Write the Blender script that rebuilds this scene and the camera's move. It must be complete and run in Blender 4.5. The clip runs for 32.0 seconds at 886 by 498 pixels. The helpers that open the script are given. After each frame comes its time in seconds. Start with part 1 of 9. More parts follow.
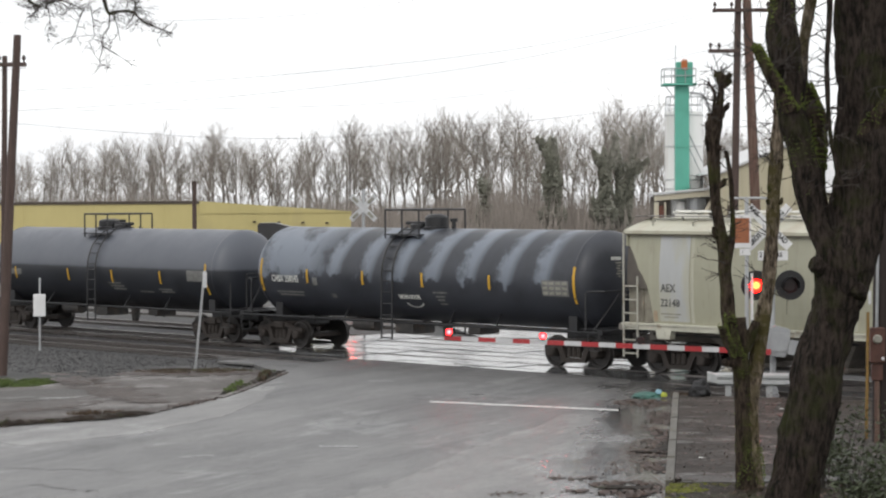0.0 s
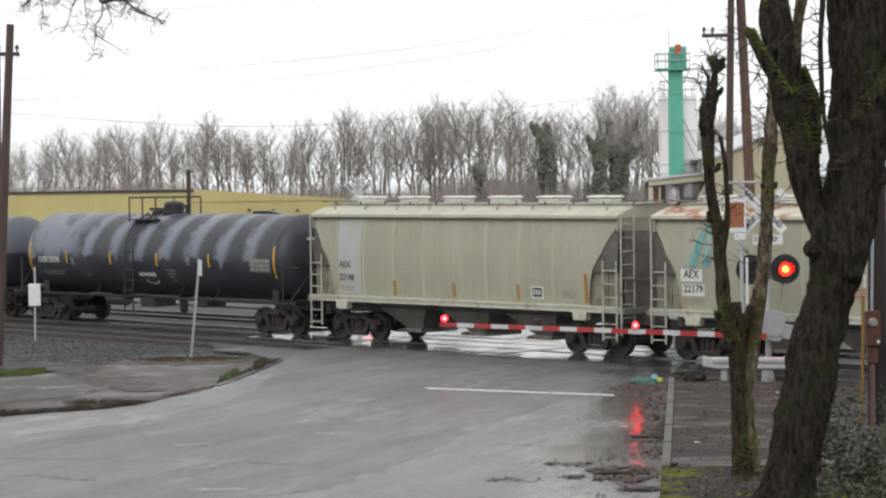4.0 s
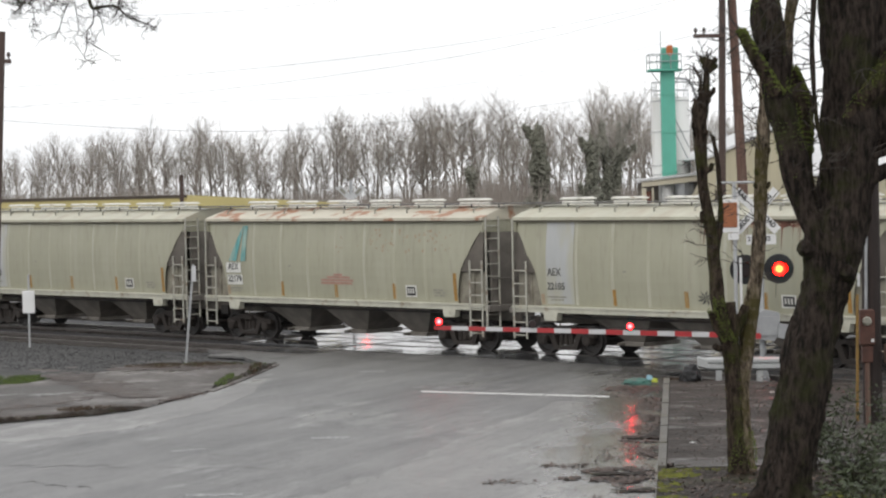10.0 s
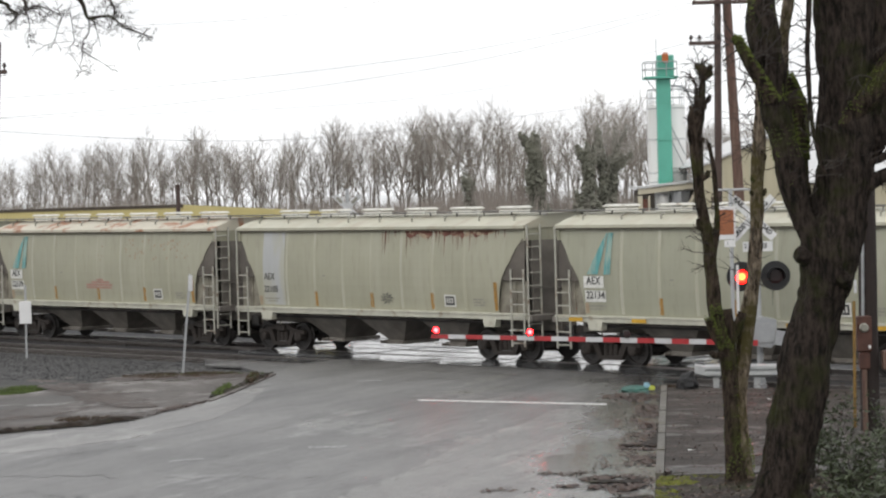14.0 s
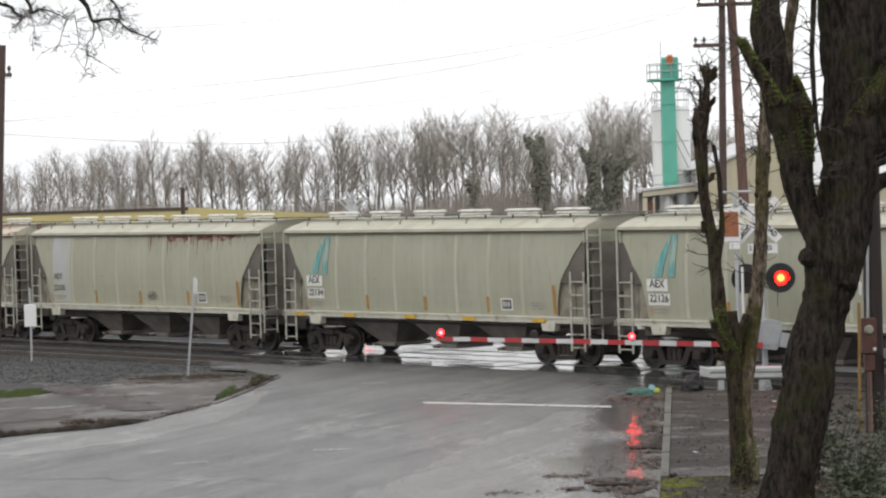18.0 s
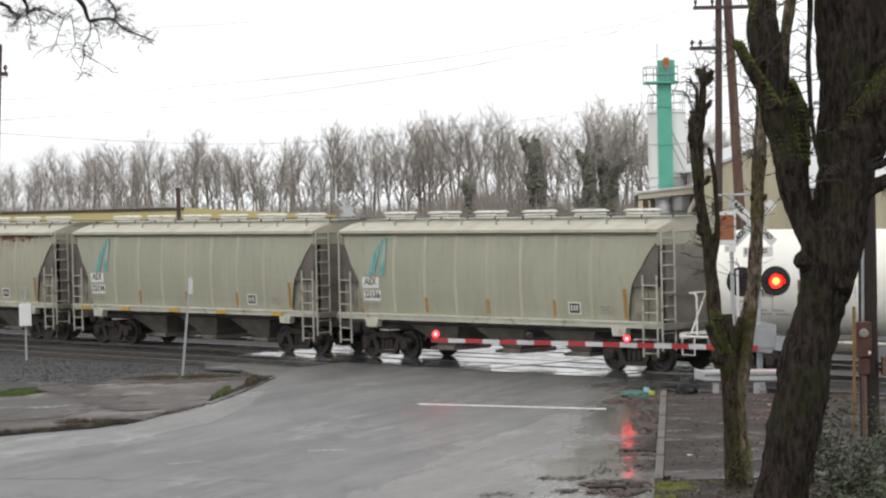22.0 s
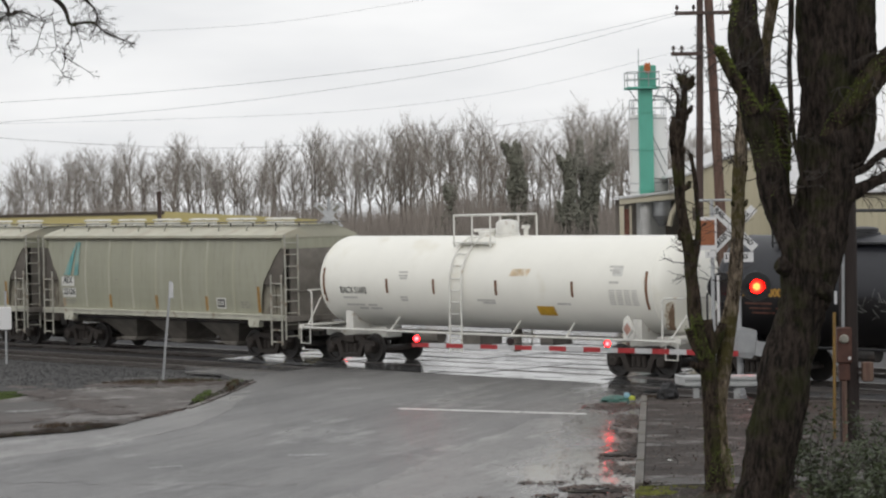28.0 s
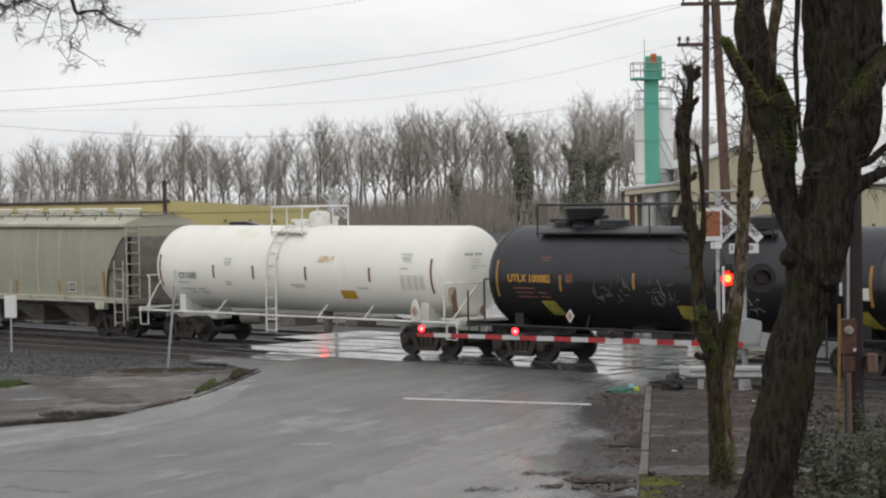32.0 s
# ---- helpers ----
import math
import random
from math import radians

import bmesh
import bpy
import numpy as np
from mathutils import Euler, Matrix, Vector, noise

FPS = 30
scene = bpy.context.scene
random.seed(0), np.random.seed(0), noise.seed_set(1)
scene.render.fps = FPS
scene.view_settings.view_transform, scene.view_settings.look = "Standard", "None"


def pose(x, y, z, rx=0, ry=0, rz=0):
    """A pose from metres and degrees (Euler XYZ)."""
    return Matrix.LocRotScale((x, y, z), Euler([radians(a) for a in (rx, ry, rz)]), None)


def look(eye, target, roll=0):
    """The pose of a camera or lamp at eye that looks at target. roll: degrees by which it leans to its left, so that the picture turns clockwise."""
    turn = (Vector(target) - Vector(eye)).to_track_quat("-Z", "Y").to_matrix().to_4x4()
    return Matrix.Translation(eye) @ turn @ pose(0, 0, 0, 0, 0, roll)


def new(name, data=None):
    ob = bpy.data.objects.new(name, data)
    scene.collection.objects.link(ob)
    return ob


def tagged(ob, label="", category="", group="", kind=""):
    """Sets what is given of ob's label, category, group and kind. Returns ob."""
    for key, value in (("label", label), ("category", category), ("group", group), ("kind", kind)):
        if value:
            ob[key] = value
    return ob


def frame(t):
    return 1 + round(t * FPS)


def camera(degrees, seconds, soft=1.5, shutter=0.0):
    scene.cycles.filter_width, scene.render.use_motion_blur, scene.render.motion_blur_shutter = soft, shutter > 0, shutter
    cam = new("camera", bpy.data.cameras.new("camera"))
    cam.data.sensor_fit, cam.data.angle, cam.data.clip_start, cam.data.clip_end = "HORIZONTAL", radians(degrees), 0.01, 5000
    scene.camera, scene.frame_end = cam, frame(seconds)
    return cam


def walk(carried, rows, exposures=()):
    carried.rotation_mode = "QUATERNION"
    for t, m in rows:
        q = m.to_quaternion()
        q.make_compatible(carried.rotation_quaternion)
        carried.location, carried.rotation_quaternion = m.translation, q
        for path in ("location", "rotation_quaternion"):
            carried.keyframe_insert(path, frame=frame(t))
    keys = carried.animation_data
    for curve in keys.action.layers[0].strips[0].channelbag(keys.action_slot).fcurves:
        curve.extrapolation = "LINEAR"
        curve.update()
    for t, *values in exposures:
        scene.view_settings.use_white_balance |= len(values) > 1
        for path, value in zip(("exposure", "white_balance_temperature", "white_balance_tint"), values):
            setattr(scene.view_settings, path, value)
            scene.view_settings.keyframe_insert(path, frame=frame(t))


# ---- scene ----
# camera: a long lens that stays in one spot and is turned by hand
cam = camera(21.0, 32.0, soft=2.2)
CAM_Z = 4.98
walk(cam, [
    (0.0, pose(0, 0, CAM_Z, 88.560, 0.300, -0.000)),
    (0.5, pose(0, 0, CAM_Z, 88.474, 0.484, -0.022)),
    (1.0, pose(0, 0, CAM_Z, 88.393, 0.482, -0.008)),
    (1.5, pose(0, 0, CAM_Z, 88.344, 0.581, -0.029)),
    (2.0, pose(0, 0, CAM_Z, 88.283, 0.619, -0.049)),
    (2.5, pose(0, 0, CAM_Z, 88.272, 0.589, -0.053)),
    (3.0, pose(0, 0, CAM_Z, 88.244, 0.793, -0.077)),
    (3.5, pose(0, 0, CAM_Z, 88.235, 0.747, -0.113)),
    (5.5, pose(0, 0, CAM_Z, 88.304, 0.694, -0.158)),
    (6.0, pose(0, 0, CAM_Z, 88.341, 0.669, -0.179)),
    (6.5, pose(0, 0, CAM_Z, 88.328, 0.758, -0.177)),
    (7.0, pose(0, 0, CAM_Z, 88.332, 0.717, -0.126)),
    (7.5, pose(0, 0, CAM_Z, 88.325, 0.900, -0.147)),
    (8.0, pose(0, 0, CAM_Z, 88.316, 1.059, -0.195)),
    (8.5, pose(0, 0, CAM_Z, 88.315, 1.180, -0.217)),
    (9.0, pose(0, 0, CAM_Z, 88.320, 1.117, -0.214)),
    (9.5, pose(0, 0, CAM_Z, 88.308, 1.246, -0.242)),
    (10.0, pose(0, 0, CAM_Z, 88.306, 1.292, -0.302)),
    (10.5, pose(0, 0, CAM_Z, 88.323, 1.290, -0.325)),
    (11.0, pose(0, 0, CAM_Z, 88.334, 1.431, -0.347)),
    (11.5, pose(0, 0, CAM_Z, 88.349, 1.383, -0.363)),
    (12.0, pose(0, 0, CAM_Z, 88.370, 1.238, -0.371)),
    (12.5, pose(0, 0, CAM_Z, 88.391, 1.464, -0.427)),
    (13.0, pose(0, 0, CAM_Z, 88.449, 1.531, -0.413)),
    (13.5, pose(0, 0, CAM_Z, 88.480, 1.538, -0.389)),
    (14.0, pose(0, 0, CAM_Z, 88.508, 1.565, -0.390)),
    (14.5, pose(0, 0, CAM_Z, 88.516, 1.630, -0.360)),
    (16.5, pose(0, 0, CAM_Z, 88.515, 1.629, -0.146)),
    (17.0, pose(0, 0, CAM_Z, 88.531, 1.738, -0.180)),
    (17.5, pose(0, 0, CAM_Z, 88.549, 1.628, -0.234)),
    (18.0, pose(0, 0, CAM_Z, 88.570, 1.629, -0.278)),
    (18.5, pose(0, 0, CAM_Z, 88.594, 1.733, -0.278)),
    (19.0, pose(0, 0, CAM_Z, 88.548, 1.670, -0.343)),
    (19.5, pose(0, 0, CAM_Z, 88.504, 1.663, -0.376)),
    (20.0, pose(0, 0, CAM_Z, 88.539, 1.650, -0.397)),
    (20.5, pose(0, 0, CAM_Z, 88.541, 1.715, -0.416)),
    (21.0, pose(0, 0, CAM_Z, 88.523, 1.578, -0.414)),
    (21.5, pose(0, 0, CAM_Z, 88.554, 1.150, -0.373)),
    (22.0, pose(0, 0, CAM_Z, 88.603, 1.322, -0.380)),
    (22.5, pose(0, 0, CAM_Z, 88.619, 1.408, -0.384)),
    (23.0, pose(0, 0, CAM_Z, 88.645, 1.523, -0.408)),
    (23.5, pose(0, 0, CAM_Z, 88.654, 1.757, -0.440)),
    (24.0, pose(0, 0, CAM_Z, 88.722, 1.763, -0.462)),
    (24.5, pose(0, 0, CAM_Z, 88.766, 1.679, -0.600)),
    (25.0, pose(0, 0, CAM_Z, 88.801, 1.620, -0.679)),
    (25.5, pose(0, 0, CAM_Z, 88.779, 1.620, -0.677)),
    (27.5, pose(0, 0, CAM_Z, 88.741, 1.606, -0.692)),
    (28.0, pose(0, 0, CAM_Z, 88.705, 1.159, -0.832)),
    (28.1, pose(0, 0, CAM_Z, 88.596, 1.155, -1.192)),
    (28.2, pose(0, 0, CAM_Z, 88.546, 1.150, -1.597)),
    (28.3, pose(0, 0, CAM_Z, 88.356, 1.146, -1.665)),
    (28.4, pose(0, 0, CAM_Z, 87.977, 1.142, -1.721)),
    (28.5, pose(0, 0, CAM_Z, 87.825, 1.137, -1.712)),
    (28.6, pose(0, 0, CAM_Z, 87.526, 1.096, -1.335)),
    (28.7, pose(0, 0, CAM_Z, 87.502, 1.056, -1.041)),
    (28.8, pose(0, 0, CAM_Z, 87.494, 1.015, -0.680)),
    (28.9, pose(0, 0, CAM_Z, 87.590, 0.974, -0.386)),
    (29.0, pose(0, 0, CAM_Z, 87.831, 0.933, -0.174)),
    (29.1, pose(0, 0, CAM_Z, 87.744, 0.976, -0.116)),
    (29.3, pose(0, 0, CAM_Z, 87.752, 1.061, -0.086)),
    (29.5, pose(0, 0, CAM_Z, 87.763, 1.147, -0.178)),
    (29.7, pose(0, 0, CAM_Z, 87.678, 1.165, -0.216)),
    (30.0, pose(0, 0, CAM_Z, 87.700, 1.193, -0.369)),
    (30.5, pose(0, 0, CAM_Z, 87.970, 1.015, -0.563)),
    (31.0, pose(0, 0, CAM_Z, 88.316, 1.145, -0.694)),
    (31.5, pose(0, 0, CAM_Z, 88.537, 0.785, -0.731)),
    (32.0, pose(0, 0, CAM_Z, 88.467, 0.946, -0.702)),
], exposures=((0.0, 0.15), (23.0, 0.14), (25.5, 0.0), (27.5, -0.20), (32.0, -0.22)))

# how far the train has rolled along the track: seconds, metres
ROLLED = [
    (0.0, 0.00), (0.5, 1.57), (1.0, 3.28), (1.5, 4.85), (2.0, 6.51), (2.5, 8.08),
    (3.0, 9.72), (3.5, 11.29), (5.5, 17.67), (6.0, 19.29), (6.5, 20.81), (7.0, 22.42),
    (7.5, 23.96), (8.0, 25.58), (8.5, 27.10), (9.0, 28.70), (9.5, 30.22), (10.0, 31.82),
    (10.5, 33.32), (11.0, 34.90), (11.5, 36.38), (12.0, 37.97), (12.5, 39.45), (13.0, 41.03),
    (13.5, 42.51), (14.0, 44.05), (14.5, 45.51), (16.5, 51.48), (17.0, 53.02), (17.5, 54.44),
    (18.0, 55.95), (18.5, 57.35), (19.0, 58.86), (19.5, 60.26), (20.0, 61.72), (20.5, 63.05),
    (21.0, 64.46), (21.5, 65.78), (22.0, 67.15), (22.5, 68.40), (23.0, 69.73), (23.5, 70.98),
    (24.0, 72.27), (24.5, 73.49), (25.0, 74.75), (25.5, 75.92), (27.5, 80.56), (28.0, 81.74),
    (28.5, 82.82), (29.0, 83.96), (29.5, 85.01), (30.0, 86.11), (30.5, 87.11), (31.0, 88.19),
    (31.5, 89.17), (32.0, 90.20),
]
PHI = 46.983  # the track's turn from the view's across

# ---- light ----
world = bpy.data.worlds.new("overcast")
scene.world = world
world.use_nodes = True
wn, wl = world.node_tree.nodes, world.node_tree.links
wbg = wn["Background"]
wsky = wn.new("ShaderNodeTexSky")
wsky.sky_type, wsky.sun_disc = "NISHITA", False
wsky.sun_elevation, wsky.sun_rotation = radians(38), radians(200)
wsky.air_density, wsky.dust_density = 1.0, 4.0
wtc = wn.new("ShaderNodeTexCoord")
wmap = wn.new("ShaderNodeMapping")
wmap.inputs["Scale"].default_value = (2.0, 2.0, 9.0)
wnoise = wn.new("ShaderNodeTexNoise")
wnoise.inputs["Scale"].default_value, wnoise.inputs["Detail"].default_value = 2.2, 5.0
wramp = wn.new("ShaderNodeValToRGB")
wramp.color_ramp.elements[0].position, wramp.color_ramp.elements[0].color = 0.3, (8.7, 8.85, 9.1, 1)
wramp.color_ramp.elements[1].position, wramp.color_ramp.elements[1].color = 0.7, (12.2, 12.2, 12.2, 1)
wmix = wn.new("ShaderNodeMix")
wmix.data_type = "RGBA"
wmix.inputs[0].default_value = 0.94
wl.new(wtc.outputs["Generated"], wmap.inputs["Vector"])
wl.new(wmap.outputs["Vector"], wnoise.inputs["Vector"])
wl.new(wnoise.outputs["Fac"], wramp.inputs["Fac"])
wl.new(wsky.outputs["Color"], wmix.inputs[6])
wl.new(wramp.outputs["Color"], wmix.inputs[7])
wl.new(wmix.outputs[2], wbg.inputs["Color"])
wbg.inputs["Strength"].default_value = 0.1

sun = new("sun", bpy.data.lights.new("sun", "SUN"))
sun.data.energy, sun.data.angle, sun.data.color = 0.6, radians(25), (1.0, 0.97, 0.92)
sun.matrix_world = look((-20, -40, 45), (0, 20, 0))

# ---- building tools ----
import collections


class Mb:
    """Vertices and faces gathered for one mesh."""

    def __init__(self):
        self.v, self.f = [], []

    def quad(self, a, b, c, d):
        k = len(self.v)
        self.v += [a, b, c, d]
        self.f.append((k, k + 1, k + 2, k + 3))
        return self

    def poly(self, pts):
        k = len(self.v)
        self.v += list(pts)
        self.f.append(tuple(range(k, k + len(pts))))
        return self

    def box(self, x0, x1, y0, y1, z0, z1, bevel=0.0, m=None):
        k = len(self.v)
        b = bevel
        if b:
            pts = []
            for z, i in ((z0, b), (z0 + b, 0), (z1 - b, 0), (z1, b)):
                for x, y in ((x0 + i + b * 0, y0 + i), (x1 - i, y0 + i), (x1 - i, y1 - i), (x0 + i, y1 - i)):
                    pts.append((x, y, z))
            fs = [(3, 2, 1, 0), (12, 13, 14, 15)]
            for r in range(3):
                for c in range(4):
                    a, d = r * 4 + c, r * 4 + (c + 1) % 4
                    fs.append((a, d, d + 4, a + 4))
        else:
            pts = [(x, y, z) for z in (z0, z1) for x, y in ((x0, y0), (x1, y0), (x1, y1), (x0, y1))]
            fs = [(3, 2, 1, 0), (4, 5, 6, 7), (0, 1, 5, 4), (1, 2, 6, 5), (2, 3, 7, 6), (3, 0, 4, 7)]
        if m is not None:
            pts = [tuple(m @ Vector(p)) for p in pts]
        self.v += pts
        self.f += [tuple(k + i for i in f) for f in fs]
        return self

    def tube(self, path, r, seg=6, cap=True):
        """A tube along points; r is one radius or one for each point."""
        path = [Vector(p) for p in path]
        n = len(path)
        rs = r if isinstance(r, (list, tuple)) else [r] * n
        k = len(self.v)
        side = None
        for i, p in enumerate(path):
            t = (path[min(i + 1, n - 1)] - path[max(i - 1, 0)]).normalized()
            if side is None:
                side = t.orthogonal().normalized()
            side = (side - t * side.dot(t)).normalized()
            up = t.cross(side)
            for j in range(seg):
                a = 2 * math.pi * j / seg
                self.v.append(tuple(p + (side * math.cos(a) + up * math.sin(a)) * rs[i]))
        for i in range(n - 1):
            for j in range(seg):
                a, b = k + i * seg + j, k + i * seg + (j + 1) % seg
                self.f.append((a, b, b + seg, a + seg))
        if cap:
            self.f.append(tuple(k + j for j in reversed(range(seg))))
            self.f.append(tuple(k + (n - 1) * seg + j for j in range(seg)))
        return self

    def lathe(self, prof, seg=32, axis="x", c=(0, 0, 0)):
        """Turns (along, radius) pairs round an axis through c."""
        k = len(self.v)
        for a, r in prof:
            for j in range(seg):
                w = 2 * math.pi * j / seg
                p, q = r * math.cos(w), r * math.sin(w)
                d = {"x": (a, p, q), "y": (q, a, p), "z": (p, q, a)}[axis]
                self.v.append((c[0] + d[0], c[1] + d[1], c[2] + d[2]))
        for i in range(len(prof) - 1):
            for j in range(seg):
                a, b = k + i * seg + j, k + i * seg + (j + 1) % seg
                self.f.append((a, b, b + seg, a + seg))
        self.f.append(tuple(k + j for j in reversed(range(seg))))
        self.f.append(tuple(k + (len(prof) - 1) * seg + j for j in range(seg)))
        return self

    def prism(self, pts, y0, y1, plane="xz"):
        """A flat outline pushed from y0 to y1 across its plane."""
        k, n = len(self.v), len(pts)
        for y in (y0, y1):
            for a, b in pts:
                self.v.append({"xz": (a, y, b), "xy": (a, b, y), "yz": (y, a, b)}[plane])
        self.f.append(tuple(k + i for i in range(n)))
        self.f.append(tuple(k + n + i for i in reversed(range(n))))
        for i in range(n):
            j = (i + 1) % n
            self.f.append((k + j, k + i, k + n + i, k + n + j))
        return self

    def sweep(self, prof, xs):
        """A closed (y, z) outline carried along x; xs holds (x, scale_y, shift_z)."""
        k, n = len(self.v), len(prof)
        for x, sy, dz in xs:
            self.v += [(x, y * sy, z + dz) for y, z in prof]
        for i in range(len(xs) - 1):
            for j in range(n):
                a, b = k + i * n + j, k + i * n + (j + 1) % n
                self.f.append((a, b, b + n, a + n))
        self.f.append(tuple(k + j for j in reversed(range(n))))
        self.f.append(tuple(k + (len(xs) - 1) * n + j for j in range(n)))
        return self

    def mesh(self, name, material, smooth=None):
        me = bpy.data.meshes.new(name)
        me.from_pydata(self.v, [], self.f)
        bm = bmesh.new()
        bm.from_mesh(me)
        bmesh.ops.recalc_face_normals(bm, faces=bm.faces[:]) if len(self.f) < 60000 else None
        if smooth:
            lim = radians(smooth)
            for f in bm.faces:
                f.smooth = True
            for e in bm.edges:
                if len(e.link_faces) == 2 and e.calc_face_angle(0) > lim:
                    e.smooth = False
        bm.to_mesh(me)
        bm.free()
        if material:
            me.materials.append(material)
        return me


def part(name, mb, material, parent, label="", smooth=None, m=None):
    me = mb if isinstance(mb, bpy.types.Mesh) else mb.mesh(name, material, smooth)
    ob = new(name, me)
    ob.parent = parent
    if m is not None:
        ob.matrix_basis = m
    if label:
        ob["label"] = label
    return ob


def thing(name, m, label, category, group="", kind=""):
    ob = new(name)
    ob.matrix_basis = m
    return tagged(ob, label, category, group, kind)


def solid(name, mb, material, label, category="", group="", kind="", smooth=None, m=None):
    ob = new(name, mb.mesh(name, material, smooth))
    if m is not None:
        ob.matrix_basis = m
    return tagged(ob, label, category, group, kind)


def writing(name, text, size, m, material, parent, label="", width=None, bold=0.0):
    cu = bpy.data.curves.new(name, "FONT")
    cu.body, cu.size, cu.align_x, cu.align_y = text, size, "LEFT", "BOTTOM"
    cu.extrude, cu.offset, cu.resolution_u = 0.003, bold, 2
    cu.materials.append(material)
    ob = new(name, cu)
    ob.parent = parent
    sx = width if width else 1.0
    ob.matrix_basis = m @ Matrix.Diagonal((sx, 1, 1, 1))
    if label:
        ob["label"] = label
    return ob


TRACK = pose(0, 0, 0, 0, 0, -PHI)
CE, SE = math.cos(radians(PHI)), math.sin(radians(PHI))


def along(u, v, z=0.0):
    """A point by its way along the track and across it."""
    return (u * CE + v * SE, -u * SE + v * CE, z)


# ---- materials ----
def mat(name, color, rough=0.6, metal=0.0, var=0.12, scale=3.0, color2=None, bump=0.0, bump_scale=40.0, stain=None, stain_at=(0.55, 0.7),
        stain_scale=1.0, stretch=(1, 1, 1), rough2=None, spec=0.5, rand=0.0, coords="Object", coat=0.0):
    """A painted or raw surface: its colour with grain at two scales, stains of a second colour, relief and gloss."""
    ma = bpy.data.materials.new(name)
    ma.use_nodes = True
    nd, ln = ma.node_tree.nodes, ma.node_tree.links
    b = nd["Principled BSDF"]
    tc = nd.new("ShaderNodeTexCoord")
    mp = nd.new("ShaderNodeMapping")
    mp.inputs["Scale"].default_value = stretch
    ln.new(tc.outputs[coords], mp.inputs["Vector"])
    n1 = nd.new("ShaderNodeTexNoise")
    n1.inputs["Scale"].default_value, n1.inputs["Detail"].default_value, n1.inputs["Roughness"].default_value = scale, 8, 0.65
    ln.new(mp.outputs["Vector"], n1.inputs["Vector"])
    c2 = color2 or tuple(c * (1 - 2.2 * var) for c in color)
    mx = nd.new("ShaderNodeMix")
    mx.data_type = "RGBA"
    r1 = nd.new("ShaderNodeMapRange")
    r1.inputs["From Min"].default_value, r1.inputs["From Max"].default_value = 0.32, 0.68
    ln.new(n1.outputs["Fac"], r1.inputs["Value"])
    ln.new(r1.outputs["Result"], mx.inputs[0])
    mx.inputs[6].default_value, mx.inputs[7].default_value = (*c2, 1), (*color, 1)
    out = mx.outputs[2]
    if stain:
        n2 = nd.new("ShaderNodeTexNoise")
        n2.inputs["Scale"].default_value, n2.inputs["Detail"].default_value = stain_scale, 6
        ln.new(mp.outputs["Vector"], n2.inputs["Vector"])
        r2 = nd.new("ShaderNodeMapRange")
        r2.inputs["From Min"].default_value, r2.inputs["From Max"].default_value = stain_at
        ln.new(n2.outputs["Fac"], r2.inputs["Value"])
        m2 = nd.new("ShaderNodeMix")
        m2.data_type = "RGBA"
        ln.new(r2.outputs["Result"], m2.inputs[0])
        ln.new(out, m2.inputs[6])
        m2.inputs[7].default_value = (*stain, 1)
        out = m2.outputs[2]
    if rand:
        oi = nd.new("ShaderNodeObjectInfo")
        hs = nd.new("ShaderNodeHueSaturation")
        mr = nd.new("ShaderNodeMapRange")
        mr.inputs["To Min"].default_value, mr.inputs["To Max"].default_value = 1 - rand, 1 + rand
        ln.new(oi.outputs["Random"], mr.inputs["Value"])
        ln.new(mr.outputs["Result"], hs.inputs["Value"])
        ln.new(out, hs.inputs["Color"])
        out = hs.outputs["Color"]
    ln.new(out, b.inputs["Base Color"])
    if rough2 is not None:
        mr = nd.new("ShaderNodeMapRange")
        mr.inputs["From Min"].default_value, mr.inputs["From Max"].default_value = 0.35, 0.65
        mr.inputs["To Min"].default_value, mr.inputs["To Max"].default_value = rough, rough2
        ln.new(n1.outputs["Fac"], mr.inputs["Value"])
        ln.new(mr.outputs["Result"], b.inputs["Roughness"])
    else:
        b.inputs["Roughness"].default_value = rough
    b.inputs["Metallic"].default_value = metal
    b.inputs["Specular IOR Level"].default_value = spec
    b.inputs["Coat Weight"].default_value = coat
    if bump:
        n3 = nd.new("ShaderNodeTexNoise")
        n3.inputs["Scale"].default_value, n3.inputs["Detail"].default_value = bump_scale, 5
        ln.new(mp.outputs["Vector"], n3.inputs["Vector"])
        bp = nd.new("ShaderNodeBump")
        bp.inputs["Strength"].default_value, bp.inputs["Distance"].default_value = min(1.0, bump), 0.03
        ln.new(n3.outputs["Fac"], bp.inputs["Height"])
        ln.new(bp.outputs["Normal"], b.inputs["Normal"])
    return ma


def glow(name, color, strength):
    ma = bpy.data.materials.new(name)
    ma.use_nodes = True
    b = ma.node_tree.nodes["Principled BSDF"]
    b.inputs["Base Color"].default_value = (*color, 1)
    b.inputs["Emission Color"].default_value = (*color, 1)
    b.inputs["Emission Strength"].default_value = strength
    return ma

M = {}


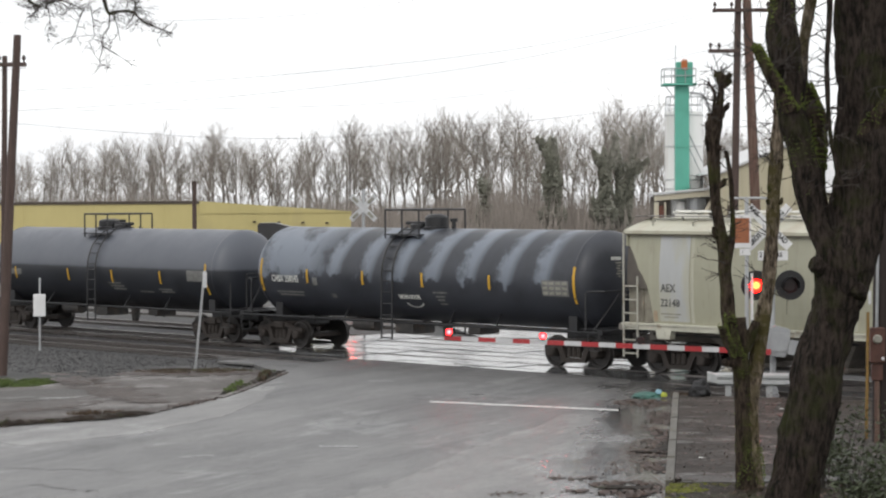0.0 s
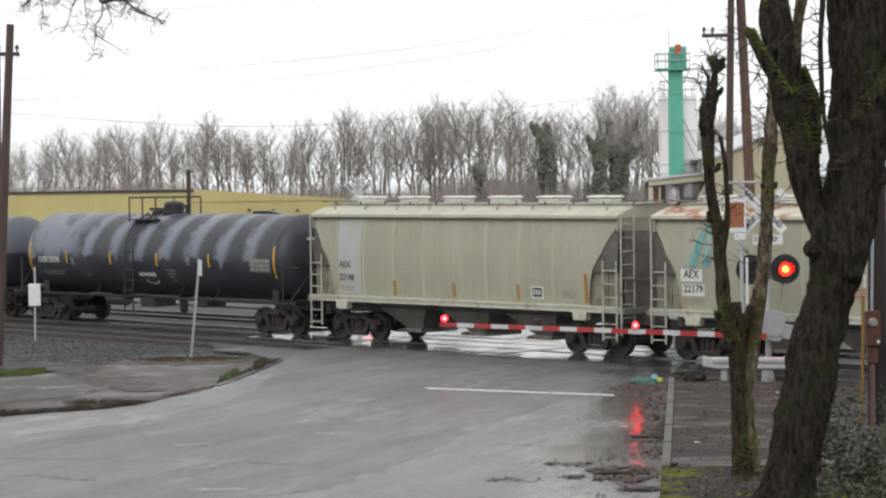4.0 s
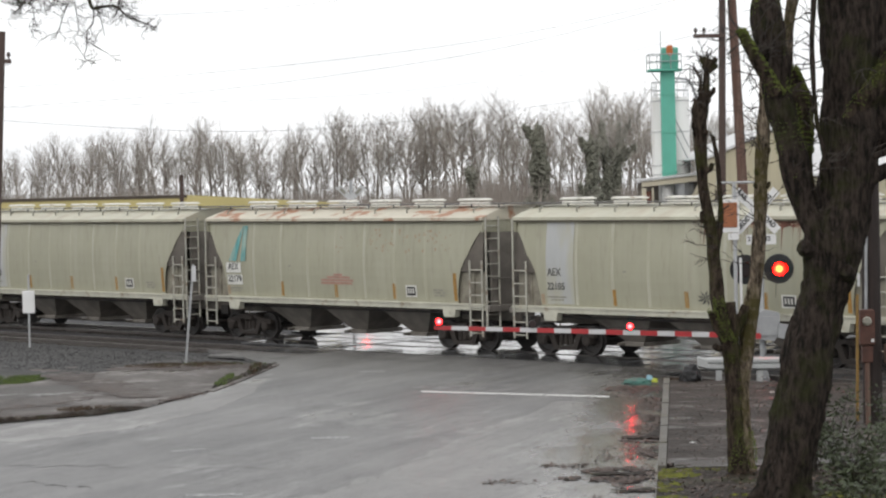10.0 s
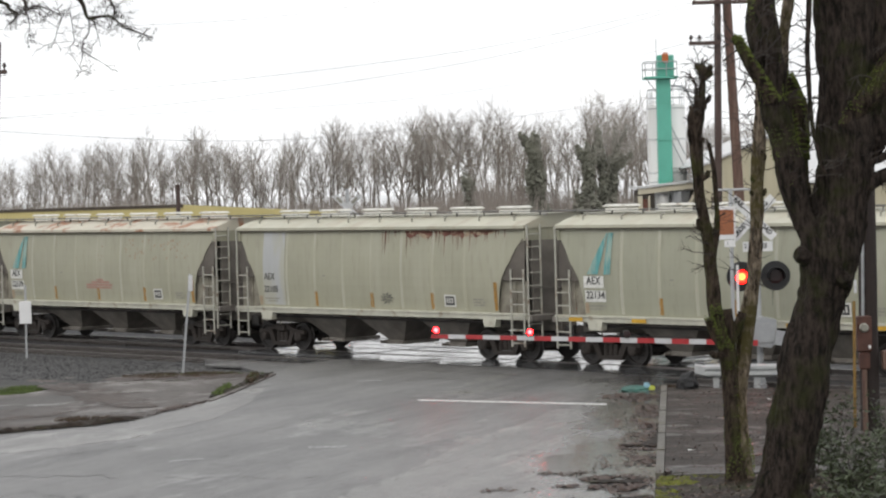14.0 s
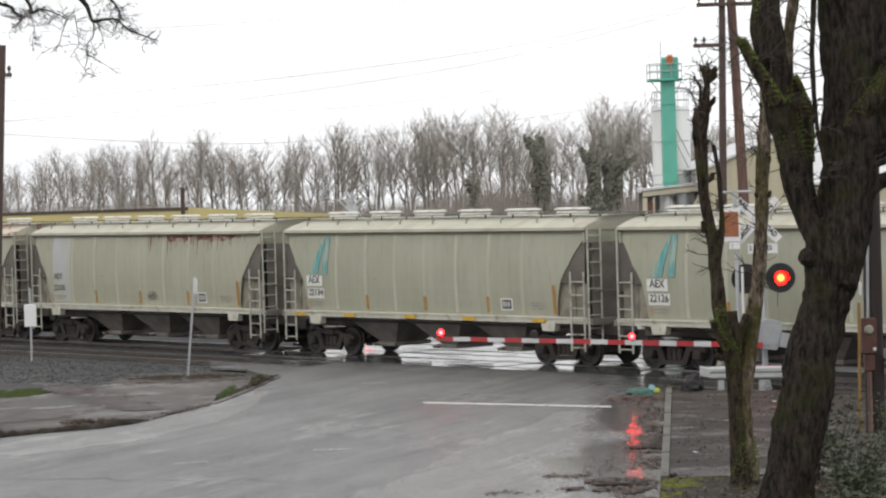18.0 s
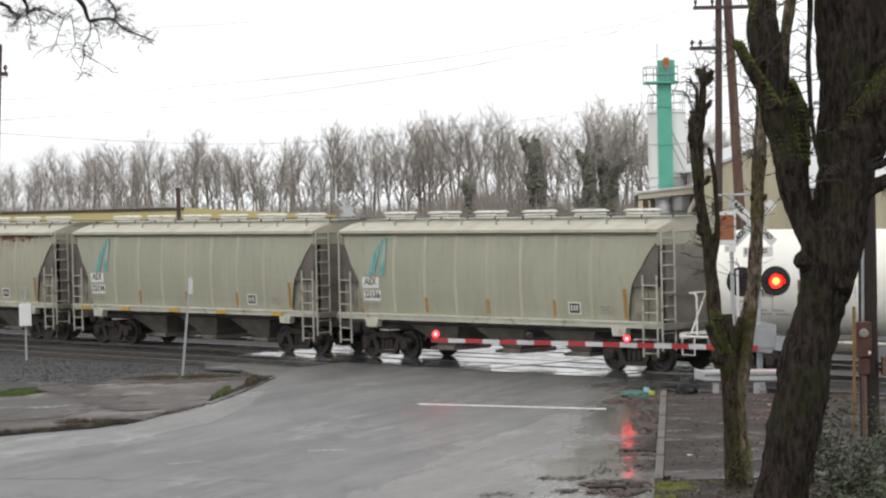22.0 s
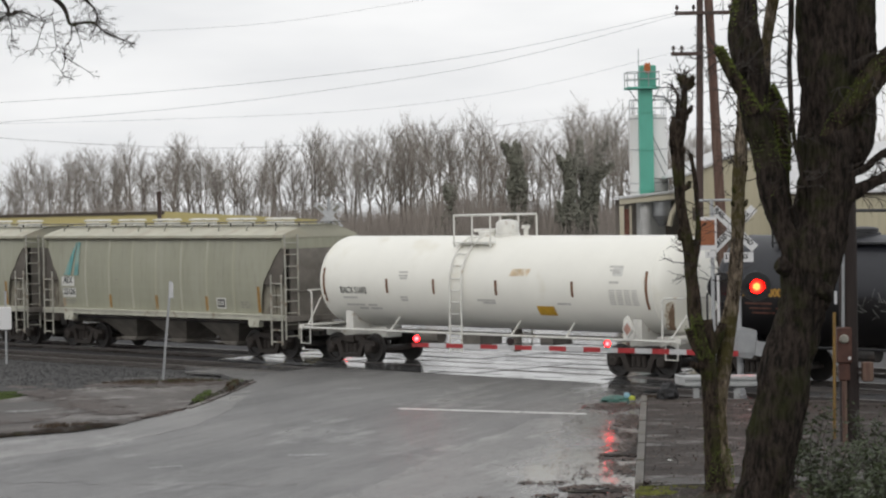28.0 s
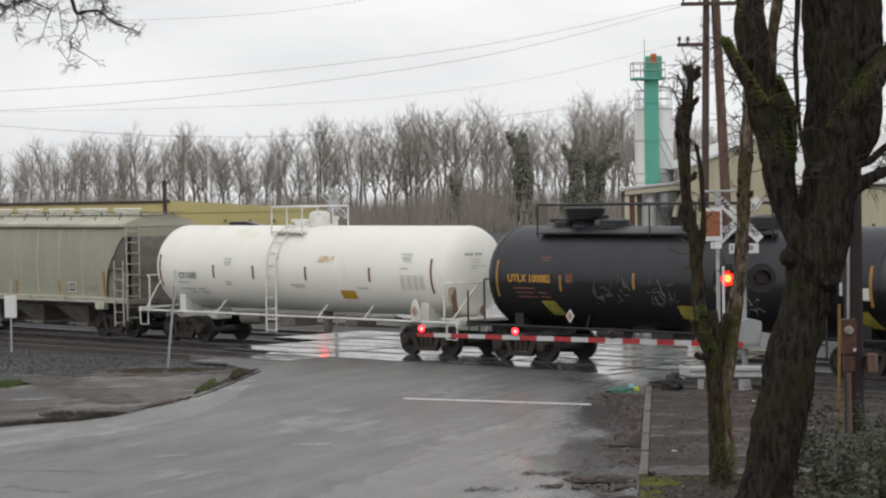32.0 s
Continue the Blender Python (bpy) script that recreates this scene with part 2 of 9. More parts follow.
def hopper_paint(name, base, wash, dirt):
    """Old hopper paint: chalky blotches, narrow washes running down, grime that gathers low and specks of rust."""
    ma = mat(name, base, 0.42, var=0.05, scale=0.7, rough2=0.6, bump=0.06, bump_scale=5)
    nd, ln = ma.node_tree.nodes, ma.node_tree.links
    b = nd["Principled BSDF"]
    out = b.inputs["Base Color"].links[0].from_socket
    tc = nd.new("ShaderNodeTexCoord")
    for stretch, scale, lo, hi, amount, colour in (((1, 1, 0.07), 2.6, 0.46, 0.72, 0.55, wash), ((1, 1, 0.16), 6.0, 0.54, 0.74, 0.5, dirt), ((1, 1, 0.7), 0.9, 0.5, 0.7, 0.4, wash), ((1, 1, 0.5), 14.0, 0.69, 0.76, 0.6, (0.26, 0.15, 0.08))):
        mp, nz, rg, mx = nd.new("ShaderNodeMapping"), nd.new("ShaderNodeTexNoise"), nd.new("ShaderNodeMapRange"), nd.new("ShaderNodeMix")
        mp.inputs["Scale"].default_value = stretch
        nz.inputs["Scale"].default_value, nz.inputs["Detail"].default_value, nz.inputs["Roughness"].default_value = scale, 7, 0.6
        rg.inputs["From Min"].default_value, rg.inputs["From Max"].default_value, rg.inputs["To Max"].default_value = lo, hi, amount
        mx.data_type = "RGBA"
        ln.new(tc.outputs["Object"], mp.inputs["Vector"])
        ln.new(mp.outputs["Vector"], nz.inputs["Vector"])
        ln.new(nz.outputs["Fac"], rg.inputs["Value"])
        ln.new(rg.outputs["Result"], mx.inputs[0])
        ln.new(out, mx.inputs[6])
        mx.inputs[7].default_value = (*colour, 1)
        out = mx.outputs[2]
    ln.new(out, b.inputs["Base Color"])
    return ma


M["cream"] = hopper_paint("cream_paint", (0.350, 0.343, 0.256), (0.40, 0.39, 0.31), (0.225, 0.21, 0.15))
M["cream_grey"] = hopper_paint("cream_grey_paint", (0.330, 0.33, 0.250), (0.38, 0.375, 0.305), (0.215, 0.21, 0.155))
M["roof"] = mat("roof_paint", (0.50, 0.485, 0.385), 0.5, var=0.08, scale=1.2, stain=(0.38, 0.33, 0.25), stain_at=(0.52, 0.72), stain_scale=1.6, stretch=(1, 0.3, 1))
M["roof_rust"] = mat("rusted_roof_paint", (0.57, 0.53, 0.43), 0.55, var=0.10, scale=1.4, stain=(0.33, 0.16, 0.09), stain_at=(0.53, 0.62), stain_scale=1.6)
M["sill"] = mat("sill_paint", (0.56, 0.55, 0.46), 0.5, var=0.12, scale=2.0, stain=(0.30, 0.24, 0.17), stain_at=(0.58, 0.72), stain_scale=2.5)
M["patch"] = mat("grey_patch_paint", (0.43, 0.44, 0.44), 0.5, var=0.06, scale=1.5, stain=(0.40, 0.395, 0.33), stain_at=(0.45, 0.62), stain_scale=2.2, stretch=(1, 1, 0.3))
M["walk_steel"] = mat("grey_grating", (0.16, 0.155, 0.145), 0.5, 0.3, var=0.15, scale=3)
M["shadow_gap"] = mat("eave_shadow_brown", (0.14, 0.125, 0.09), 0.7, var=0.2, scale=2)
M["seam"] = mat("seam_paint", (0.46, 0.45, 0.365), 0.5, var=0.10, scale=2.0, stretch=(1, 1, 0.3), stain=(0.365, 0.355, 0.27), stain_at=(0.42, 0.58), stain_scale=1.5)
M["dark_steel"] = mat("grimy_dark_steel", (0.058, 0.054, 0.052), 0.62, var=0.2, scale=5, stain=(0.10, 0.075, 0.06), stain_at=(0.5, 0.75), stain_scale=3, bump=0.3, bump_scale=30)
M["slope"] = mat("dusty_slope_sheet", (0.23, 0.21, 0.185), 0.75, var=0.2, scale=1.6, stain=(0.12, 0.105, 0.09), stain_at=(0.5, 0.7), stain_scale=1.2)
# this brown has the shade of the open car end in it
M["end_brown"] = mat("shaded_brown_end_paint", (0.135, 0.118, 0.10), 0.75, var=0.15, scale=1.6, stain=(0.08, 0.07, 0.062), stain_at=(0.5, 0.7), stain_scale=1.2)
M["truck"] = mat("rusty_truck_iron", (0.042, 0.033, 0.028), 0.75, var=0.25, scale=6, bump=0.4, bump_scale=25)
M["wheel"] = mat("wheel_steel", (0.038, 0.034, 0.032), 0.5, 0.3, var=0.2, scale=8)


def tank_mat(name, low, high, line, bands, ragged):
    """Black tank paint, a second colour above a line; bands: worn grey bands round the upper tank."""
    ma = mat(name, low, 0.36, var=0.2, scale=1.2, rough2=0.52, bump=0.03, bump_scale=3)
    nd, ln = ma.node_tree.nodes, ma.node_tree.links
    b = nd["Principled BSDF"]
    base = b.inputs["Base Color"].links[0].from_socket
    tc, sep = nd.new("ShaderNodeTexCoord"), nd.new("ShaderNodeSeparateXYZ")
    ln.new(tc.outputs["Object"], sep.inputs[0])
    nz = nd.new("ShaderNodeTexNoise")
    nz.inputs["Scale"].default_value, nz.inputs["Detail"].default_value, nz.inputs["Roughness"].default_value = 1.6, 7, 0.7
    ln.new(tc.outputs["Object"], nz.inputs["Vector"])

    def op(kind, a_, b_):
        m = nd.new("ShaderNodeMath")
        m.operation = kind
        for i, v in enumerate((a_, b_)):
            if isinstance(v, (int, float)):
                m.inputs[i].default_value = v
            elif v is not None:
                ln.new(v, m.inputs[i])
        return m.outputs[0]

    def rng(v, a_, c_):
        r = nd.new("ShaderNodeMapRange")
        r.inputs["From Min"].default_value, r.inputs["From Max"].default_value = a_, c_
        ln.new(v, r.inputs["Value"])
        return r.outputs["Result"]

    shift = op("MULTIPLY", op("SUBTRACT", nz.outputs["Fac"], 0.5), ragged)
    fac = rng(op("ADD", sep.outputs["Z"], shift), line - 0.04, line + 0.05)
    if bands:
        wave = op("SINE", op("MULTIPLY", op("ADD", op("ADD", sep.outputs["X"], op("MULTIPLY", sep.outputs["Z"], -0.30)), op("MULTIPLY", shift, 0.5)), 2 * math.pi / bands), None)
        fac = op("MULTIPLY", fac, rng(op("ADD", wave, op("MULTIPLY", op("SUBTRACT", nz.outputs["Fac"], 0.5), 2.4)), -0.3, 0.9))
        # the worn paint stops short of the rounded far end and is barer at the near one
        fac = op("MULTIPLY", fac, rng(sep.outputs["X"], 6.3, 5.8))
        blot = nd.new("ShaderNodeTexNoise")
        blot.inputs["Scale"].default_value, blot.inputs["Detail"].default_value = 0.8, 8
        ln.new(tc.outputs["Object"], blot.inputs["Vector"])
        bare = op("MULTIPLY", rng(sep.outputs["X"], -3.2, -4.6), rng(op("ADD", sep.outputs["Z"], shift), line - 0.1, line + 0.15))
        fac = op("MAXIMUM", fac, op("MULTIPLY", bare, rng(blot.outputs["Fac"], 0.40, 0.50)))
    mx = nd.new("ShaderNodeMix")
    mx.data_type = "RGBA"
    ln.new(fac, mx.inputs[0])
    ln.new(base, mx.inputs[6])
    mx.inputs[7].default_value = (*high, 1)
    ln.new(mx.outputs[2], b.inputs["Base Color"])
    return ma


M["black_tank"] = tank_mat("black_tank_paint_greyer_above", (0.028, 0.031, 0.039), (0.100, 0.108, 0.128), 2.36, 0, 0.12)
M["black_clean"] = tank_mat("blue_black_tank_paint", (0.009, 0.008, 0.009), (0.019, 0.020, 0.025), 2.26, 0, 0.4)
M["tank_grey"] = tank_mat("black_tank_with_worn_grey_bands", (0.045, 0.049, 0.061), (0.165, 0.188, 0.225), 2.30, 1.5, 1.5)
M["white_tank"] = mat("white_tank_paint", (0.88, 0.87, 0.80), 0.35, var=0.025, scale=0.8, stain=(0.72, 0.68, 0.56), stain_at=(0.6, 0.8), stain_scale=0.7, rough2=0.45)
M["white_fit"] = mat("white_fittings_paint", (0.78, 0.77, 0.72), 0.45, var=0.08, scale=3, stain=(0.35, 0.25, 0.16), stain_at=(0.62, 0.75), stain_scale=4)
M["black_fit"] = mat("black_fittings_paint", (0.02, 0.02, 0.022), 0.45, var=0.15, scale=4)
M["yellow"] = mat("yellow_reflective_strip", (0.62, 0.36, 0.03), 0.4, var=0.12, scale=6)
M["dull_yellow"] = mat("dull_olive_yellow_paint", (0.36, 0.31, 0.05), 0.5, var=0.2, scale=4)
M["soot"] = mat("brown_soot_stain", (0.30, 0.20, 0.13), 0.7, var=0.3, scale=3)
M["brown_strip"] = mat("rust_brown_strip", (0.24, 0.12, 0.06), 0.5, var=0.2, scale=6)
M["amber_dull"] = mat("dull_amber_strip", (0.40, 0.22, 0.05), 0.5, var=0.2, scale=6)
M["teal"] = mat("faded_teal_paint", (0.115, 0.37, 0.37), 0.5, var=0.25, scale=3, stain=(0.28, 0.38, 0.33), stain_at=(0.45, 0.62), stain_scale=5, stretch=(1, 1, 0.25))
M["white_letter"] = mat("white_lettering", (0.72, 0.72, 0.68), 0.5, var=0.1, scale=8)
M["dark_letter"] = mat("dark_lettering", (0.05, 0.05, 0.05), 0.5, var=0.1, scale=8)
M["faded_dark"] = mat("faded_dark_lettering", (0.13, 0.13, 0.125), 0.55, var=0.2, scale=9, stain=(0.33, 0.33, 0.31), stain_at=(0.55, 0.68), stain_scale=7)
M["gold_letter"] = mat("amber_lettering", (0.55, 0.30, 0.05), 0.5, var=0.15, scale=8)
M["grey_letter"] = mat("faded_grey_lettering", (0.20, 0.20, 0.19), 0.55, var=0.2, scale=8)
M["mid_letter"] = mat("weathered_lettering", (0.34, 0.33, 0.28), 0.55, var=0.2, scale=8)
M["rust"] = mat("rust", (0.21, 0.088, 0.062), 0.75, var=0.25, scale=5)
M["rust_pale"] = mat("pale_rust_wash", (0.42, 0.32, 0.22), 0.65, var=0.2, scale=4)
M["rust_wash"] = mat("yellowish_rust_wash", (0.72, 0.56, 0.36), 0.5, var=0.15, scale=5, stain=(0.86, 0.83, 0.74), stain_at=(0.42, 0.6), stain_scale=3)
M["red_mark"] = mat("faded_red_stencil", (0.48, 0.27, 0.22), 0.55, var=0.2, scale=6)
M["red_band"] = mat("red_band", (0.42, 0.035, 0.04), 0.35, var=0.1, scale=6)
M["white_band"] = mat("white_band", (0.55, 0.55, 0.56), 0.35, var=0.06, scale=6)
M["ladder"] = mat("weathered_ladder_paint", (0.46, 0.45, 0.39), 0.55, var=0.15, scale=3, stain=(0.20, 0.15, 0.11), stain_at=(0.56, 0.7), stain_scale=3)
M["web"] = mat("grimy_cream_web", (0.285, 0.265, 0.21), 0.65, var=0.2, scale=2, stain=(0.12, 0.10, 0.08), stain_at=(0.5, 0.7), stain_scale=1.6)
M["pale_letter"] = mat("faint_grey_lettering", (0.64, 0.63, 0.59), 0.5, var=0.12, scale=8)

# ---- ground, road and tracks ----
def ground_mat(name, dark, light, grain, rough, rough2, wet=(0.5, 0.62), wet_rough=0.12, wet_scale=0.25, bump=0.5, bump_scale=60, stretch=(1, 1, 1), tint=None, streak=0.0, turn=0.0, gutter=0.42):
    """Ground with grain, larger tone patches and damp, glossier patches."""
    ma = bpy.data.materials.new(name)
    ma.use_nodes = True
    nd, ln = ma.node_tree.nodes, ma.node_tree.links
    b = nd["Principled BSDF"]
    tc = nd.new("ShaderNodeTexCoord")
    mp = nd.new("ShaderNodeMapping")
    mp.inputs["Scale"].default_value = stretch
    ln.new(tc.outputs["Object"], mp.inputs["Vector"])

    def nz(scale, detail=6):
        n = nd.new("ShaderNodeTexNoise")
        n.inputs["Scale"].default_value, n.inputs["Detail"].default_value, n.inputs["Roughness"].default_value = scale, detail, 0.65
        ln.new(mp.outputs["Vector"], n.inputs["Vector"])
        return n.outputs["Fac"]

    def rng(v, a, b_, c, d):
        r = nd.new("ShaderNodeMapRange")
        r.inputs["From Min"].default_value, r.inputs["From Max"].default_value = a, b_
        r.inputs["To Min"].default_value, r.inputs["To Max"].default_value = c, d
        ln.new(v, r.inputs["Value"])
        return r.outputs["Result"]

    fine, big, damp = nz(grain), nz(0.35, 4), nz(wet_scale, 5)
    mx = nd.new("ShaderNodeMix")
    mx.data_type = "RGBA"
    add = nd.new("ShaderNodeMath")
    add.operation = "ADD"
    ln.new(rng(fine, 0.3, 0.7, 0, 0.55), add.inputs[0])
    ln.new(rng(big, 0.35, 0.65, 0, 0.45), add.inputs[1])
    ln.new(add.outputs[0], mx.inputs[0])
    mx.inputs[6].default_value, mx.inputs[7].default_value = (*dark, 1), (*light, 1)
    if streak:
        # long worn streaks where wheels run
        m0, m3 = nd.new("ShaderNodeMapping"), nd.new("ShaderNodeMapping")
        m0.inputs["Rotation"].default_value = (0, 0, radians(turn))
        m3.inputs["Scale"].default_value = (1.0, 0.11, 1)
        ln.new(tc.outputs["Object"], m0.inputs["Vector"])
        ln.new(m0.outputs["Vector"], m3.inputs["Vector"])
        sn = nd.new("ShaderNodeTexNoise")
        sn.inputs["Scale"].default_value, sn.inputs["Detail"].default_value, sn.inputs["Roughness"].default_value = 1.3, 10, 0.76
        ln.new(m3.outputs["Vector"], sn.inputs["Vector"])
        ad2, ad3 = nd.new("ShaderNodeMath"), nd.new("ShaderNodeMath")
        ln.new(add.outputs[0], ad2.inputs[0])
        blotch = nd.new("ShaderNodeMath")
        ln.new(rng(sn.outputs["Fac"], 0.3, 0.7, -streak, streak), blotch.inputs[0])
        ln.new(rng(nz(5.5, 9), 0.36, 0.64, -0.14, 0.14), blotch.inputs[1])
        ln.new(blotch.outputs[0], ad2.inputs[1])
        ad2.use_clamp = True
        ln.new(ad2.outputs[0], mx.inputs[0])
        ln.new(damp, ad3.inputs[0])
        ln.new(rng(sn.outputs["Fac"], 0.3, 0.7, -0.10, 0.10), ad3.inputs[1])
        # water runs towards the kerb
        sx = nd.new("ShaderNodeSeparateXYZ")
        ln.new(tc.outputs["Object"], sx.inputs[0])
        off, ad4 = nd.new("ShaderNodeMath"), nd.new("ShaderNodeMath")
        off.operation = "MULTIPLY_ADD"
        ln.new(sx.outputs["Y"], off.inputs[0])
        off.inputs[1].default_value = -0.1037
        ln.new(sx.outputs["X"], off.inputs[2])
        ln.new(ad3.outputs[0], ad4.inputs[0])
        ln.new(rng(off.outputs[0], -3.0, -0.9, 0.0, gutter), ad4.inputs[1])
        damp = ad4.outputs[0]
    out = mx.outputs[2]
    if tint:
        m2 = nd.new("ShaderNodeMix")
        m2.data_type = "RGBA"
        ln.new(rng(nz(1.1, 6), 0.52, 0.66, 0, 0.85), m2.inputs[0])
        ln.new(out, m2.inputs[6])
        m2.inputs[7].default_value = (*tint, 1)
        out = m2.outputs[2]
    ln.new(out, b.inputs["Base Color"])
    mr = nd.new("ShaderNodeMix")
    mr.data_type = "FLOAT"
    ln.new(rng(damp, wet[0], wet[1], 0, 1), mr.inputs[0])
    ln.new(rng(fine, 0.3, 0.7, rough, rough2), mr.inputs[2])
    mr.inputs[3].default_value = wet_rough
    ln.new(mr.outputs[0], b.inputs["Roughness"])
    bp = nd.new("ShaderNodeBump")
    bp.inputs["Distance"].default_value = 0.02
    mb_ = nd.new("ShaderNodeMath")
    mb_.operation = "MULTIPLY"
    ln.new(rng(damp, wet[0], wet[1], bump, bump * 0.12), mb_.inputs[0])
    mb_.inputs[1].default_value = 1.0
    ln.new(mb_.outputs[0], bp.inputs["Strength"])
    ln.new(nz(bump_scale), bp.inputs["Height"])
    ln.new(bp.outputs["Normal"], b.inputs["Normal"])
    return ma


M["asphalt"] = ground_mat("worn_wet_asphalt", (0.044, 0.042, 0.042), (0.150, 0.145, 0.141), 42, 0.38, 0.52, (0.56, 0.80), 0.13, 0.3, 0.5, 90, (1, 0.45, 1), streak=0.52, turn=24)
M["asphalt_pale"] = ground_mat("sheen_paled_worn_asphalt", (0.080, 0.077, 0.074), (0.215, 0.207, 0.199), 42, 0.36, 0.5, (0.54, 0.78), 0.13, 0.3, 0.5, 90, (1, 0.45, 1), streak=0.32, turn=24)
M["asphalt_pale"].node_tree.nodes["Principled BSDF"].inputs["Specular IOR Level"].default_value = 0.75
M["asphalt"].node_tree.nodes["Principled BSDF"].inputs["Specular IOR Level"].default_value = 0.75
M["wet_deck"] = ground_mat("wet_crossing_asphalt", (0.04, 0.04, 0.042), (0.09, 0.09, 0.09), 20, 0.2, 0.34, (0.36, 0.5), 0.10, 0.5, 0.2, 60)
M["concrete"] = ground_mat("dirty_wet_concrete", (0.035, 0.032, 0.030), (0.098, 0.091, 0.083), 24, 0.5, 0.7, (0.56, 0.68), 0.25, 0.5, 0.4, 70, tint=(0.05, 0.04, 0.032))
M["kerbstone"] = ground_mat("kerb_concrete", (0.075, 0.07, 0.061), (0.18, 0.17, 0.15), 30, 0.5, 0.7, (0.6, 0.7), 0.35, 0.8, 0.5, 60, tint=(0.10, 0.09, 0.05))
M["ballast"] = ground_mat("dark_ballast", (0.018, 0.0175, 0.018), (0.064, 0.062, 0.064), 22, 0.55, 0.8, (0.62, 0.72), 0.3, 0.4, 1.0, 26)
M["dirt"] = ground_mat("wet_dirt_with_leaf_litter", (0.011, 0.008, 0.006), (0.036, 0.026, 0.019), 9, 0.5, 0.8, (0.62, 0.7), 0.3, 0.5, 0.9, 20, tint=(0.035, 0.042, 0.012))
M["earth"] = ground_mat("gravel_and_wet_earth", (0.026, 0.025, 0.025), (0.082, 0.080, 0.078), 26, 0.6, 0.85, (0.58, 0.7), 0.25, 0.1, 0.8, 12)
M["steel_rail"] = mat("worn_rail_steel", (0.22, 0.20, 0.19), 0.3, 0.8, var=0.1, scale=3)
M["tie"] = mat("weathered_timber_tie", (0.045, 0.036, 0.030), 0.6, var=0.25, scale=5, bump=0.4, bump_scale=20, rand=0.3)
M["road_paint"] = mat("worn_white_road_paint", (0.72, 0.72, 0.70), 0.5, var=0.12, scale=6, stain=(0.17, 0.17, 0.17), stain_at=(0.52, 0.64), stain_scale=9)

M["faint_paint"] = mat("nearly_worn_off_road_paint", (0.42, 0.42, 0.41), 0.5, var=0.2, scale=6, stain=(0.15, 0.15, 0.15), stain_at=(0.40, 0.54), stain_scale=8)
for key_, spec_ in (("dirt", 0.12), ("ballast", 0.25), ("concrete", 0.35), ("kerbstone", 0.3), ("earth", 0.3)):
    M[key_].node_tree.nodes["Principled BSDF"].inputs["Specular IOR Level"].default_value = spec_

# one sheet out to the horizon
mb = Mb()
xs = [-1500, -200, -60, -20, 0, 20, 60, 200, 1500]
ys = [-80, 0, 30, 60, 90, 130, 200, 400, 1800]
for i in range(8):
    for j in range(8):
        mb.quad((xs[i], ys[j], -0.13), (xs[i + 1], ys[j], -0.13), (xs[i + 1], ys[j + 1], -0.13), (xs[i], ys[j + 1], -0.13))
solid("ground", mb, M["earth"], "dark wet earth and gravel", kind="structure")

# road: wide mouth near, then across the tracks and away
LEFT_EDGE = [(-9.36, 50.3), (-7.84, 52.0), (-6.65, 52.9), (-6.05, 54.8), (-5.3, 57.3), (-4.35, 64.9), (-4.0, 68.5)]
near_road = [(-40, 18), (2.2, 18), (3.15, 34.6), (3.68, 39.7), (5.43, 56.5), (5.9, 60.5), (4.3, 62.8), (-2.6, 70.2), (-4.0, 68.5)] + LEFT_EDGE[-2::-1] + [(-14, 48.0), (-40, 43)]
solid("road", Mb().prism(near_road, -0.3, 0.0, "xy"), M["asphalt"], "grey worn wet asphalt road", kind="structure")
solid("road_shoulder", Mb().prism([(-4.6, 63.0), (-4.31, 64.78), (-5.28, 67.82), (-5.84, 70.37), (-6.82, 71.87), (-1.9, 66.61)], -0.3, -0.016, "xy"), M["asphalt"], "worn asphalt between the driveway and the rails", kind="structure")
far_road = [along(-56.2, 54.6)[:2], along(-43.5, 54.6)[:2], (15.5, 92), (17.5, 130), (3.5, 130), (-0.8, 92)]
solid("road_beyond", Mb().prism(far_road, -0.3, -0.005, "xy"), M["wet_deck"], "wet shining asphalt road beyond the tracks", kind="structure")
mb = Mb().prism([(-2.7, 70.3), (-2.6, 70.2), (4.3, 62.8), (5.9, 60.5), (6.4, 61.5)] + [along(-43.4, 54.6)[:2], along(-62.0, 54.6)[:2]] + [along(-56.0, 46.0)[:2]], -0.3, -0.03, "xy")
solid("crossing_bed", mb, M["wet_deck"], "wet asphalt bed of the level crossing", kind="structure")

# tracks
TRACKS = (44.95, 48.88, 53.1)
for v in TRACKS:
    tr = thing("railway_track", TRACK, "wet railway track on dark ballast", "track", "parallel railway tracks", "structure")
    for s in (-1, 1):
        y = v + s * 0.755
        mb = Mb().sweep([(y - 0.07, -0.16), (y - 0.07, -0.145), (y - 0.012, -0.125), (y - 0.012, -0.045), (y - 0.036, -0.03), (y - 0.036, -0.006), (y - 0.028, 0.0), (y + 0.028, 0.0), (y + 0.036, -0.006),
                         (y + 0.036, -0.03), (y + 0.012, -0.045), (y + 0.012, -0.125), (y + 0.07, -0.145), (y + 0.07, -0.16)], [(-190, 1, 0), (-56, 1, 0), (-43, 1, 0), (40, 1, 0)])
        part("rail", mb, M["steel_rail"], tr, "worn steel rail", 40)
for k, v in enumerate(TRACKS):
    bal = Mb().sweep([(v - 2.3, -0.2), (v - 1.5, -0.105), (v + 1.5, -0.105), (v + 2.3, -0.2)], [(-260, 1, 0), (-56.5 - 0.5 * k, 1, 0)])
    bal.sweep([(v - 2.3, -0.2), (v - 1.5, -0.105), (v + 1.5, -0.105), (v + 2.3, -0.2)], [(-33.0 - 2 * k, 1, 0), (60, 1, 0)])
    ob = solid("ballast_bed", bal, M["ballast"], "dark crushed-stone ballast bed", kind="structure", m=TRACK)
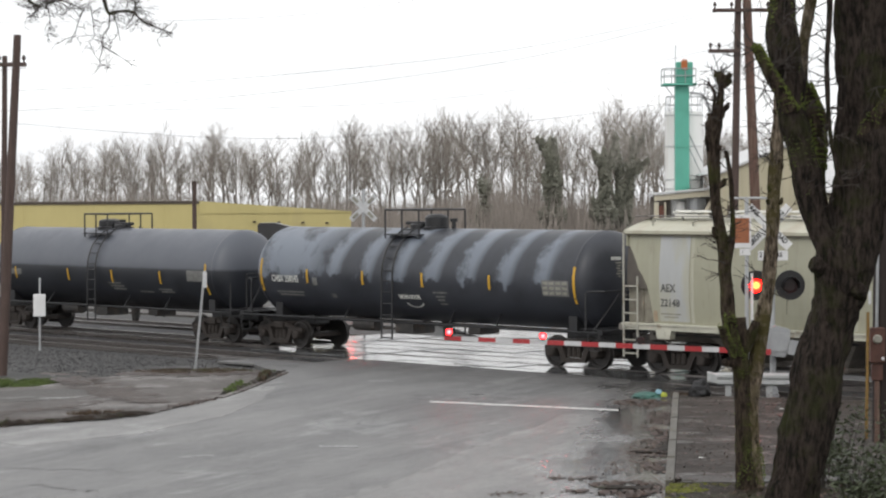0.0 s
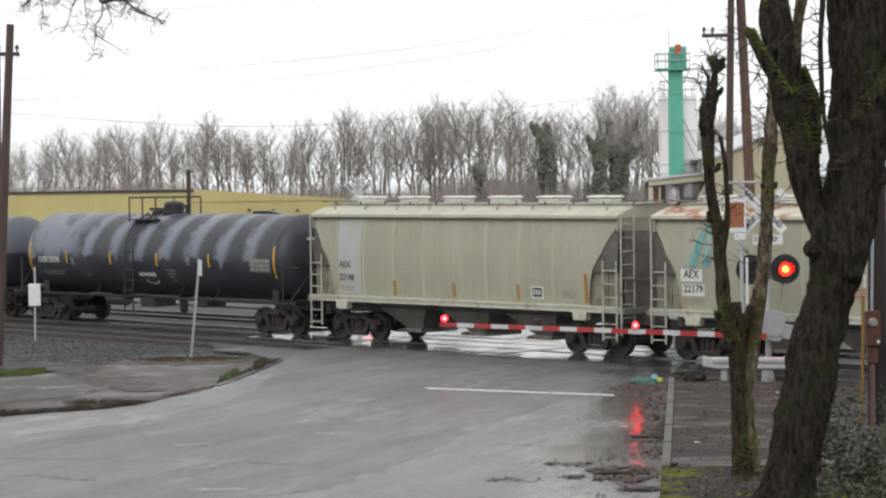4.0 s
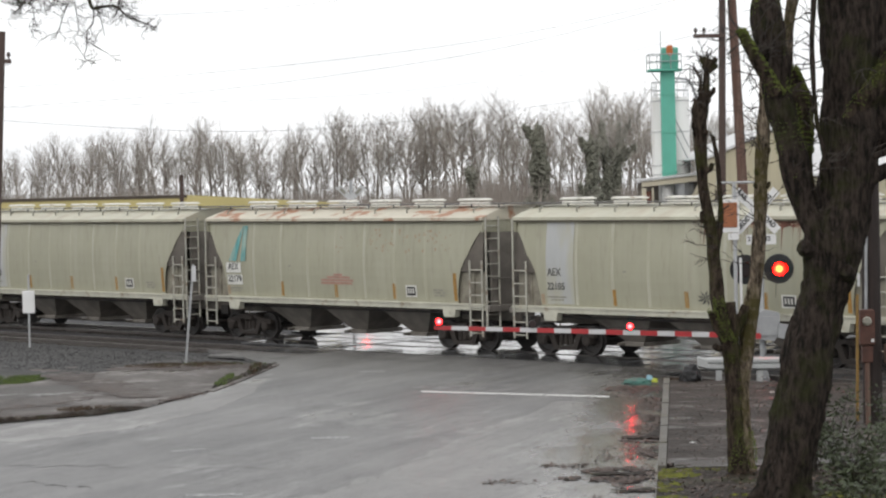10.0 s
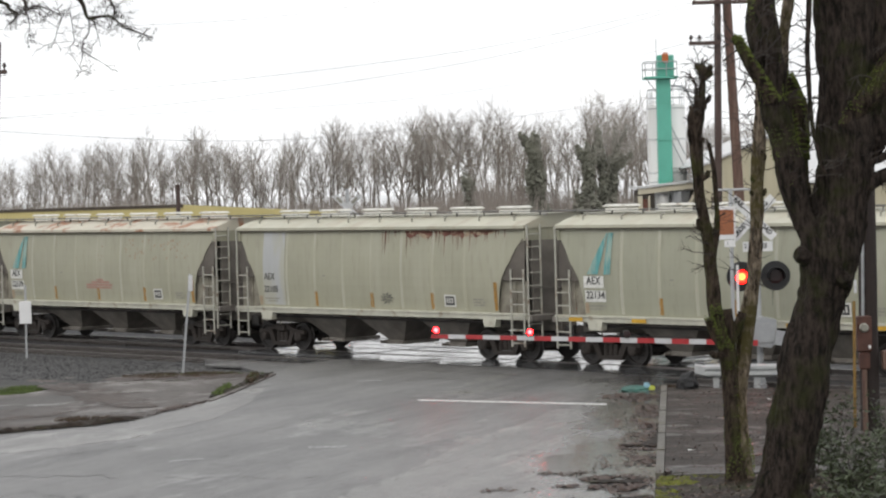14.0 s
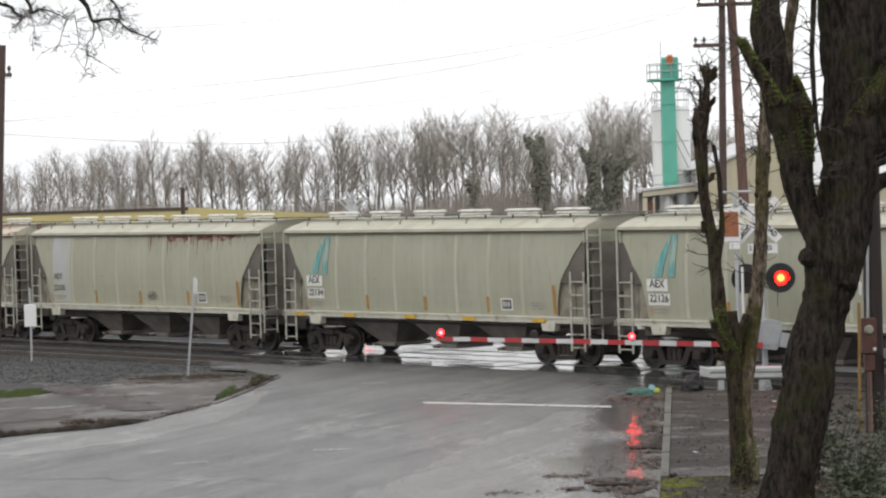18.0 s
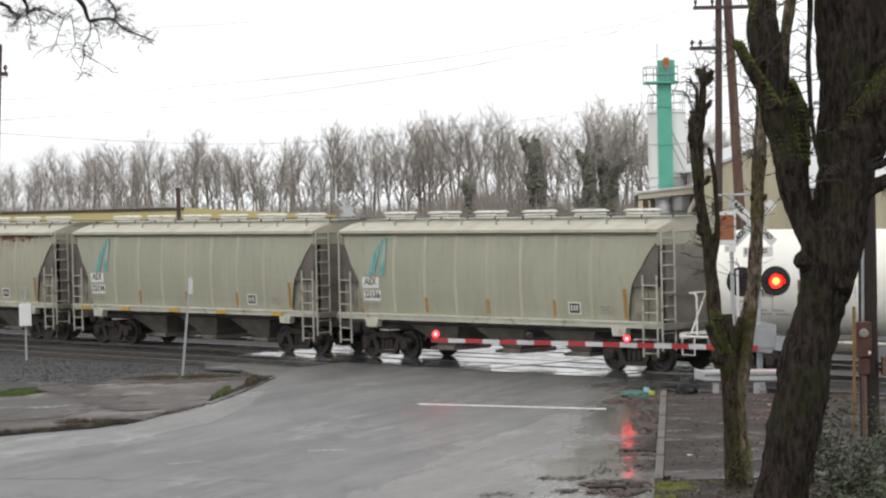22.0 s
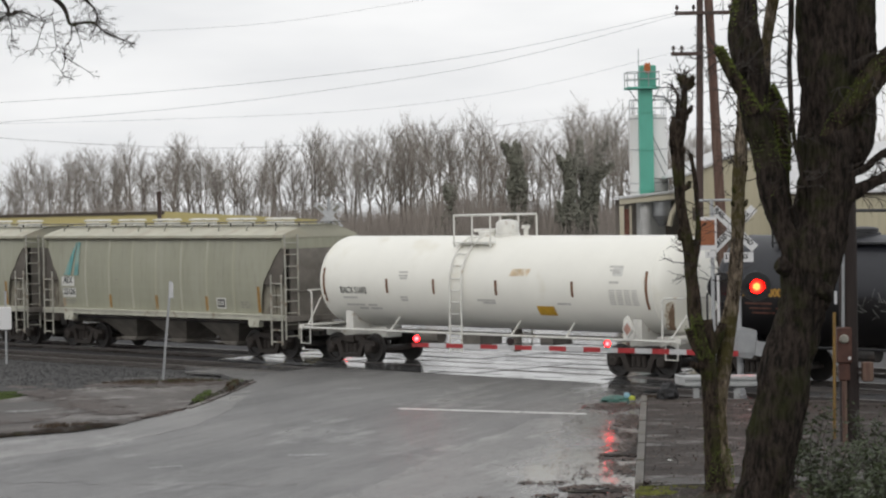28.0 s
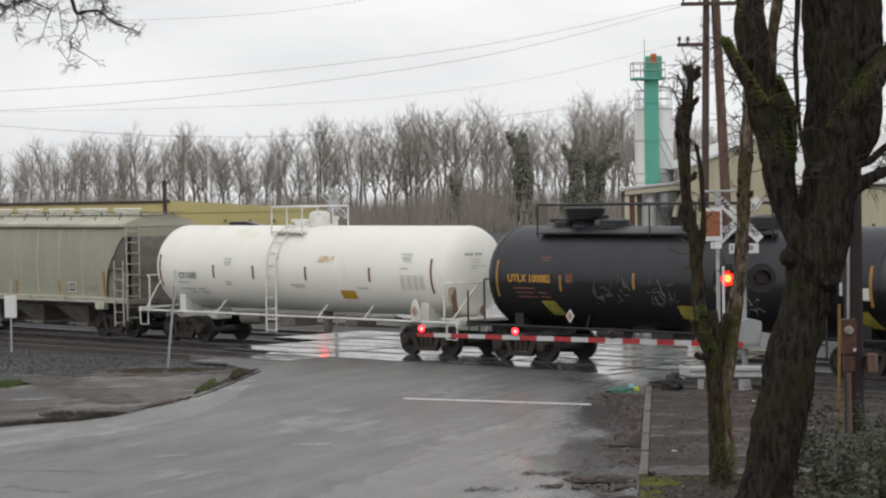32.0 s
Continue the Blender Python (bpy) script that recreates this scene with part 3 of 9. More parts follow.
# crossing panels between and beside the rails, seen wet and bright
deck = thing("level_crossing", TRACK, "wet level crossing deck with flush panels", "crossing", "", "structure")
for k, v in enumerate(TRACKS):
    u0, u1 = (-55.6, -39.6) if k == 0 else ((-59.0, -43.0) if k == 1 else (-61.6, -44.0))
    for a, b in ((v - 2.15, v - 0.83), (v - 0.66, v + 0.66), (v + 0.83, v + 1.9)):
        n = 7
        for i in range(n):
            x0, x1 = u0 + (u1 - u0) * i / n, u0 + (u1 - u0) * (i + 1) / n
            part("crossing_panel", Mb().box(x0 + 0.012, x1 - 0.012, a, b, -0.09, -0.012 + 0.006 * ((i * 7 + k) % 3 - 1), 0.01), M["asphalt" if b < 45 else "wet_deck"], deck)

# concrete apron of the driveway with its ragged kerb
apron = [(-4.5, 64.6), (-5.45, 57.3), (-6.15, 54.9), (-6.75, 53.1), (-7.9, 52.3), (-9.4, 50.6), (-14, 48.3), (-40, 43.4), (-40, 55), (-14.0, 59.2), (-10.4, 60.7), (-9.4, 63.4), (-7.8, 64.9), (-5.4, 65.2)]
M["apron"] = ground_mat("muddy_worn_concrete", (0.038, 0.032, 0.029), (0.145, 0.126, 0.113), 18, 0.5, 0.7, (0.5, 0.64), 0.22, 0.35, 0.4, 70, (1, 0.5, 1), tint=(0.03, 0.021, 0.016), streak=0.35, turn=60)
M["apron"].node_tree.nodes["Principled BSDF"].inputs["Specular IOR Level"].default_value = 0.35
solid("driveway_apron", Mb().prism(apron, -0.3, 0.010, "xy"), M["apron"], "cracked dirty concrete driveway apron", kind="structure")
kerb = thing("kerb_left", Matrix(), "broken low concrete kerb at the road's edge", "kerb", "", "structure")
edge = [(-4.4, 65.0), (-4.75, 62.0), (-5.1, 59.2), (-5.45, 57.1)]
for (xa, ya), (xb, yb) in zip(edge, edge[1:]):
    d = Vector((xb - xa, yb - ya, 0)).normalized()
    p = Vector((d.y, -d.x, 0)) * -0.17
    part("kerb_stone", Mb().prism([(xa, ya), (xb - d.x * 0.02, yb - d.y * 0.02), (xb + p.x, yb + p.y), (xa + p.x, ya + p.y)], -0.2, 0.03, "xy"), M["apron"], kerb)
# older darker drive and low ridges of dirt on the apron
solid("driveway", Mb().prism([(-40, 48.5), (-13.0, 54.6), (-10.3, 56.1), (-9.0, 57.0), (-8.35, 58.2), (-8.5, 60.1), (-11.2, 59.5), (-40, 54.8)], -0.1, 0.0145, "xy"), M["concrete"], "dark worn asphalt drive", kind="structure")


def dirt_ridge(pts, height):
    """A low uneven bank of washed-up dirt; pts: x, y, half width."""
    mb = Mb()
    rows = []
    for (xa, ya, wa), (xb, yb, wb) in zip(pts, pts[1:]):
        for k in range(14):
            t = k / 14
            rows.append((xa + (xb - xa) * t, ya + (yb - ya) * t, wa + (wb - wa) * t, Vector((xb - xa, yb - ya, 0)).normalized()))
    grid = []
    for x, y, w, d in rows:
        w = w * (1 + 0.6 * noise.noise((x * 3, y * 3, 1)))
        line = []
        for j in range(9):
            q = j / 4 - 1
            px, py = x - d.y * q * w, y + d.x * q * w
            line.append((px, py, 0.02 + height * max(0.0, 1 - q * q) * (0.8 + 0.8 * noise.noise((px * 5, py * 3, 2))) * min(1, w * 6)))
        grid.append(line)
    for a, b in zip(grid, grid[1:]):
        for j in range(8):
            mb.quad(a[j], a[j + 1], b[j + 1], b[j])
    return solid("dirt_ridge", mb, M["dirt"], "low bank of washed-up dirt and leaves", kind="structure", smooth=60)


dirt_ridge([(-6.45, 53.2, 0.03), (-6.9, 52.75, 0.16), (-7.5, 52.0, 0.24), (-8.3, 51.4, 0.12), (-9.2, 50.7, 0.16), (-10.5, 49.9, 0.14), (-12.5, 48.9, 0.08)], 0.11)
dirt_ridge([(-4.35, 65.6, 0.03), (-4.6, 63.5, 0.14), (-4.9, 61.2, 0.12), (-5.2, 59.3, 0.10), (-5.45, 57.6, 0.03)], 0.13)
# long kerb and pavement beneath the trees
kerb = thing("kerb_right", Matrix(), "pale concrete kerb along the road", "kerb", "", "structure")
ka, kb = Vector((2.62, 29.5, 0)), Vector((5.43, 56.6, 0))
n = 18
for i in range(6, n):
    a, b = ka.lerp(kb, max(i, 6.67) / n), ka.lerp(kb, (i + 0.992) / n)
    w = 0.14
    top = 0.12 + 0.012 * math.sin(i * 2.3)
    part("kerb_stone", Mb().prism([(a.x, a.y), (a.x + w, a.y - 0.02), (b.x + w, b.y - 0.02), (b.x, b.y)], -0.2, top, "xy"), M["kerbstone"], kerb)
pave = [(3.88, 40.2), (5.56, 56.4), (9.6, 54.5), (14, 50), (14, 41.5), (7.0, 40.0)]
M["pave"] = ground_mat("dark_grimy_pavement", (0.020, 0.016, 0.014), (0.085, 0.072, 0.064), 9, 0.6, 0.8, (0.52, 0.66), 0.32, 0.9, 0.7, 40, tint=(0.022, 0.017, 0.013), streak=0.5, turn=95, gutter=0.0)
M["pave"].node_tree.nodes["Principled BSDF"].inputs["Specular IOR Level"].default_value = 0.15
solid("pavement", Mb().prism(pave, -0.25, 0.09, "xy"), M["pave"], "dirty worn pavement strewn with bits", kind="structure")
strip = [(3.9, 39.3), (4.02, 40.25), (7.2, 40.1), (14, 41.6), (14, 40.9), (7.2, 39.4)]
solid("pavement_edge", Mb().prism(strip, -0.25, 0.125, "xy"), M["concrete"], "pale concrete edging of the pavement", kind="structure")
mb = Mb()
nx, ny = 34, 26
ver = random.Random(3)


def soil_z(x, y):
    return 0.10 + 0.05 * noise.noise((x * 0.9, y * 0.9, 0)) + 0.22 * math.exp(-((x - 5.15) ** 2 + (y - 35.4) ** 2) / 1.2) + 0.1 * math.exp(-((x - 5.1) ** 2 + (y - 40.2) ** 2) / 0.5)


for i in range(nx):
    for j in range(ny):
        def at(a, b):
            y = 27 + 12.6 * b / ny
            xl = 2.62 + (y - 29.5) * 0.1037 + (0.2 if y > 39.4 else 0.04 * noise.noise((y * 2.0, 1.0, 0)))
            x = xl + (14 - xl) * max(0, a - 0.6) / nx
            return (x, y, soil_z(x, y) if a else -0.02)
        mb.quad(at(i, j), at(i + 1, j), at(i + 1, j + 1), at(i, j + 1))
solid("verge", mb, M["dirt"], "muddy verge with moss and leaf litter", kind="structure", smooth=60)

# patches of another colour, with ragged edges
def ragged(name, pts, material, label, z, wild=0.12, seed=1):
    """A thin flat patch whose outline wanders; pts: corners in order."""
    out = []
    for (ax, ay), (bx, by) in zip(pts, pts[1:] + pts[:1]):
        n = max(2, int(math.hypot(bx - ax, by - ay) / 0.12))
        for k in range(n):
            x, y = ax + (bx - ax) * k / n, ay + (by - ay) * k / n
            out.append((x + wild * noise.noise((x * 2.2, y * 1.1, seed)) + 0.5 * wild * noise.noise((x * 7, y * 5, seed)), y + 3 * wild * noise.noise((x * 1.7, y * 1.3, seed + 9)) + wild * noise.noise((x * 8, y * 6, seed))))
    return solid(name, Mb().prism(out, z - 0.02, z, "xy"), material, label, kind="structure")


# the wet road's sheen is put into the paler colour of both patches
ragged("road_patch", [(-4.5, 34.9), (-3.0, 36.9), (-1.87, 37.9), (-0.66, 41.4), (0.94, 47.2), (1.94, 49.8), (2.7, 52.8), (3.3, 52.4), (2.9, 46.0), (2.3, 40.0), (1.7, 34.0), (-2.0, 32.6)], M["asphalt_pale"], "worn asphalt patch with wet sheen in its paler colour", 0.0035, 0.10, 1)
ragged("road_patch", [(-9.6, 48.2), (-8.6, 50.0), (-7.3, 51.3), (-6.3, 53.2), (-5.6, 56.2), (-4.75, 60.5), (-4.2, 60.5), (-4.3, 56.5), (-4.9, 52.4), (-6.2, 49.0), (-8.2, 46.6)], M["asphalt_pale"], "asphalt along the driveway, paled for its wet sheen", 0.0035, 0.09, 4)
M["mud"] = ground_mat("wet_brown_mud", (0.026, 0.018, 0.014), (0.085, 0.060, 0.048), 16, 0.45, 0.65, (0.55, 0.68), 0.25, 0.8, 0.6, 40, tint=(0.03, 0.022, 0.016))
M["mud"].node_tree.nodes["Principled BSDF"].inputs["Specular IOR Level"].default_value = 0.3
mrnd = random.Random(57)
for line, count, size in ((((-11.2, 64.2, 1.0), (-9.6, 62.2, 0.9), (-8.2, 59.4, 0.55), (-7.4, 57.4, 0.35), (-6.8, 56.0, 0.2)), 420, 0.15),
                          (((-8.6, 65.0, 0.6), (-6.7, 64.7, 0.6), (-5.0, 64.9, 0.3)), 260, 0.14),
                          (((-10.4, 53.3, 0.3), (-8.8, 54.4, 0.22), (-7.7, 57.2, 0.2), (-7.9, 59.6, 0.4)), 170, 0.09),
                          (((-7.3, 52.9, 0.2), (-6.4, 54.2, 0.2), (-5.7, 57.0, 0.12)), 110, 0.09),
                          (((-13.0, 49.6, 0.35), (-10.0, 51.1, 0.4), (-7.6, 52.5, 0.25)), 260, 0.12)):
    mb = Mb()
    for k in range(count):
        t = mrnd.random() * (len(line) - 1)
        (ax, ay, aw), (bx, by, bw) = line[int(t)], line[int(t) + 1]
        t -= int(t)
        w = aw + (bw - aw) * t
        x, y, r = ax + (bx - ax) * t + mrnd.gauss(0, 0.5) * w, ay + (by - ay) * t + mrnd.gauss(0, 0.9) * w, size * mrnd.uniform(0.3, 1.5)
        turn = mrnd.uniform(0, 6.283)
        mb.poly([(x + r * mrnd.uniform(0.6, 1.3) * math.cos(turn + a * 0.698), y + 1.6 * r * mrnd.uniform(0.6, 1.3) * math.sin(turn + a * 0.698), (0.0165 if x > -9.4 - 0.3 * (y - 60) or y < 60 else -0.115) + 0.00002 * k) for a in range(9)])
    solid("mud_patch", mb, M["mud"], "wet brown mud washed over the driveway", kind="structure")
# drifts of sodden leaves washed against the kerb
for drift in ([(3.5, 45.2, 0.03), (3.84, 44.8, 0.14), (4.12, 45.1, 0.18), (4.33, 46.0, 0.13), (4.4, 47.2, 0.04)], [(2.45, 39.5, 0.03), (2.85, 39.6, 0.2), (3.25, 39.5, 0.2), (3.5, 39.8, 0.06)], [(2.7, 37.5, 0.02), (2.95, 37.4, 0.13), (3.25, 37.4, 0.18), (3.38, 37.7, 0.05)]):
    dirt_ridge(drift, 0.018)
# painted lines
for name, pts in (("stop_line", [(-0.35, 56.05), (-0.3, 55.72), (3.9, 53.35), (3.9, 53.66)]), ("road_mark", [(-2.45, 46.45), (-2.4, 46.05), (-1.66, 46.0), (-1.7, 46.35)]),
                  ("road_mark", [(-1.95, 62.3), (-1.95, 61.9), (-1.3, 61.9), (-1.35, 62.2)]), ("road_mark", [(-4.06, 38.3), (-4.0, 38.0), (-3.1, 38.0), (-3.14, 38.25)]), ("road_mark", [(-5.0, 44.6), (-4.9, 44.4), (-4.3, 44.7), (-4.4, 44.9)])):
    solid(name, Mb().prism(pts, -0.01, 0.005, "xy"), M["road_paint" if name == "stop_line" else "faint_paint"], "worn white paint line on the road", kind="structure")

# cracks and patch edges in the road
M["crack"] = mat("dark_wet_crack", (0.045, 0.042, 0.04), 0.45, var=0.2, scale=8)
crk = random.Random(23)
for x0, y0, x1, y1, w in ((-7.1, 40.5, -5.7, 39.4, 0.05), (-4.2, 35.5, -2.9, 37.0, 0.03), (-2.9, 37.0, -1.3, 38.9, 0.035), (-1.3, 38.9, -0.5, 41.8, 0.02), (-8.0, 45.2, -6.4, 47.0, 0.03), (-6.6, 46.8, -5.6, 47.6, 0.05), (-4.6, 43.6, -2.6, 44.0, 0.02), (0.4, 36.2, 1.4, 39.2, 0.02), (-6.8, 37.2, -4.8, 37.9, 0.025), (-8.5, 43.0, -2.0, 41.2, 0.03), (-6.0, 45.5, -3.2, 50.5, 0.025), (-3.4, 50.0, 0.5, 58.5, 0.025), (-1.5, 39.0, 1.6, 47.5, 0.025), (1.0, 44.0, 3.2, 43.4, 0.03), (-4.8, 53.0, -1.0, 52.4, 0.03), (-5.2, 57.6, -9.5, 56.4, 0.05), (-6.2, 54.6, -13.0, 53.4, 0.05), (-0.5, 62.0, 3.6, 60.6, 0.03)):
    n = 26
    mb = Mb()
    pts = []
    for i in range(n + 1):
        k = i / n
        pts.append((x0 + (x1 - x0) * k + crk.gauss(0, 0.05), y0 + (y1 - y0) * k + crk.gauss(0, 0.16)))
    z = 0.026 if (x0 < -5.1 and 53 < y0 < 60) else 0.006
    for (ax, ay), (bx, by) in zip(pts, pts[1:]):
        if crk.random() < 0.3:
            continue
        ww = w * crk.uniform(0.25, 1.1)
        mb.quad((ax, ay - ww, z), (bx, by - ww, z), (bx, by + ww, z), (ax, ay + ww, z))
    solid("road_crack", mb, M["crack"], "dark crack in the worn surface", kind="structure")

# ---- the train ----
RAIL_V = 48.88   # centre of the train's track
WHEEL_R = 0.42
CARS = []        # (thing, place along the track at the start)
WHEELSETS = []   # (object, its pose at rest)


def make_wheelset():
    """One axle with two flanged wheels, centred on the axle, rolling about y."""
    mb = Mb()
    for s in (-1, 1):
        prof = [(0.70, 0.45), (0.725, 0.45), (0.74, WHEEL_R + 0.005), (0.84, WHEEL_R), (0.84, 0.34), (0.80, 0.32), (0.79, 0.16), (0.84, 0.13), (0.84, 0.0)]
        prof = [(0.70, 0.0)] + prof
        mb.lathe([(a * s, r) for a, r in prof], 28, "y")
        for k in range(4):
            a = math.pi / 2 * k + 0.4
            mb.tube([(0.24 * math.cos(a), s * 0.79, 0.24 * math.sin(a)), (0.24 * math.cos(a), s * 0.812, 0.24 * math.sin(a))], 0.045, 6)
    mb.tube([(0, -1.02, 0), (0, 1.02, 0)], 0.075, 10)
    return mb.mesh("wheelset", M["wheel"], 35)


def make_truck():
    """Two cast side frames, bolster, springs, bearing caps; origin on the rails."""
    mb = Mb()
    for s in (-1, 1):
        y0, y1 = s * 0.93 - 0.07, s * 0.93 + 0.07
        mb.prism([(-1.12, 0.50), (-1.08, 0.62), (-0.62, 0.66), (-0.36, 0.78), (0.36, 0.78), (0.62, 0.66), (1.08, 0.62), (1.12, 0.50), (0.86, 0.50),
                  (0.60, 0.52), (0.40, 0.64), (-0.40, 0.64), (-0.60, 0.52), (-0.86, 0.50)], y0, y1)
        mb.prism([(-0.62, 0.54), (-0.44, 0.60), (-0.30, 0.26), (0.30, 0.26), (0.44, 0.60), (0.62, 0.54), (0.42, 0.14), (-0.42, 0.14)], y0, y1)
        for x in (-0.84, 0.84):
            mb.lathe([(s * 0.99, 0.0), (s * 0.99, 0.15), (s * 1.06, 0.15), (s * 1.09, 0.10), (s * 1.09, 0.0)], 14, "y", (x, 0, WHEEL_R))
            mb.box(x - 0.15, x + 0.15, s * 0.93 - 0.1, s * 0.93 + 0.1, 0.30, 0.56, 0.03)
        for x in (-0.18, 0, 0.18):
            mb.lathe([(0.28, 0.07), (0.34, 0.085), (0.40, 0.07), (0.46, 0.085), (0.52, 0.07), (0.58, 0.08)], 10, "z", (x, s * 0.93, 0))
    mb.box(-0.22, 0.22, -1.06, 1.06, 0.58, 0.80, 0.04)
    mb.box(-1.0, -0.95, -0.9, 0.9, 0.33, 0.42)
    mb.box(0.95, 1.0, -0.9, 0.9, 0.33, 0.42)
    return mb.mesh("truck", M["truck"], 30)


WHEELSET_MESH, TRUCK_MESH = make_wheelset(), make_truck()


def add_trucks(car, half):
    for sx in (-1, 1):
        tr = part("truck", TRUCK_MESH, None, car, "rusty cast-iron truck")
        tr.matrix_basis = pose(sx * half, 0, 0)
        for x in (-0.84, 0.84):
            rest = pose(x, 0, WHEEL_R)
            ws = part("wheelset", WHEELSET_MESH, None, tr)
            ws.matrix_basis = rest
            WHEELSETS.append((ws, rest))


def add_coupler(car, x, sx, material):
    mb = Mb()
    mb.box(min(sx * x, sx * (x + 0.75)), max(sx * x, sx * (x + 0.75)), -0.09, 0.09, 0.74, 0.92, 0.03)
    mb.prism([(sx * (x + 0.6), -0.18), (sx * (x + 0.92), -0.20), (sx * (x + 0.98), 0.02), (sx * (x + 0.84), 0.04), (sx * (x + 0.86), 0.2), (sx * (x + 0.62), 0.2)], 0.68, 0.98, "xy")
    part("coupler", mb, material, car)


def rung_ladder(x0, y0, x1, y1, z0, z1, step=0.36, r=0.022):
    """Two rails and rungs between two upright lines."""
    mb = Mb()
    for x, y in ((x0, y0), (x1, y1)):
        mb.tube([(x, y, z0), (x, y, z1)], r * 1.4, 6)
    z = z0 + 0.1
    while z < z1:
        mb.tube([(x0, y0, z), (x1, y1, z)], r, 5)
        z += step
    return mb


HOP_E, HOP_S = 6.35, 1.52   # half length at the eaves, half width


def hopper_side_curve(sx):
    """The end of the side sheet, from the sill up to the eaves; the brake end reaches a little further."""
    far = 0.14 if sx < 0 else 0.0
    return [(sx * (x + far * min(1.0, (3.8 - z) / 0.9)), z) for x, z in ((5.26, 1.36), (5.30, 1.75), (5.37, 2.10), (5.46, 2.38), (5.62, 2.64), (5.76, 2.80), (5.86, 2.98), (6.00, 3.18), (6.22, 3.44), (6.34, 3.62), (6.36, 3.80))]


def hopper_bulge(z):
    """How far the side stands out at a height."""
    k = (z - 1.36) / 2.44
    return HOP_S - 0.13 + 0.13 * math.sin(math.pi * min(1, max(0, 0.15 + 0.80 * k)))


def covered_hopper(u0, number, logo, paint, roofing, patch, label):
    car = thing("covered_hopper_car", Matrix(), label, "freight car", "covered hopper cars of the train")
    CARS.append((car, u0))
    # side sheets, in bays between the seams
    for sy in (-1, 1):
        left, right = hopper_side_curve(-1), hopper_side_curve(1)
        mb = Mb()
        n = 14
        for i in range(len(left) - 1):
            (xa0, z0), (xa1, z1) = left[i], left[i + 1]
            xb0, xb1 = right[i][0], right[i + 1][0]
            for k in range(n):
                a, b = k / n, (k + 1) / n
                y0, y1 = sy * hopper_bulge(z0), sy * hopper_bulge(z1)
                mb.quad((xa0 + (xb0 - xa0) * a, y0, z0), (xa0 + (xb0 - xa0) * b, y0, z0), (xa1 + (xb1 - xa1) * b, y1, z1), (xa1 + (xb1 - xa1) * a, y1, z1))
        part("side_sheet", mb, paint, car, "", 40)
        for x in (-4.02, -2.68, -1.38, -0.08, 1.25, 2.6, 3.94):
            sm = Mb()
            zs = [1.42 + 2.3 * i / 10 for i in range(11)]
            w = 0.065
            for i in range(10):
                ya, yb = sy * (hopper_bulge(zs[i]) + 0.012), sy * (hopper_bulge(zs[i + 1]) + 0.012)
                sm.quad((x - w, ya - sy * 0.014, zs[i]), (x, ya, zs[i]), (x, yb, zs[i + 1]), (x - w, yb - sy * 0.014, zs[i + 1]))
                sm.quad((x, ya, zs[i]), (x + w, ya - sy * 0.014, zs[i]), (x + w, yb - sy * 0.014, zs[i + 1]), (x, yb, zs[i + 1]))
            part("side_seam", sm, M["seam"], car)
        mb = Mb()
        mb.prism([(-6.45, 1.20), (6.45, 1.20), (6.45, 1.38), (-6.45, 1.38)], sy * 1.44, sy * 1.56)
        mb.prism([(-6.45, 1.33), (6.45, 1.33), (6.45, 1.37), (-6.45, 1.37)], sy * 1.56, sy * 1.60)
        part("side_sill", mb, M["sill"], car, "pale side sill streaked with rust")
        for sx in (-1, 1):
            mb = Mb()
            mb.prism([(sx * 4.75, 0.98), (sx * 5.2, 0.98), (sx * 5.25, 1.22), (sx * 4.7, 1.22)], sy * 1.36, sy * 1.57)
            mb.box(min(sx * 4.9, sx * 5.05), max(sx * 4.9, sx * 5.05), min(sy * 1.575, sy * 1.59), max(sy * 1.575, sy * 1.59), 1.05, 1.17)
            part("jacking_pad", mb, M["sill"], car)
    # roof, with a lip over the eaves
    prof = [(-HOP_S - 0.03, 3.76), (-HOP_S - 0.03, 3.84), (-1.15, 3.98), (-0.5, 4.16), (0.5, 4.16), (1.15, 3.98), (HOP_S + 0.03, 3.84), (HOP_S + 0.03, 3.76)]
    mb = Mb().sweep(prof, [(-6.4, 1, 0), (-5.95, 1, 0.0)] + [(-5.95 + 1.19 * i, 1, 0) for i in range(1, 10)] + [(5.95, 1, 0), (6.4, 1, 0)])
    part("roof", mb, roofing, car, "pale weathered sloping roof")
    # dark strip stands in for the shadow below the roof's lip
    for sy in (-1, 1):
        part("eave_shadow", Mb().box(-6.38, 6.38, min(sy * 1.47, sy * 1.525), max(sy * 1.47, sy * 1.525), 3.715, 3.757), M["shadow_gap"], car)
    # end bulkheads: upright top, then a sheet that slopes in under the body
    for sx in (-1, 1):
        mb = Mb()
        yw = 1.19
        pr = [(6.30, 3.80), (6.30, 3.05), (3.75, 1.20), (3.55, 1.20), (6.18, 3.10), (6.18, 3.80)]
        mb.prism([(sx * x, z) for x, z in pr], -yw, yw)
        # bulkhead that closes the end between the webs
        mb.box(min(sx * 6.36, sx * 6.42), max(sx * 6.36, sx * 6.42), -1.24, 1.24, 1.34, 3.42)
        part("slope_sheet", mb, M["slope"], car, "dusty dark slope sheet at the end")
        mb = Mb()
        mb.prism([(yy, zz) for yy, zz in ((-1.5, 3.42), (-1.5, 3.82), (-1.1, 3.98), (-0.5, 4.15), (0.5, 4.15), (1.1, 3.98), (1.5, 3.82), (1.5, 3.42))], sx * 6.31, sx * 6.37, "yz")
        part("end_panel", mb, paint, car)
        # platform and end sill with its bracing
        mb = Mb()
        mb.box(min(sx * 6.35, sx * 6.62), max(sx * 6.35, sx * 6.62), -1.52, 1.52, 1.16, 1.34, 0.02)
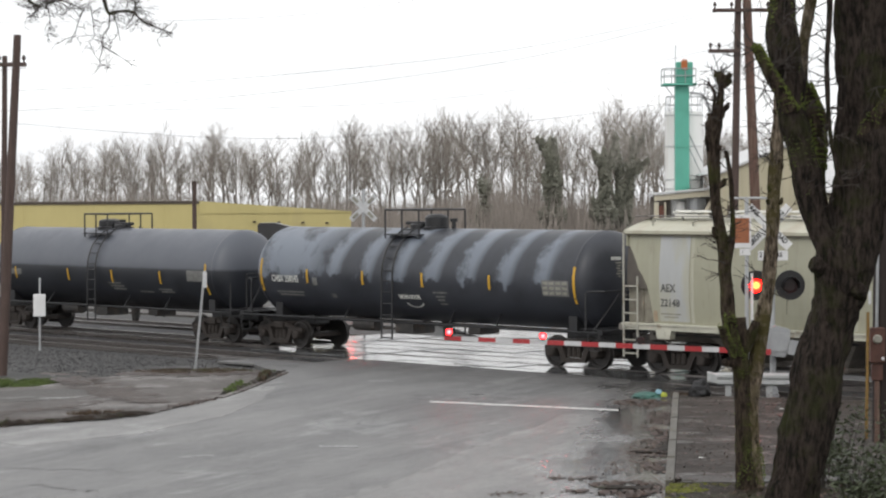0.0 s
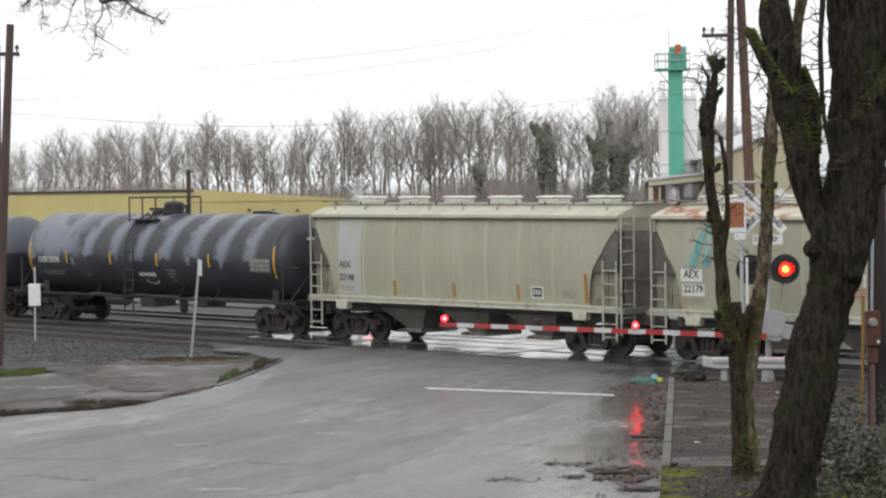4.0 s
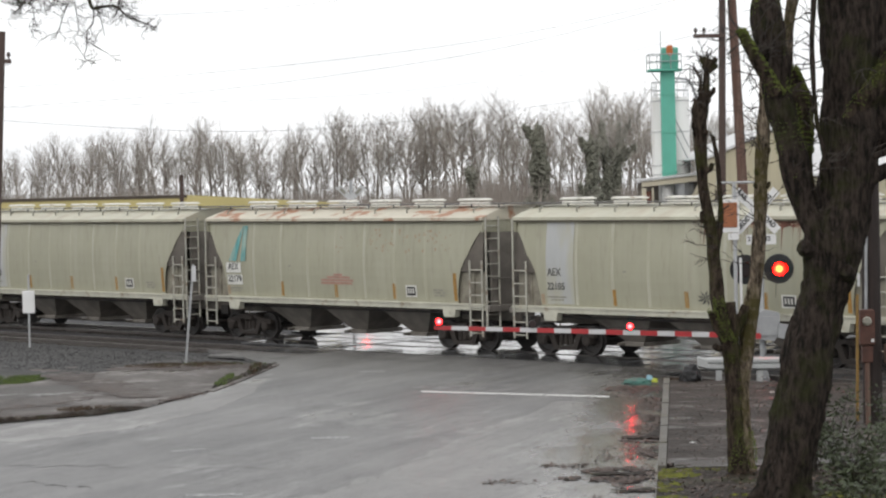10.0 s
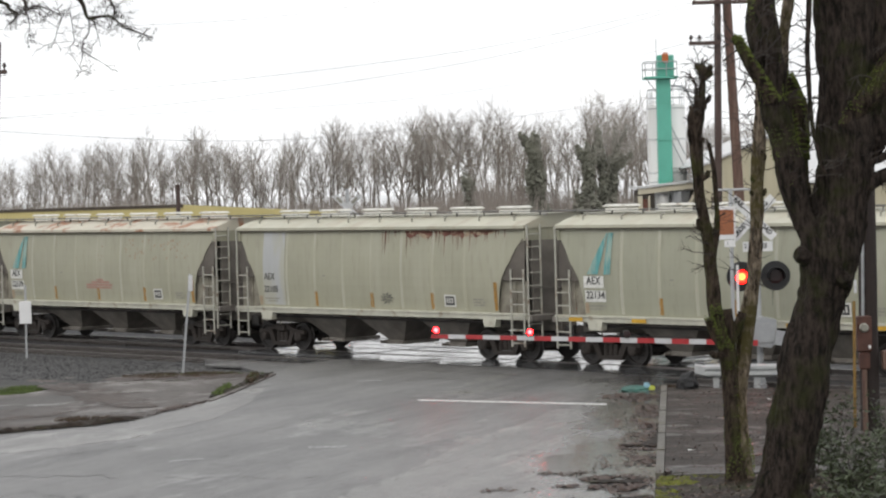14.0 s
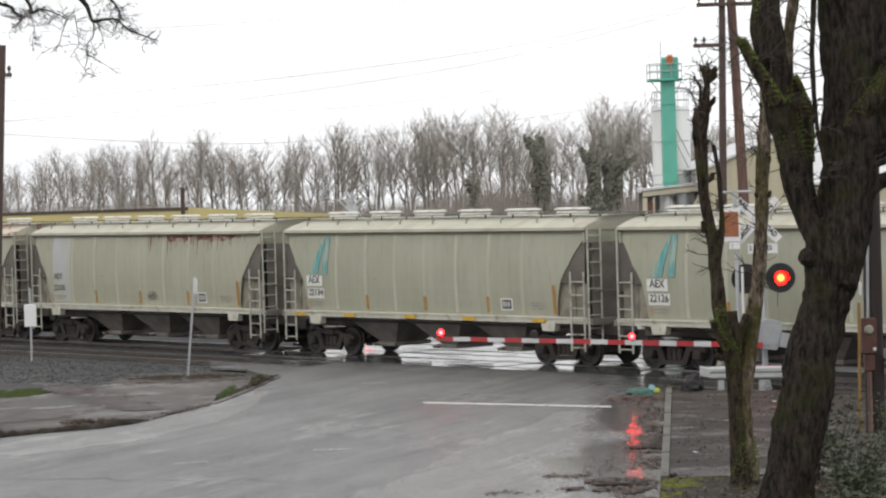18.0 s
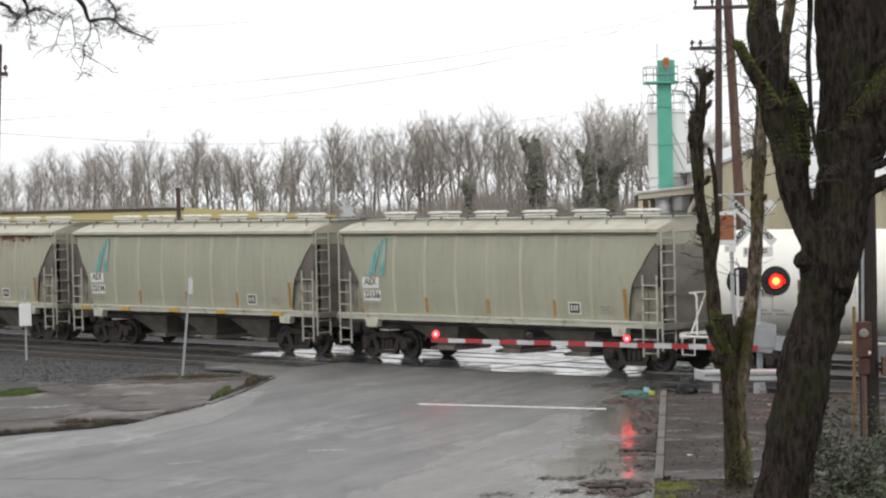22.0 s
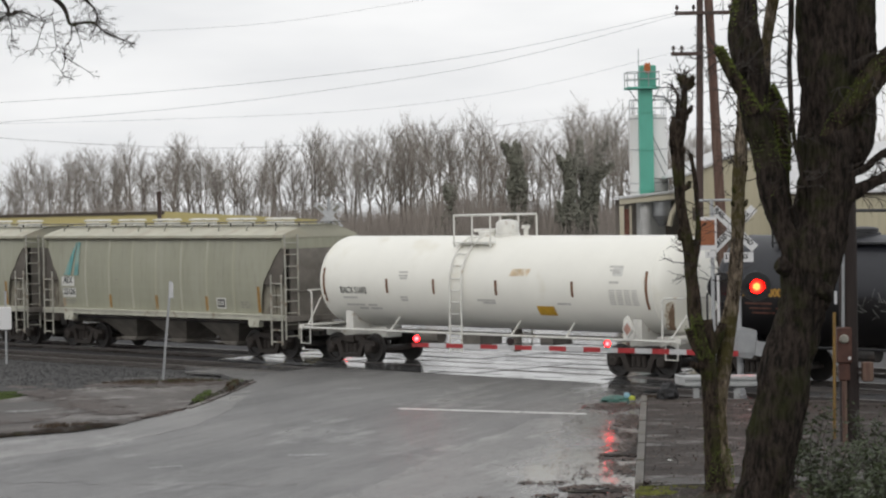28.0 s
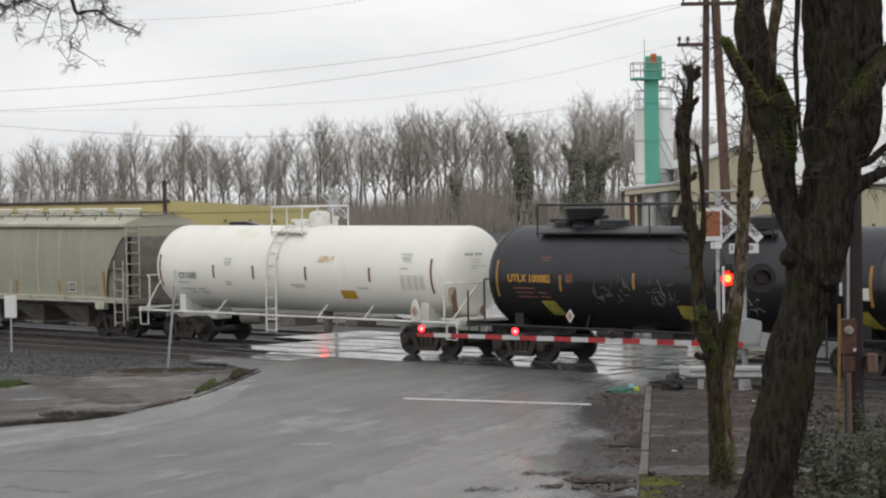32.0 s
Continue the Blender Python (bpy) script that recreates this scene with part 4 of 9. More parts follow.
        mb.box(min(sx * 4.2, sx * 6.6), max(sx * 4.2, sx * 6.6), -0.3, 0.3, 0.82, 1.16, 0.02)
        mb.box(min(sx * 5.2, sx * 6.4), max(sx * 5.2, sx * 6.4), -1.4, 1.4, 1.22, 1.27)
        for yy in (-1.1, 1.1):
            mb.tube([(sx * 6.3, yy, 1.25), (sx * 6.22, yy, 3.2)], 0.05, 6)
            mb.tube([(sx * 5.1, yy, 1.25), (sx * 5.05, yy, 2.2)], 0.05, 6)
        mb.tube([(sx * 6.55, -1.3, 2.1), (sx * 6.55, 1.3, 2.1)], 0.025, 5)
        part("end_platform", mb, M["slope"], car)
        mb = Mb()
        mb.lathe([(-0.35, 0.0), (-0.35, 0.2), (0.35, 0.2), (0.35, 0.0)], 14, "x", (sx * 5.75, 0.3, 1.62))
        mb.box(min(sx * 5.8, sx * 6.2), max(sx * 5.8, sx * 6.2), -0.8, -0.35, 1.3, 1.75, 0.03)
        part("brake_reservoir", mb, M["slope"], car)
        add_coupler(car, 6.5, sx, M["dark_steel"])
        for sy in (-1, 1):
            part("side_ladder", rung_ladder(sx * 5.88, sy * 1.58, sx * 6.38, sy * 1.58, 0.45, 2.62), M["ladder"], car)
            if sx * sy < 0:
                part("end_ladder", rung_ladder(sx * 6.5, sy * 1.52, sx * 6.5, sy * 1.0, 0.62, 3.86), M["ladder"], car)
            else:
                part("corner_post", Mb().tube([(sx * 6.4, sy * 1.56, 1.3), (sx * 6.4, sy * 1.56, 3.8)], 0.03, 6), M["ladder"], car)
            # upper web is coloured as the shadow inside the open end
            web = Mb()
            for k in range(8):
                za, zb = 2.3 + 1.45 * k / 8, 2.3 + 1.45 * (k + 1) / 8
                ya, yb = sy * (hopper_bulge(za) - 0.03), sy * (hopper_bulge(zb) - 0.03)
                web.quad((sx * 4.9, ya, za), (sx * 6.34, ya, za), (sx * 6.34, yb, zb), (sx * 4.9, yb, zb))
                web.quad((sx * 4.9, ya - sy * 0.03, za), (sx * 6.34, ya - sy * 0.03, za), (sx * 6.34, yb - sy * 0.03, zb), (sx * 4.9, yb - sy * 0.03, zb))
            part("end_web", web, M["end_brown"], car, "brown end web, the open end's shade in its colour")
            web = Mb().prism([(sx * 4.6, 1.3), (sx * 6.34, 1.3), (sx * 6.34, 2.3), (sx * 4.6, 2.3)], sy * 1.33, sy * 1.40)
            web.box(min(sx * 5.8, sx * 5.92), max(sx * 5.8, sx * 5.92), min(sy * 1.40, sy * 1.43), max(sy * 1.40, sy * 1.43), 1.3, 2.3)
            part("lower_web", web, M["web"], car, "grimy cream lower end web")
    # hopper bays beneath
    for x in (-2.7, 0.0, 2.7):
        mb = Mb()
        a, b, c = 1.3, 0.34, 1.36
        top = [(x - a, -c, 1.3), (x + a, -c, 1.3), (x + a, c, 1.3), (x - a, c, 1.3)]
        bot = [(x - b, -0.62, 0.42), (x + b, -0.62, 0.42), (x + b, 0.62, 0.42), (x - b, 0.62, 0.42)]
        for i in range(4):
            j = (i + 1) % 4
            mb.quad(top[i], top[j], bot[j], bot[i])
        mb.poly(bot).poly(top)
        mb.box(x - 0.42, x + 0.42, -0.75, 0.75, 0.30, 0.42, 0.02)
        mb.tube([(x - 0.3, -1.0, 0.36), (x - 0.3, -0.6, 0.36)], 0.04, 6)
        part("hopper_bay", mb, M["slope"], car, "dusty pyramid-shaped discharge hopper")
    mb = Mb().box(-4.6, 4.6, -0.2, 0.2, 0.92, 1.2).tube([(-5.6, -1.25, 1.08), (5.6, -1.25, 1.08)], 0.03, 5)
    part("centre_sill", mb, M["dark_steel"], car)
    # roof walk on legs, hatch covers with their hinges
    for sy in (-1, 1):
        mb = Mb()
        for i in range(5):
            x0 = -6.45 + i * 2.59
            mb.box(x0, x0 + 2.54, sy * 0.66 - 0.12, sy * 0.66 + 0.12, 4.205 + 0.006 * (i % 2), 4.225 + 0.006 * (i % 2))
        for i in range(12):
            x = -6.2 + i * 12.4 / 11
            mb.box(x - 0.012, x + 0.012, sy * 0.66 - 0.02, sy * 0.66 + 0.02, 4.06, 4.205)
        part("running_board", mb, M["walk_steel"], car, "grey grated running board")
    for i in range(6):
        x = -5.32 + i * 1.97
        mb = Mb().box(x - 0.40, x + 0.40, -0.24, 0.24, 4.15, 4.27, 0.02).box(x - 0.46, x + 0.46, -0.28, 0.28, 4.30, 4.345, 0.015)
        for k in (-0.3, 0.3):
            mb.box(x + k - 0.03, x + k + 0.03, -0.32, 0.32, 4.345, 4.375)
        part("hatch_cover", mb, M["white_fit"], car, "white hatch cover")
    for sx in (-1, 1):
        part("end_walk", Mb().box(min(sx * 6.3, sx * 6.6), max(sx * 6.3, sx * 6.6), -0.9, 0.9, 4.205, 4.225), M["walk_steel"], car)
    for i in range(9):
        x = -5.7 + i * 1.42
        mb = Mb().tube([(x, -1.16, 3.97), (x, -1.16, 4.07), (x + 0.08, -1.12, 4.12)], 0.03, 5)
        part("roof_bracket", mb, M["mid_letter"], car)
    # markings on both sides, the face toward -y reads upright
    face = Matrix.Rotation(radians(90), 4, "X")

    def plate(name, x0, x1, z0, z1, material, d=0.006, lab=""):
        pm = Mb()
        n = max(1, round((z1 - z0) / 0.12))
        for i in range(n):
            za, zb = z0 + (z1 - z0) * i / n, z0 + (z1 - z0) * (i + 1) / n
            pm.quad((x0, -hopper_bulge(za) - d, za), (x1, -hopper_bulge(za) - d, za), (x1, -hopper_bulge(zb) - d, zb), (x0, -hopper_bulge(zb) - d, zb))
        return part(name, pm, material, car, lab)

    if patch:
        plate("paint_patch", -5.16, -4.12, 1.45, 3.7, M["patch"], 0.004, "grey repainted panel")
    tx = -5.12
    letters = M["dark_letter"] if logo else M["faded_dark"]
    if logo:
        plate("number_panel", -5.40, -4.66, 2.13, 2.45, M["white_letter"], 0.008)
        plate("number_panel", -5.36, -4.60, 1.75, 2.06, M["white_letter"], 0.008)
        lg = Mb()
        n = 14
        for i in range(n):
            ka, kb = i / n, (i + 1) / n
            za, zb = 2.5 + 1.12 * ka, 2.5 + 1.12 * kb
            for (l0, r0), (l1, r1) in (((-5.26 + 0.68 * ka, -4.86 + 0.34 * ka), (-5.26 + 0.68 * kb, -4.86 + 0.34 * kb)), ((-4.64 + 0.13 * ka, -4.40 + 0.07 * ka), (-4.64 + 0.13 * kb, -4.40 + 0.07 * kb))):
                ya, yb = -(hopper_bulge(za) + 0.02), -(hopper_bulge(zb) + 0.02)
                lg.quad((l0, ya, za), (r0, ya, za), (r1, yb, zb), (l1, yb, zb))
        part("emblem", lg, M["teal"], car, "faded teal slanted emblem")
        tx = -5.31
    writing("reporting_mark", "AEX", 0.30, Matrix.Translation((tx + 0.02, -hopper_bulge(2.40) - 0.014, 2.17)) @ face, letters, car, width=0.92, bold=0.003)
    writing("car_number", number, 0.28, Matrix.Translation((tx, -hopper_bulge(2.04) - 0.014, 1.79)) @ face, letters, car, width=0.97, bold=0.003)
    for x, z, w in ((tx, 1.62, 0.7), (tx + 0.1, 1.54, 0.5), (4.26, 1.72, 0.42), (4.26, 1.64, 0.3), (4.62, 1.64, 0.14), (4.28, 1.56, 0.44), (-2.3, 2.35, 0.14), (-2.3, 2.22, 0.02), (-2.18, 2.22, 0.02)):
        plate("stencil_line", x, x + w, z, z + 0.04, M["mid_letter"], 0.008)
    for x, top in ((-5.38, 1.72), (-2.70, 1.88), (-0.14, 1.88), (2.50, 1.90), (5.12, 2.24)):
        plate("reflective_strip", x, x + 0.13, 1.44, top, M["amber_dull" if x > -5 else "rust_pale"], 0.01, "dull amber reflective strip")
    plate("stencil_square", 3.07, 3.54, 1.52, 1.86, M["white_letter"], 0.010)
    plate("stencil_square", 3.12, 3.49, 1.56, 1.82, M["dark_letter"], 0.014)
    for xb in (3.17, 3.27, 3.37):
        plate("stencil_bar", xb, xb + 0.06, 1.62, 1.77, M["pale_letter"], 0.018)
    add_trucks(car, 4.98)
    return car


def spots(car, rnd, count, x0, x1, z0, z1, size, material, name="rust_patch"):
    """Ragged stains lying on the near side sheet."""
    for _ in range(count):
        cx, cz, r = rnd.uniform(x0, x1), rnd.uniform(z0, z1), size * rnd.uniform(0.5, 1.2)
        k = rnd.randint(8, 12)
        mb = Mb()
        pts = []
        for i in range(k):
            a = 2 * math.pi * i / k
            rr = r * rnd.uniform(0.5, 1.1)
            x, z = cx + rr * math.cos(a), min(3.74, cz + rr * 1.3 * math.sin(a))
            pts.append((x, -(hopper_bulge(z) + 0.009), z))
        mb.poly(pts)
        part(name, mb, material, car)


def tank_profile(half, r, seg=10):
    pr = []
    for i in range(seg + 1):
        a = math.pi / 2 * i / seg
        pr.append((-half - 0.62 * math.cos(a), r * math.sin(a)))
    n = 18
    pr += [(-half + 2 * half * i / n, r) for i in range(1, n)]
    for i in range(seg, -1, -1):
        a = math.pi / 2 * i / seg
        pr.append((half + 0.62 * math.cos(a), r * math.sin(a)))
    pr[0], pr[-1] = (pr[0][0], 0.001), (pr[-1][0], 0.001)
    return pr


def on_tank(r, zc, z, d=0.0):
    """The y of the tank's near face at a height."""
    return -math.sqrt(max(0.0, r * r - (z - zc) ** 2)) - d


def tank_plate(car, name, r, zc, x0, x1, z0, z1, material, lab="", slant=0.0, d=0.008):
    mb = Mb()
    n = 4
    for i in range(n):
        za, zb = z0 + (z1 - z0) * i / n, z0 + (z1 - z0) * (i + 1) / n
        sa, sb = slant * i / n, slant * (i + 1) / n
        ya, yb = on_tank(r, zc, za, d), on_tank(r, zc, zb, d)
        mb.quad((x0 + sa, ya, za), (x1 + sa, ya, za), (x1 + sb, yb, zb), (x0 + sb, yb, zb))
    return part(name, mb, material, car, lab)


def tank_text(car, name, text, size, x, z, r, zc, material, width=0.85, bold=0.008):
    zm = z + size * 0.35
    tilt = math.degrees(math.asin(max(-1, min(1, (zm - zc) / r))))
    y = on_tank(r, zc, zm, 0.022)
    m = Matrix.Translation((x, y, zm)) @ Matrix.Rotation(radians(90 - tilt), 4, "X") @ Matrix.Translation((0, -size * 0.35, 0))
    return writing(name, text, size, m, material, car, width=width, bold=bold)


def tank_car(u0, half, r, zc, paint, fit, truck_half, label, strips, strip_mat, platform, dome, ladder_x, low_sill=1.02, end_rails=True, props=(-3.52, 1.47, 3.55), lid=-1, strip_z=-0.1):
    car = thing("tank_car", Matrix(), label, "freight car", "tank cars of the train")
    CARS.append((car, u0))
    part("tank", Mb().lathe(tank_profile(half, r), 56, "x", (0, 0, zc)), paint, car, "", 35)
    # weld bands and saddles
    for x in (-half + 0.02, half - 0.02):
        part("weld_band", Mb().lathe([(x - 0.05, r + 0.001), (x - 0.03, r + 0.008), (x + 0.03, r + 0.008), (x + 0.05, r + 0.001)], 56, "x", (0, 0, zc)), paint, car, "", 35)
    for sx in (-1, 1):
        mb = Mb()
        mb.box(min(sx * (truck_half - 0.9), sx * (half + 1.05)), max(sx * (truck_half - 0.9), sx * (half + 1.05)), -0.3, 0.3, 0.72, 1.05, 0.02)
        mb.prism([(-1.0, 0.98), (-1.0, zc - 0.85), (-0.8, zc - 1.02), (0.8, zc - 1.02), (1.0, zc - 0.85), (1.0, 0.98)], sx * (truck_half - 0.16), sx * (truck_half + 0.16), "yz")
        part("saddle", mb, fit, car)
        mb = Mb().box(min(sx * (half + 0.85), sx * (half + 1.05)), max(sx * (half + 0.85), sx * (half + 1.05)), -1.42, 1.42, low_sill - 0.06, low_sill + 0.08, 0.01)
        mb.box(min(sx * (half + 0.2), sx * (half + 1.02)), max(sx * (half + 0.2), sx * (half + 1.02)), -1.42, 1.42, low_sill + 0.08, low_sill + 0.1)
        part("end_sill", mb, fit, car)
        add_coupler(car, half + 0.95, sx, M["dark_steel"])
        for sy in (-1, 1):
            mb = Mb()
            x, y = sx * (half + 0.95), sy * 1.42
            mb.tube([(x, y, low_sill), (x, y, low_sill - 0.48), (x - sx * 0.42, y, low_sill - 0.48), (x - sx * 0.42, y, low_sill)], 0.022, 6)
            if end_rails:
                # frame from the side of the end walk round across the car's end
                xs_, zt = sx * (half + 0.43), low_sill + 1.05
                mb.tube([(xs_, y, low_sill), (xs_, y, zt), (xs_ + sx * 0.07, y - sy * 0.02, zt + 0.08), (sx * (half + 0.9), sy * 1.16, zt + 0.08), (sx * (half + 0.9), 0, zt + 0.08)], 0.028, 6)
                mb.tube([(sx * (half + 0.68), y, low_sill), (sx * (half + 0.9), sy * 0.5, zt + 0.05)], 0.026, 6)
            part("grab_rail", mb, fit, car)
        if not end_rails:
            mb = Mb()
            for y, h in ((-1.4, 0.95), (-0.74, 1.24), (0.74, 1.24), (1.4, 0.95)):
                mb.tube([(sx * (half + 1.0), y, low_sill), (sx * (half + 1.0), y, low_sill + h)], 0.026, 6)
            mb.tube([(sx * (half + 1.0), -0.74, low_sill + 1.24), (sx * (half + 1.0), 0.74, low_sill + 1.24)], 0.024, 6)
            part("end_rail", mb, fit, car)
    # walkway pipes along the bottom with their props
    for sy in (-1, 1):
        mb = Mb()
        mb.tube([(-half - 0.9, sy * 1.42, low_sill), (half + 0.9, sy * 1.42, low_sill)], 0.035, 6)
        part("side_rail", mb, fit, car)
        for x in props:
            mb = Mb().tube([(x, sy * 1.42, low_sill), (x - 0.22, sy * math.sqrt(max(0.2, r * r - (low_sill + 0.36 - zc) ** 2)), low_sill + 0.36)], 0.03, 5)
            part("prop", mb, fit, car)
    for sy in (-1, 1):
        mb = Mb()
        for dx in (-0.24, 0.24):
            pts = [(ladder_x + dx, sy * (r + 0.10), 0.5), (ladder_x + dx, sy * (r + 0.10), 1.5)]
            for i in range(9):
                a = radians(2 + i * 9.0)
                pts.append((ladder_x + dx, sy * (r + 0.09) * math.cos(a), zc + (r + 0.09) * math.sin(a)))
            mb.tube(pts, 0.028, 6)
        for i in range(6):
            mb.tube([(ladder_x - 0.24, sy * (r + 0.10), 0.55 + 0.34 * i), (ladder_x + 0.24, sy * (r + 0.10), 0.55 + 0.34 * i)], 0.02, 5)
        for i in range(5):
            a = radians(6 + i * 15)
            mb.tube([(ladder_x + w * 0.24, sy * (r + 0.09) * math.cos(a), zc + (r + 0.09) * math.sin(a)) for w in (-1, 1)], 0.02, 5)
        part("ladder", mb, fit, car)
    # platform round the manway
    p0, p1, ph = platform
    top = zc + r
    mb = Mb()
    for sy in (-1, 1):
        mb.box(p0, p1, sy * 0.88 - 0.14, sy * 0.88 + 0.14, top - 0.20, top - 0.16)
        mb.tube([(p0, sy * 0.95, top - 0.3), (p0, sy * 0.95, top - 0.03)], 0.025, 5)
        mb.tube([(p1, sy * 0.95, top - 0.3), (p1, sy * 0.95, top - 0.03)], 0.025, 5)
    part("platform", mb, fit, car)
    for sy in (-1, 1):
        for i in range(3):
            x = p0 + (p1 - p0) * i / 2
            part("rail_post", Mb().tube([(x, sy * 0.95, top - 0.28), (x, sy * 0.95, top + ph - 0.03)], 0.027, 6), fit, car)
    corners = [(p0, -0.95, top + ph), (p1, -0.95, top + ph), (p1, 0.95, top + ph), (p0, 0.95, top + ph), (p0, -0.95, top + ph)]
    mb = Mb()
    for a, b in zip(corners, corners[1:]):
        mb.tube([a, b], 0.03, 6)
    part("platform_rail", mb, fit, car)
    for dx, dr, dh in dome:
        mb = Mb().lathe([(top - 0.06, dr * 1.15), (top + 0.04, dr * 1.15), (top + 0.06, dr), (top + dh * 0.75, dr), (top + dh * 0.92, dr * 0.82), (top + dh, dr * 0.4), (top + dh, 0.001)], 20, "z", (dx, 0, 0))
        part("manway_dome", mb, fit, car, "", 40)
    d0 = dome[0][0]
    mb = Mb()
    mb.lathe([(top - 0.05, 0.3), (top + 0.1, 0.3), (top + 0.14, 0.24), (top + 0.14, 0.001)], 16, "z", (d0 + lid * 0.75, 0, 0))
    mb.box(d0 + lid * 0.82 - 0.42, d0 + lid * 0.82 + 0.42, -0.14, 0.14, top + 0.1, top + 0.2, 0.02)
    part("manway_lid", mb, fit, car)
    part("valve", Mb().lathe([(top - 0.05, 0.07), (top + 0.2, 0.07), (top + 0.2, 0.12), (top + 0.3, 0.12), (top + 0.3, 0.001)], 10, "z", (d0 + 0.75, 0, 0)), fit, car)
    for x in strips:
        tank_plate(car, "reflective_strip", r, zc, x - 0.04, x + 0.05, zc + strip_z - 0.21 - (0.3 if abs(x) > half - 0.4 else 0), zc + strip_z + 0.21 + (0.3 if abs(x) > half - 0.4 else 0), strip_mat, d=0.014)
    # outlet and pipework under the belly
    gear = M["dark_steel"] if fit is not M["white_fit"] else M["slope"]
    part("bottom_outlet", Mb().lathe([(0.45, 0.1), (0.55, 0.14), (zc - r - 0.02, 0.16), (zc - r + 0.1, 0.3)], 12, "z", (0.3, 0, 0)), gear, car)
    part("brake_valve", Mb().box(-1.5, -0.7, -0.5, 0.4, 0.62, 0.95, 0.03), gear, car)
    part("brake_lever", Mb().box(1.6, 2.1, -0.4, 0.4, 0.7, 0.95, 0.03), gear, car)
    part("brake_cylinder", Mb().lathe([(-0.5, 0.0), (-0.5, 0.2), (0.5, 0.2), (0.5, 0.0)], 12, "x", (-3.0, -0.3, 0.82)), gear, car)
    part("belly_pipe", Mb().tube([(-truck_half + 1.0, 0.0, 0.92), (truck_half - 1.0, 0.0, 0.92)], 0.06, 8), gear, car)
    add_trucks(car, truck_half)
    return car


R_T, Z_T = 1.36, 2.42
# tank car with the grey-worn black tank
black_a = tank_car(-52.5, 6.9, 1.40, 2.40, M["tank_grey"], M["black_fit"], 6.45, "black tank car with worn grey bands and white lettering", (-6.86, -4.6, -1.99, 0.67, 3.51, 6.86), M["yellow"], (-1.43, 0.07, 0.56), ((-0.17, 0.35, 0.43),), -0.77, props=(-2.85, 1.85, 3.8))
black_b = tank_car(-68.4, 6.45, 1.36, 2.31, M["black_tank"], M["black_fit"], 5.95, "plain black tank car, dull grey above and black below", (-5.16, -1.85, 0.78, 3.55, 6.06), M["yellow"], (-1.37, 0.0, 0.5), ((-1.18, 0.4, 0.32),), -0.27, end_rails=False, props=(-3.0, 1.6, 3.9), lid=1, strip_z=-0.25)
HOPPERS = []
for k, (number, logo, paint, roofing, patch, label) in enumerate((
        ("22148", False, "cream", "roof", True, "cream covered hopper car with a grey repainted panel"),
        ("22179", True, "cream", "roof_rust", False, "cream covered hopper car with rust-streaked roof and teal emblem"),
        ("22105", False, "cream", "roof", True, "cream covered hopper car with rust runs below the eaves"),
        ("22134", True, "cream_grey", "roof", False, "greyish cream covered hopper car with yellow sill marks"),
        ("22126", True, "cream_grey", "roof", False, "greyish cream covered hopper car with teal emblem and white number panels"))):
    HOPPERS.append(covered_hopper(-37.22 + 14.02 * k, number, logo, M[paint], M[roofing], patch, label))
white_car = tank_car(33.5, 6.6, 1.34, 2.44, M["white_tank"], M["white_fit"], 5.78, "white tank car with dark lettering and brown strips", (-6.55, -3.73, -1.74, 0.80, 3.73, 6.41), M["brown_strip"], (-1.23, 0.25, 0.6), ((-0.01, 0.33, 0.46),), -0.73)
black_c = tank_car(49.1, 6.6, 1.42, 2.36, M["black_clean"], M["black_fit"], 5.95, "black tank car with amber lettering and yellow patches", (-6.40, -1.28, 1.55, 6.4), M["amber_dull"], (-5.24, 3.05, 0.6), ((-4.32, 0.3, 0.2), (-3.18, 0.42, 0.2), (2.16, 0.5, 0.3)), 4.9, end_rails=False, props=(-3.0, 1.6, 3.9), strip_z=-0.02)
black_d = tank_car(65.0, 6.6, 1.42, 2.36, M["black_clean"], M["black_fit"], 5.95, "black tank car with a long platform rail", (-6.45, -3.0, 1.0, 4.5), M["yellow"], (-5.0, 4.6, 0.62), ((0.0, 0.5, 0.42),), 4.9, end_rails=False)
part("manway_housing", Mb().lathe([(3.74, 0.3), (3.92, 0.3), (3.97, 0.5), (4.26, 0.58), (4.3, 0.55), (4.3, 0.001)], 20, "z", (-4.32, 0, 0)), M["black_fit"], black_c, "", 40)

# markings
for z, x0, w in ((1.76, -6.2, 1.3), (1.67, -6.1, 1.15), (1.72, -3.6, 0.22), (1.66, -3.58, 0.2), (1.92, 1.08, 0.6), (1.8, 1.15, 0.42), (1.7, 1.2, 0.3), (1.58, 1.25, 0.3)):
    tank_plate(black_a, "stencil_line", 1.40, 2.40, x0, x0 + w, z, z + 0.05, M["grey_letter"])
tank_text(black_a, "car_number", "CHSX 250245", 0.30, -6.33, 2.04, 1.40, 2.40, M["white_letter"], 0.74, 0.004)
tank_plate(black_a, "stencil_square", 1.40, 2.40, -4.36, -4.14, 2.02, 2.26, M["grey_letter"])
tank_text(black_a, "stencil_words", "NON-ODOR", 0.2, -0.44, 1.68, 1.40, 2.40, M["white_letter"], 0.8)
bow = Mb()
for i in range(8):
    a0, a1 = radians(200 + i * 17.5), radians(200 + (i + 1) * 17.5)
    pts = [(0.12 + 0.42 * math.cos(a) * k, 1.66 + 0.2 * math.sin(a) * k) for a, k in ((a0, 1), (a1, 1), (a1, 0.85), (a0, 0.85))]
    bow.poly([(px, on_tank(1.40, 2.40, pz, 0.01), pz) for px, pz in pts])
part("stencil_bow", bow, M["white_letter"], black_a)
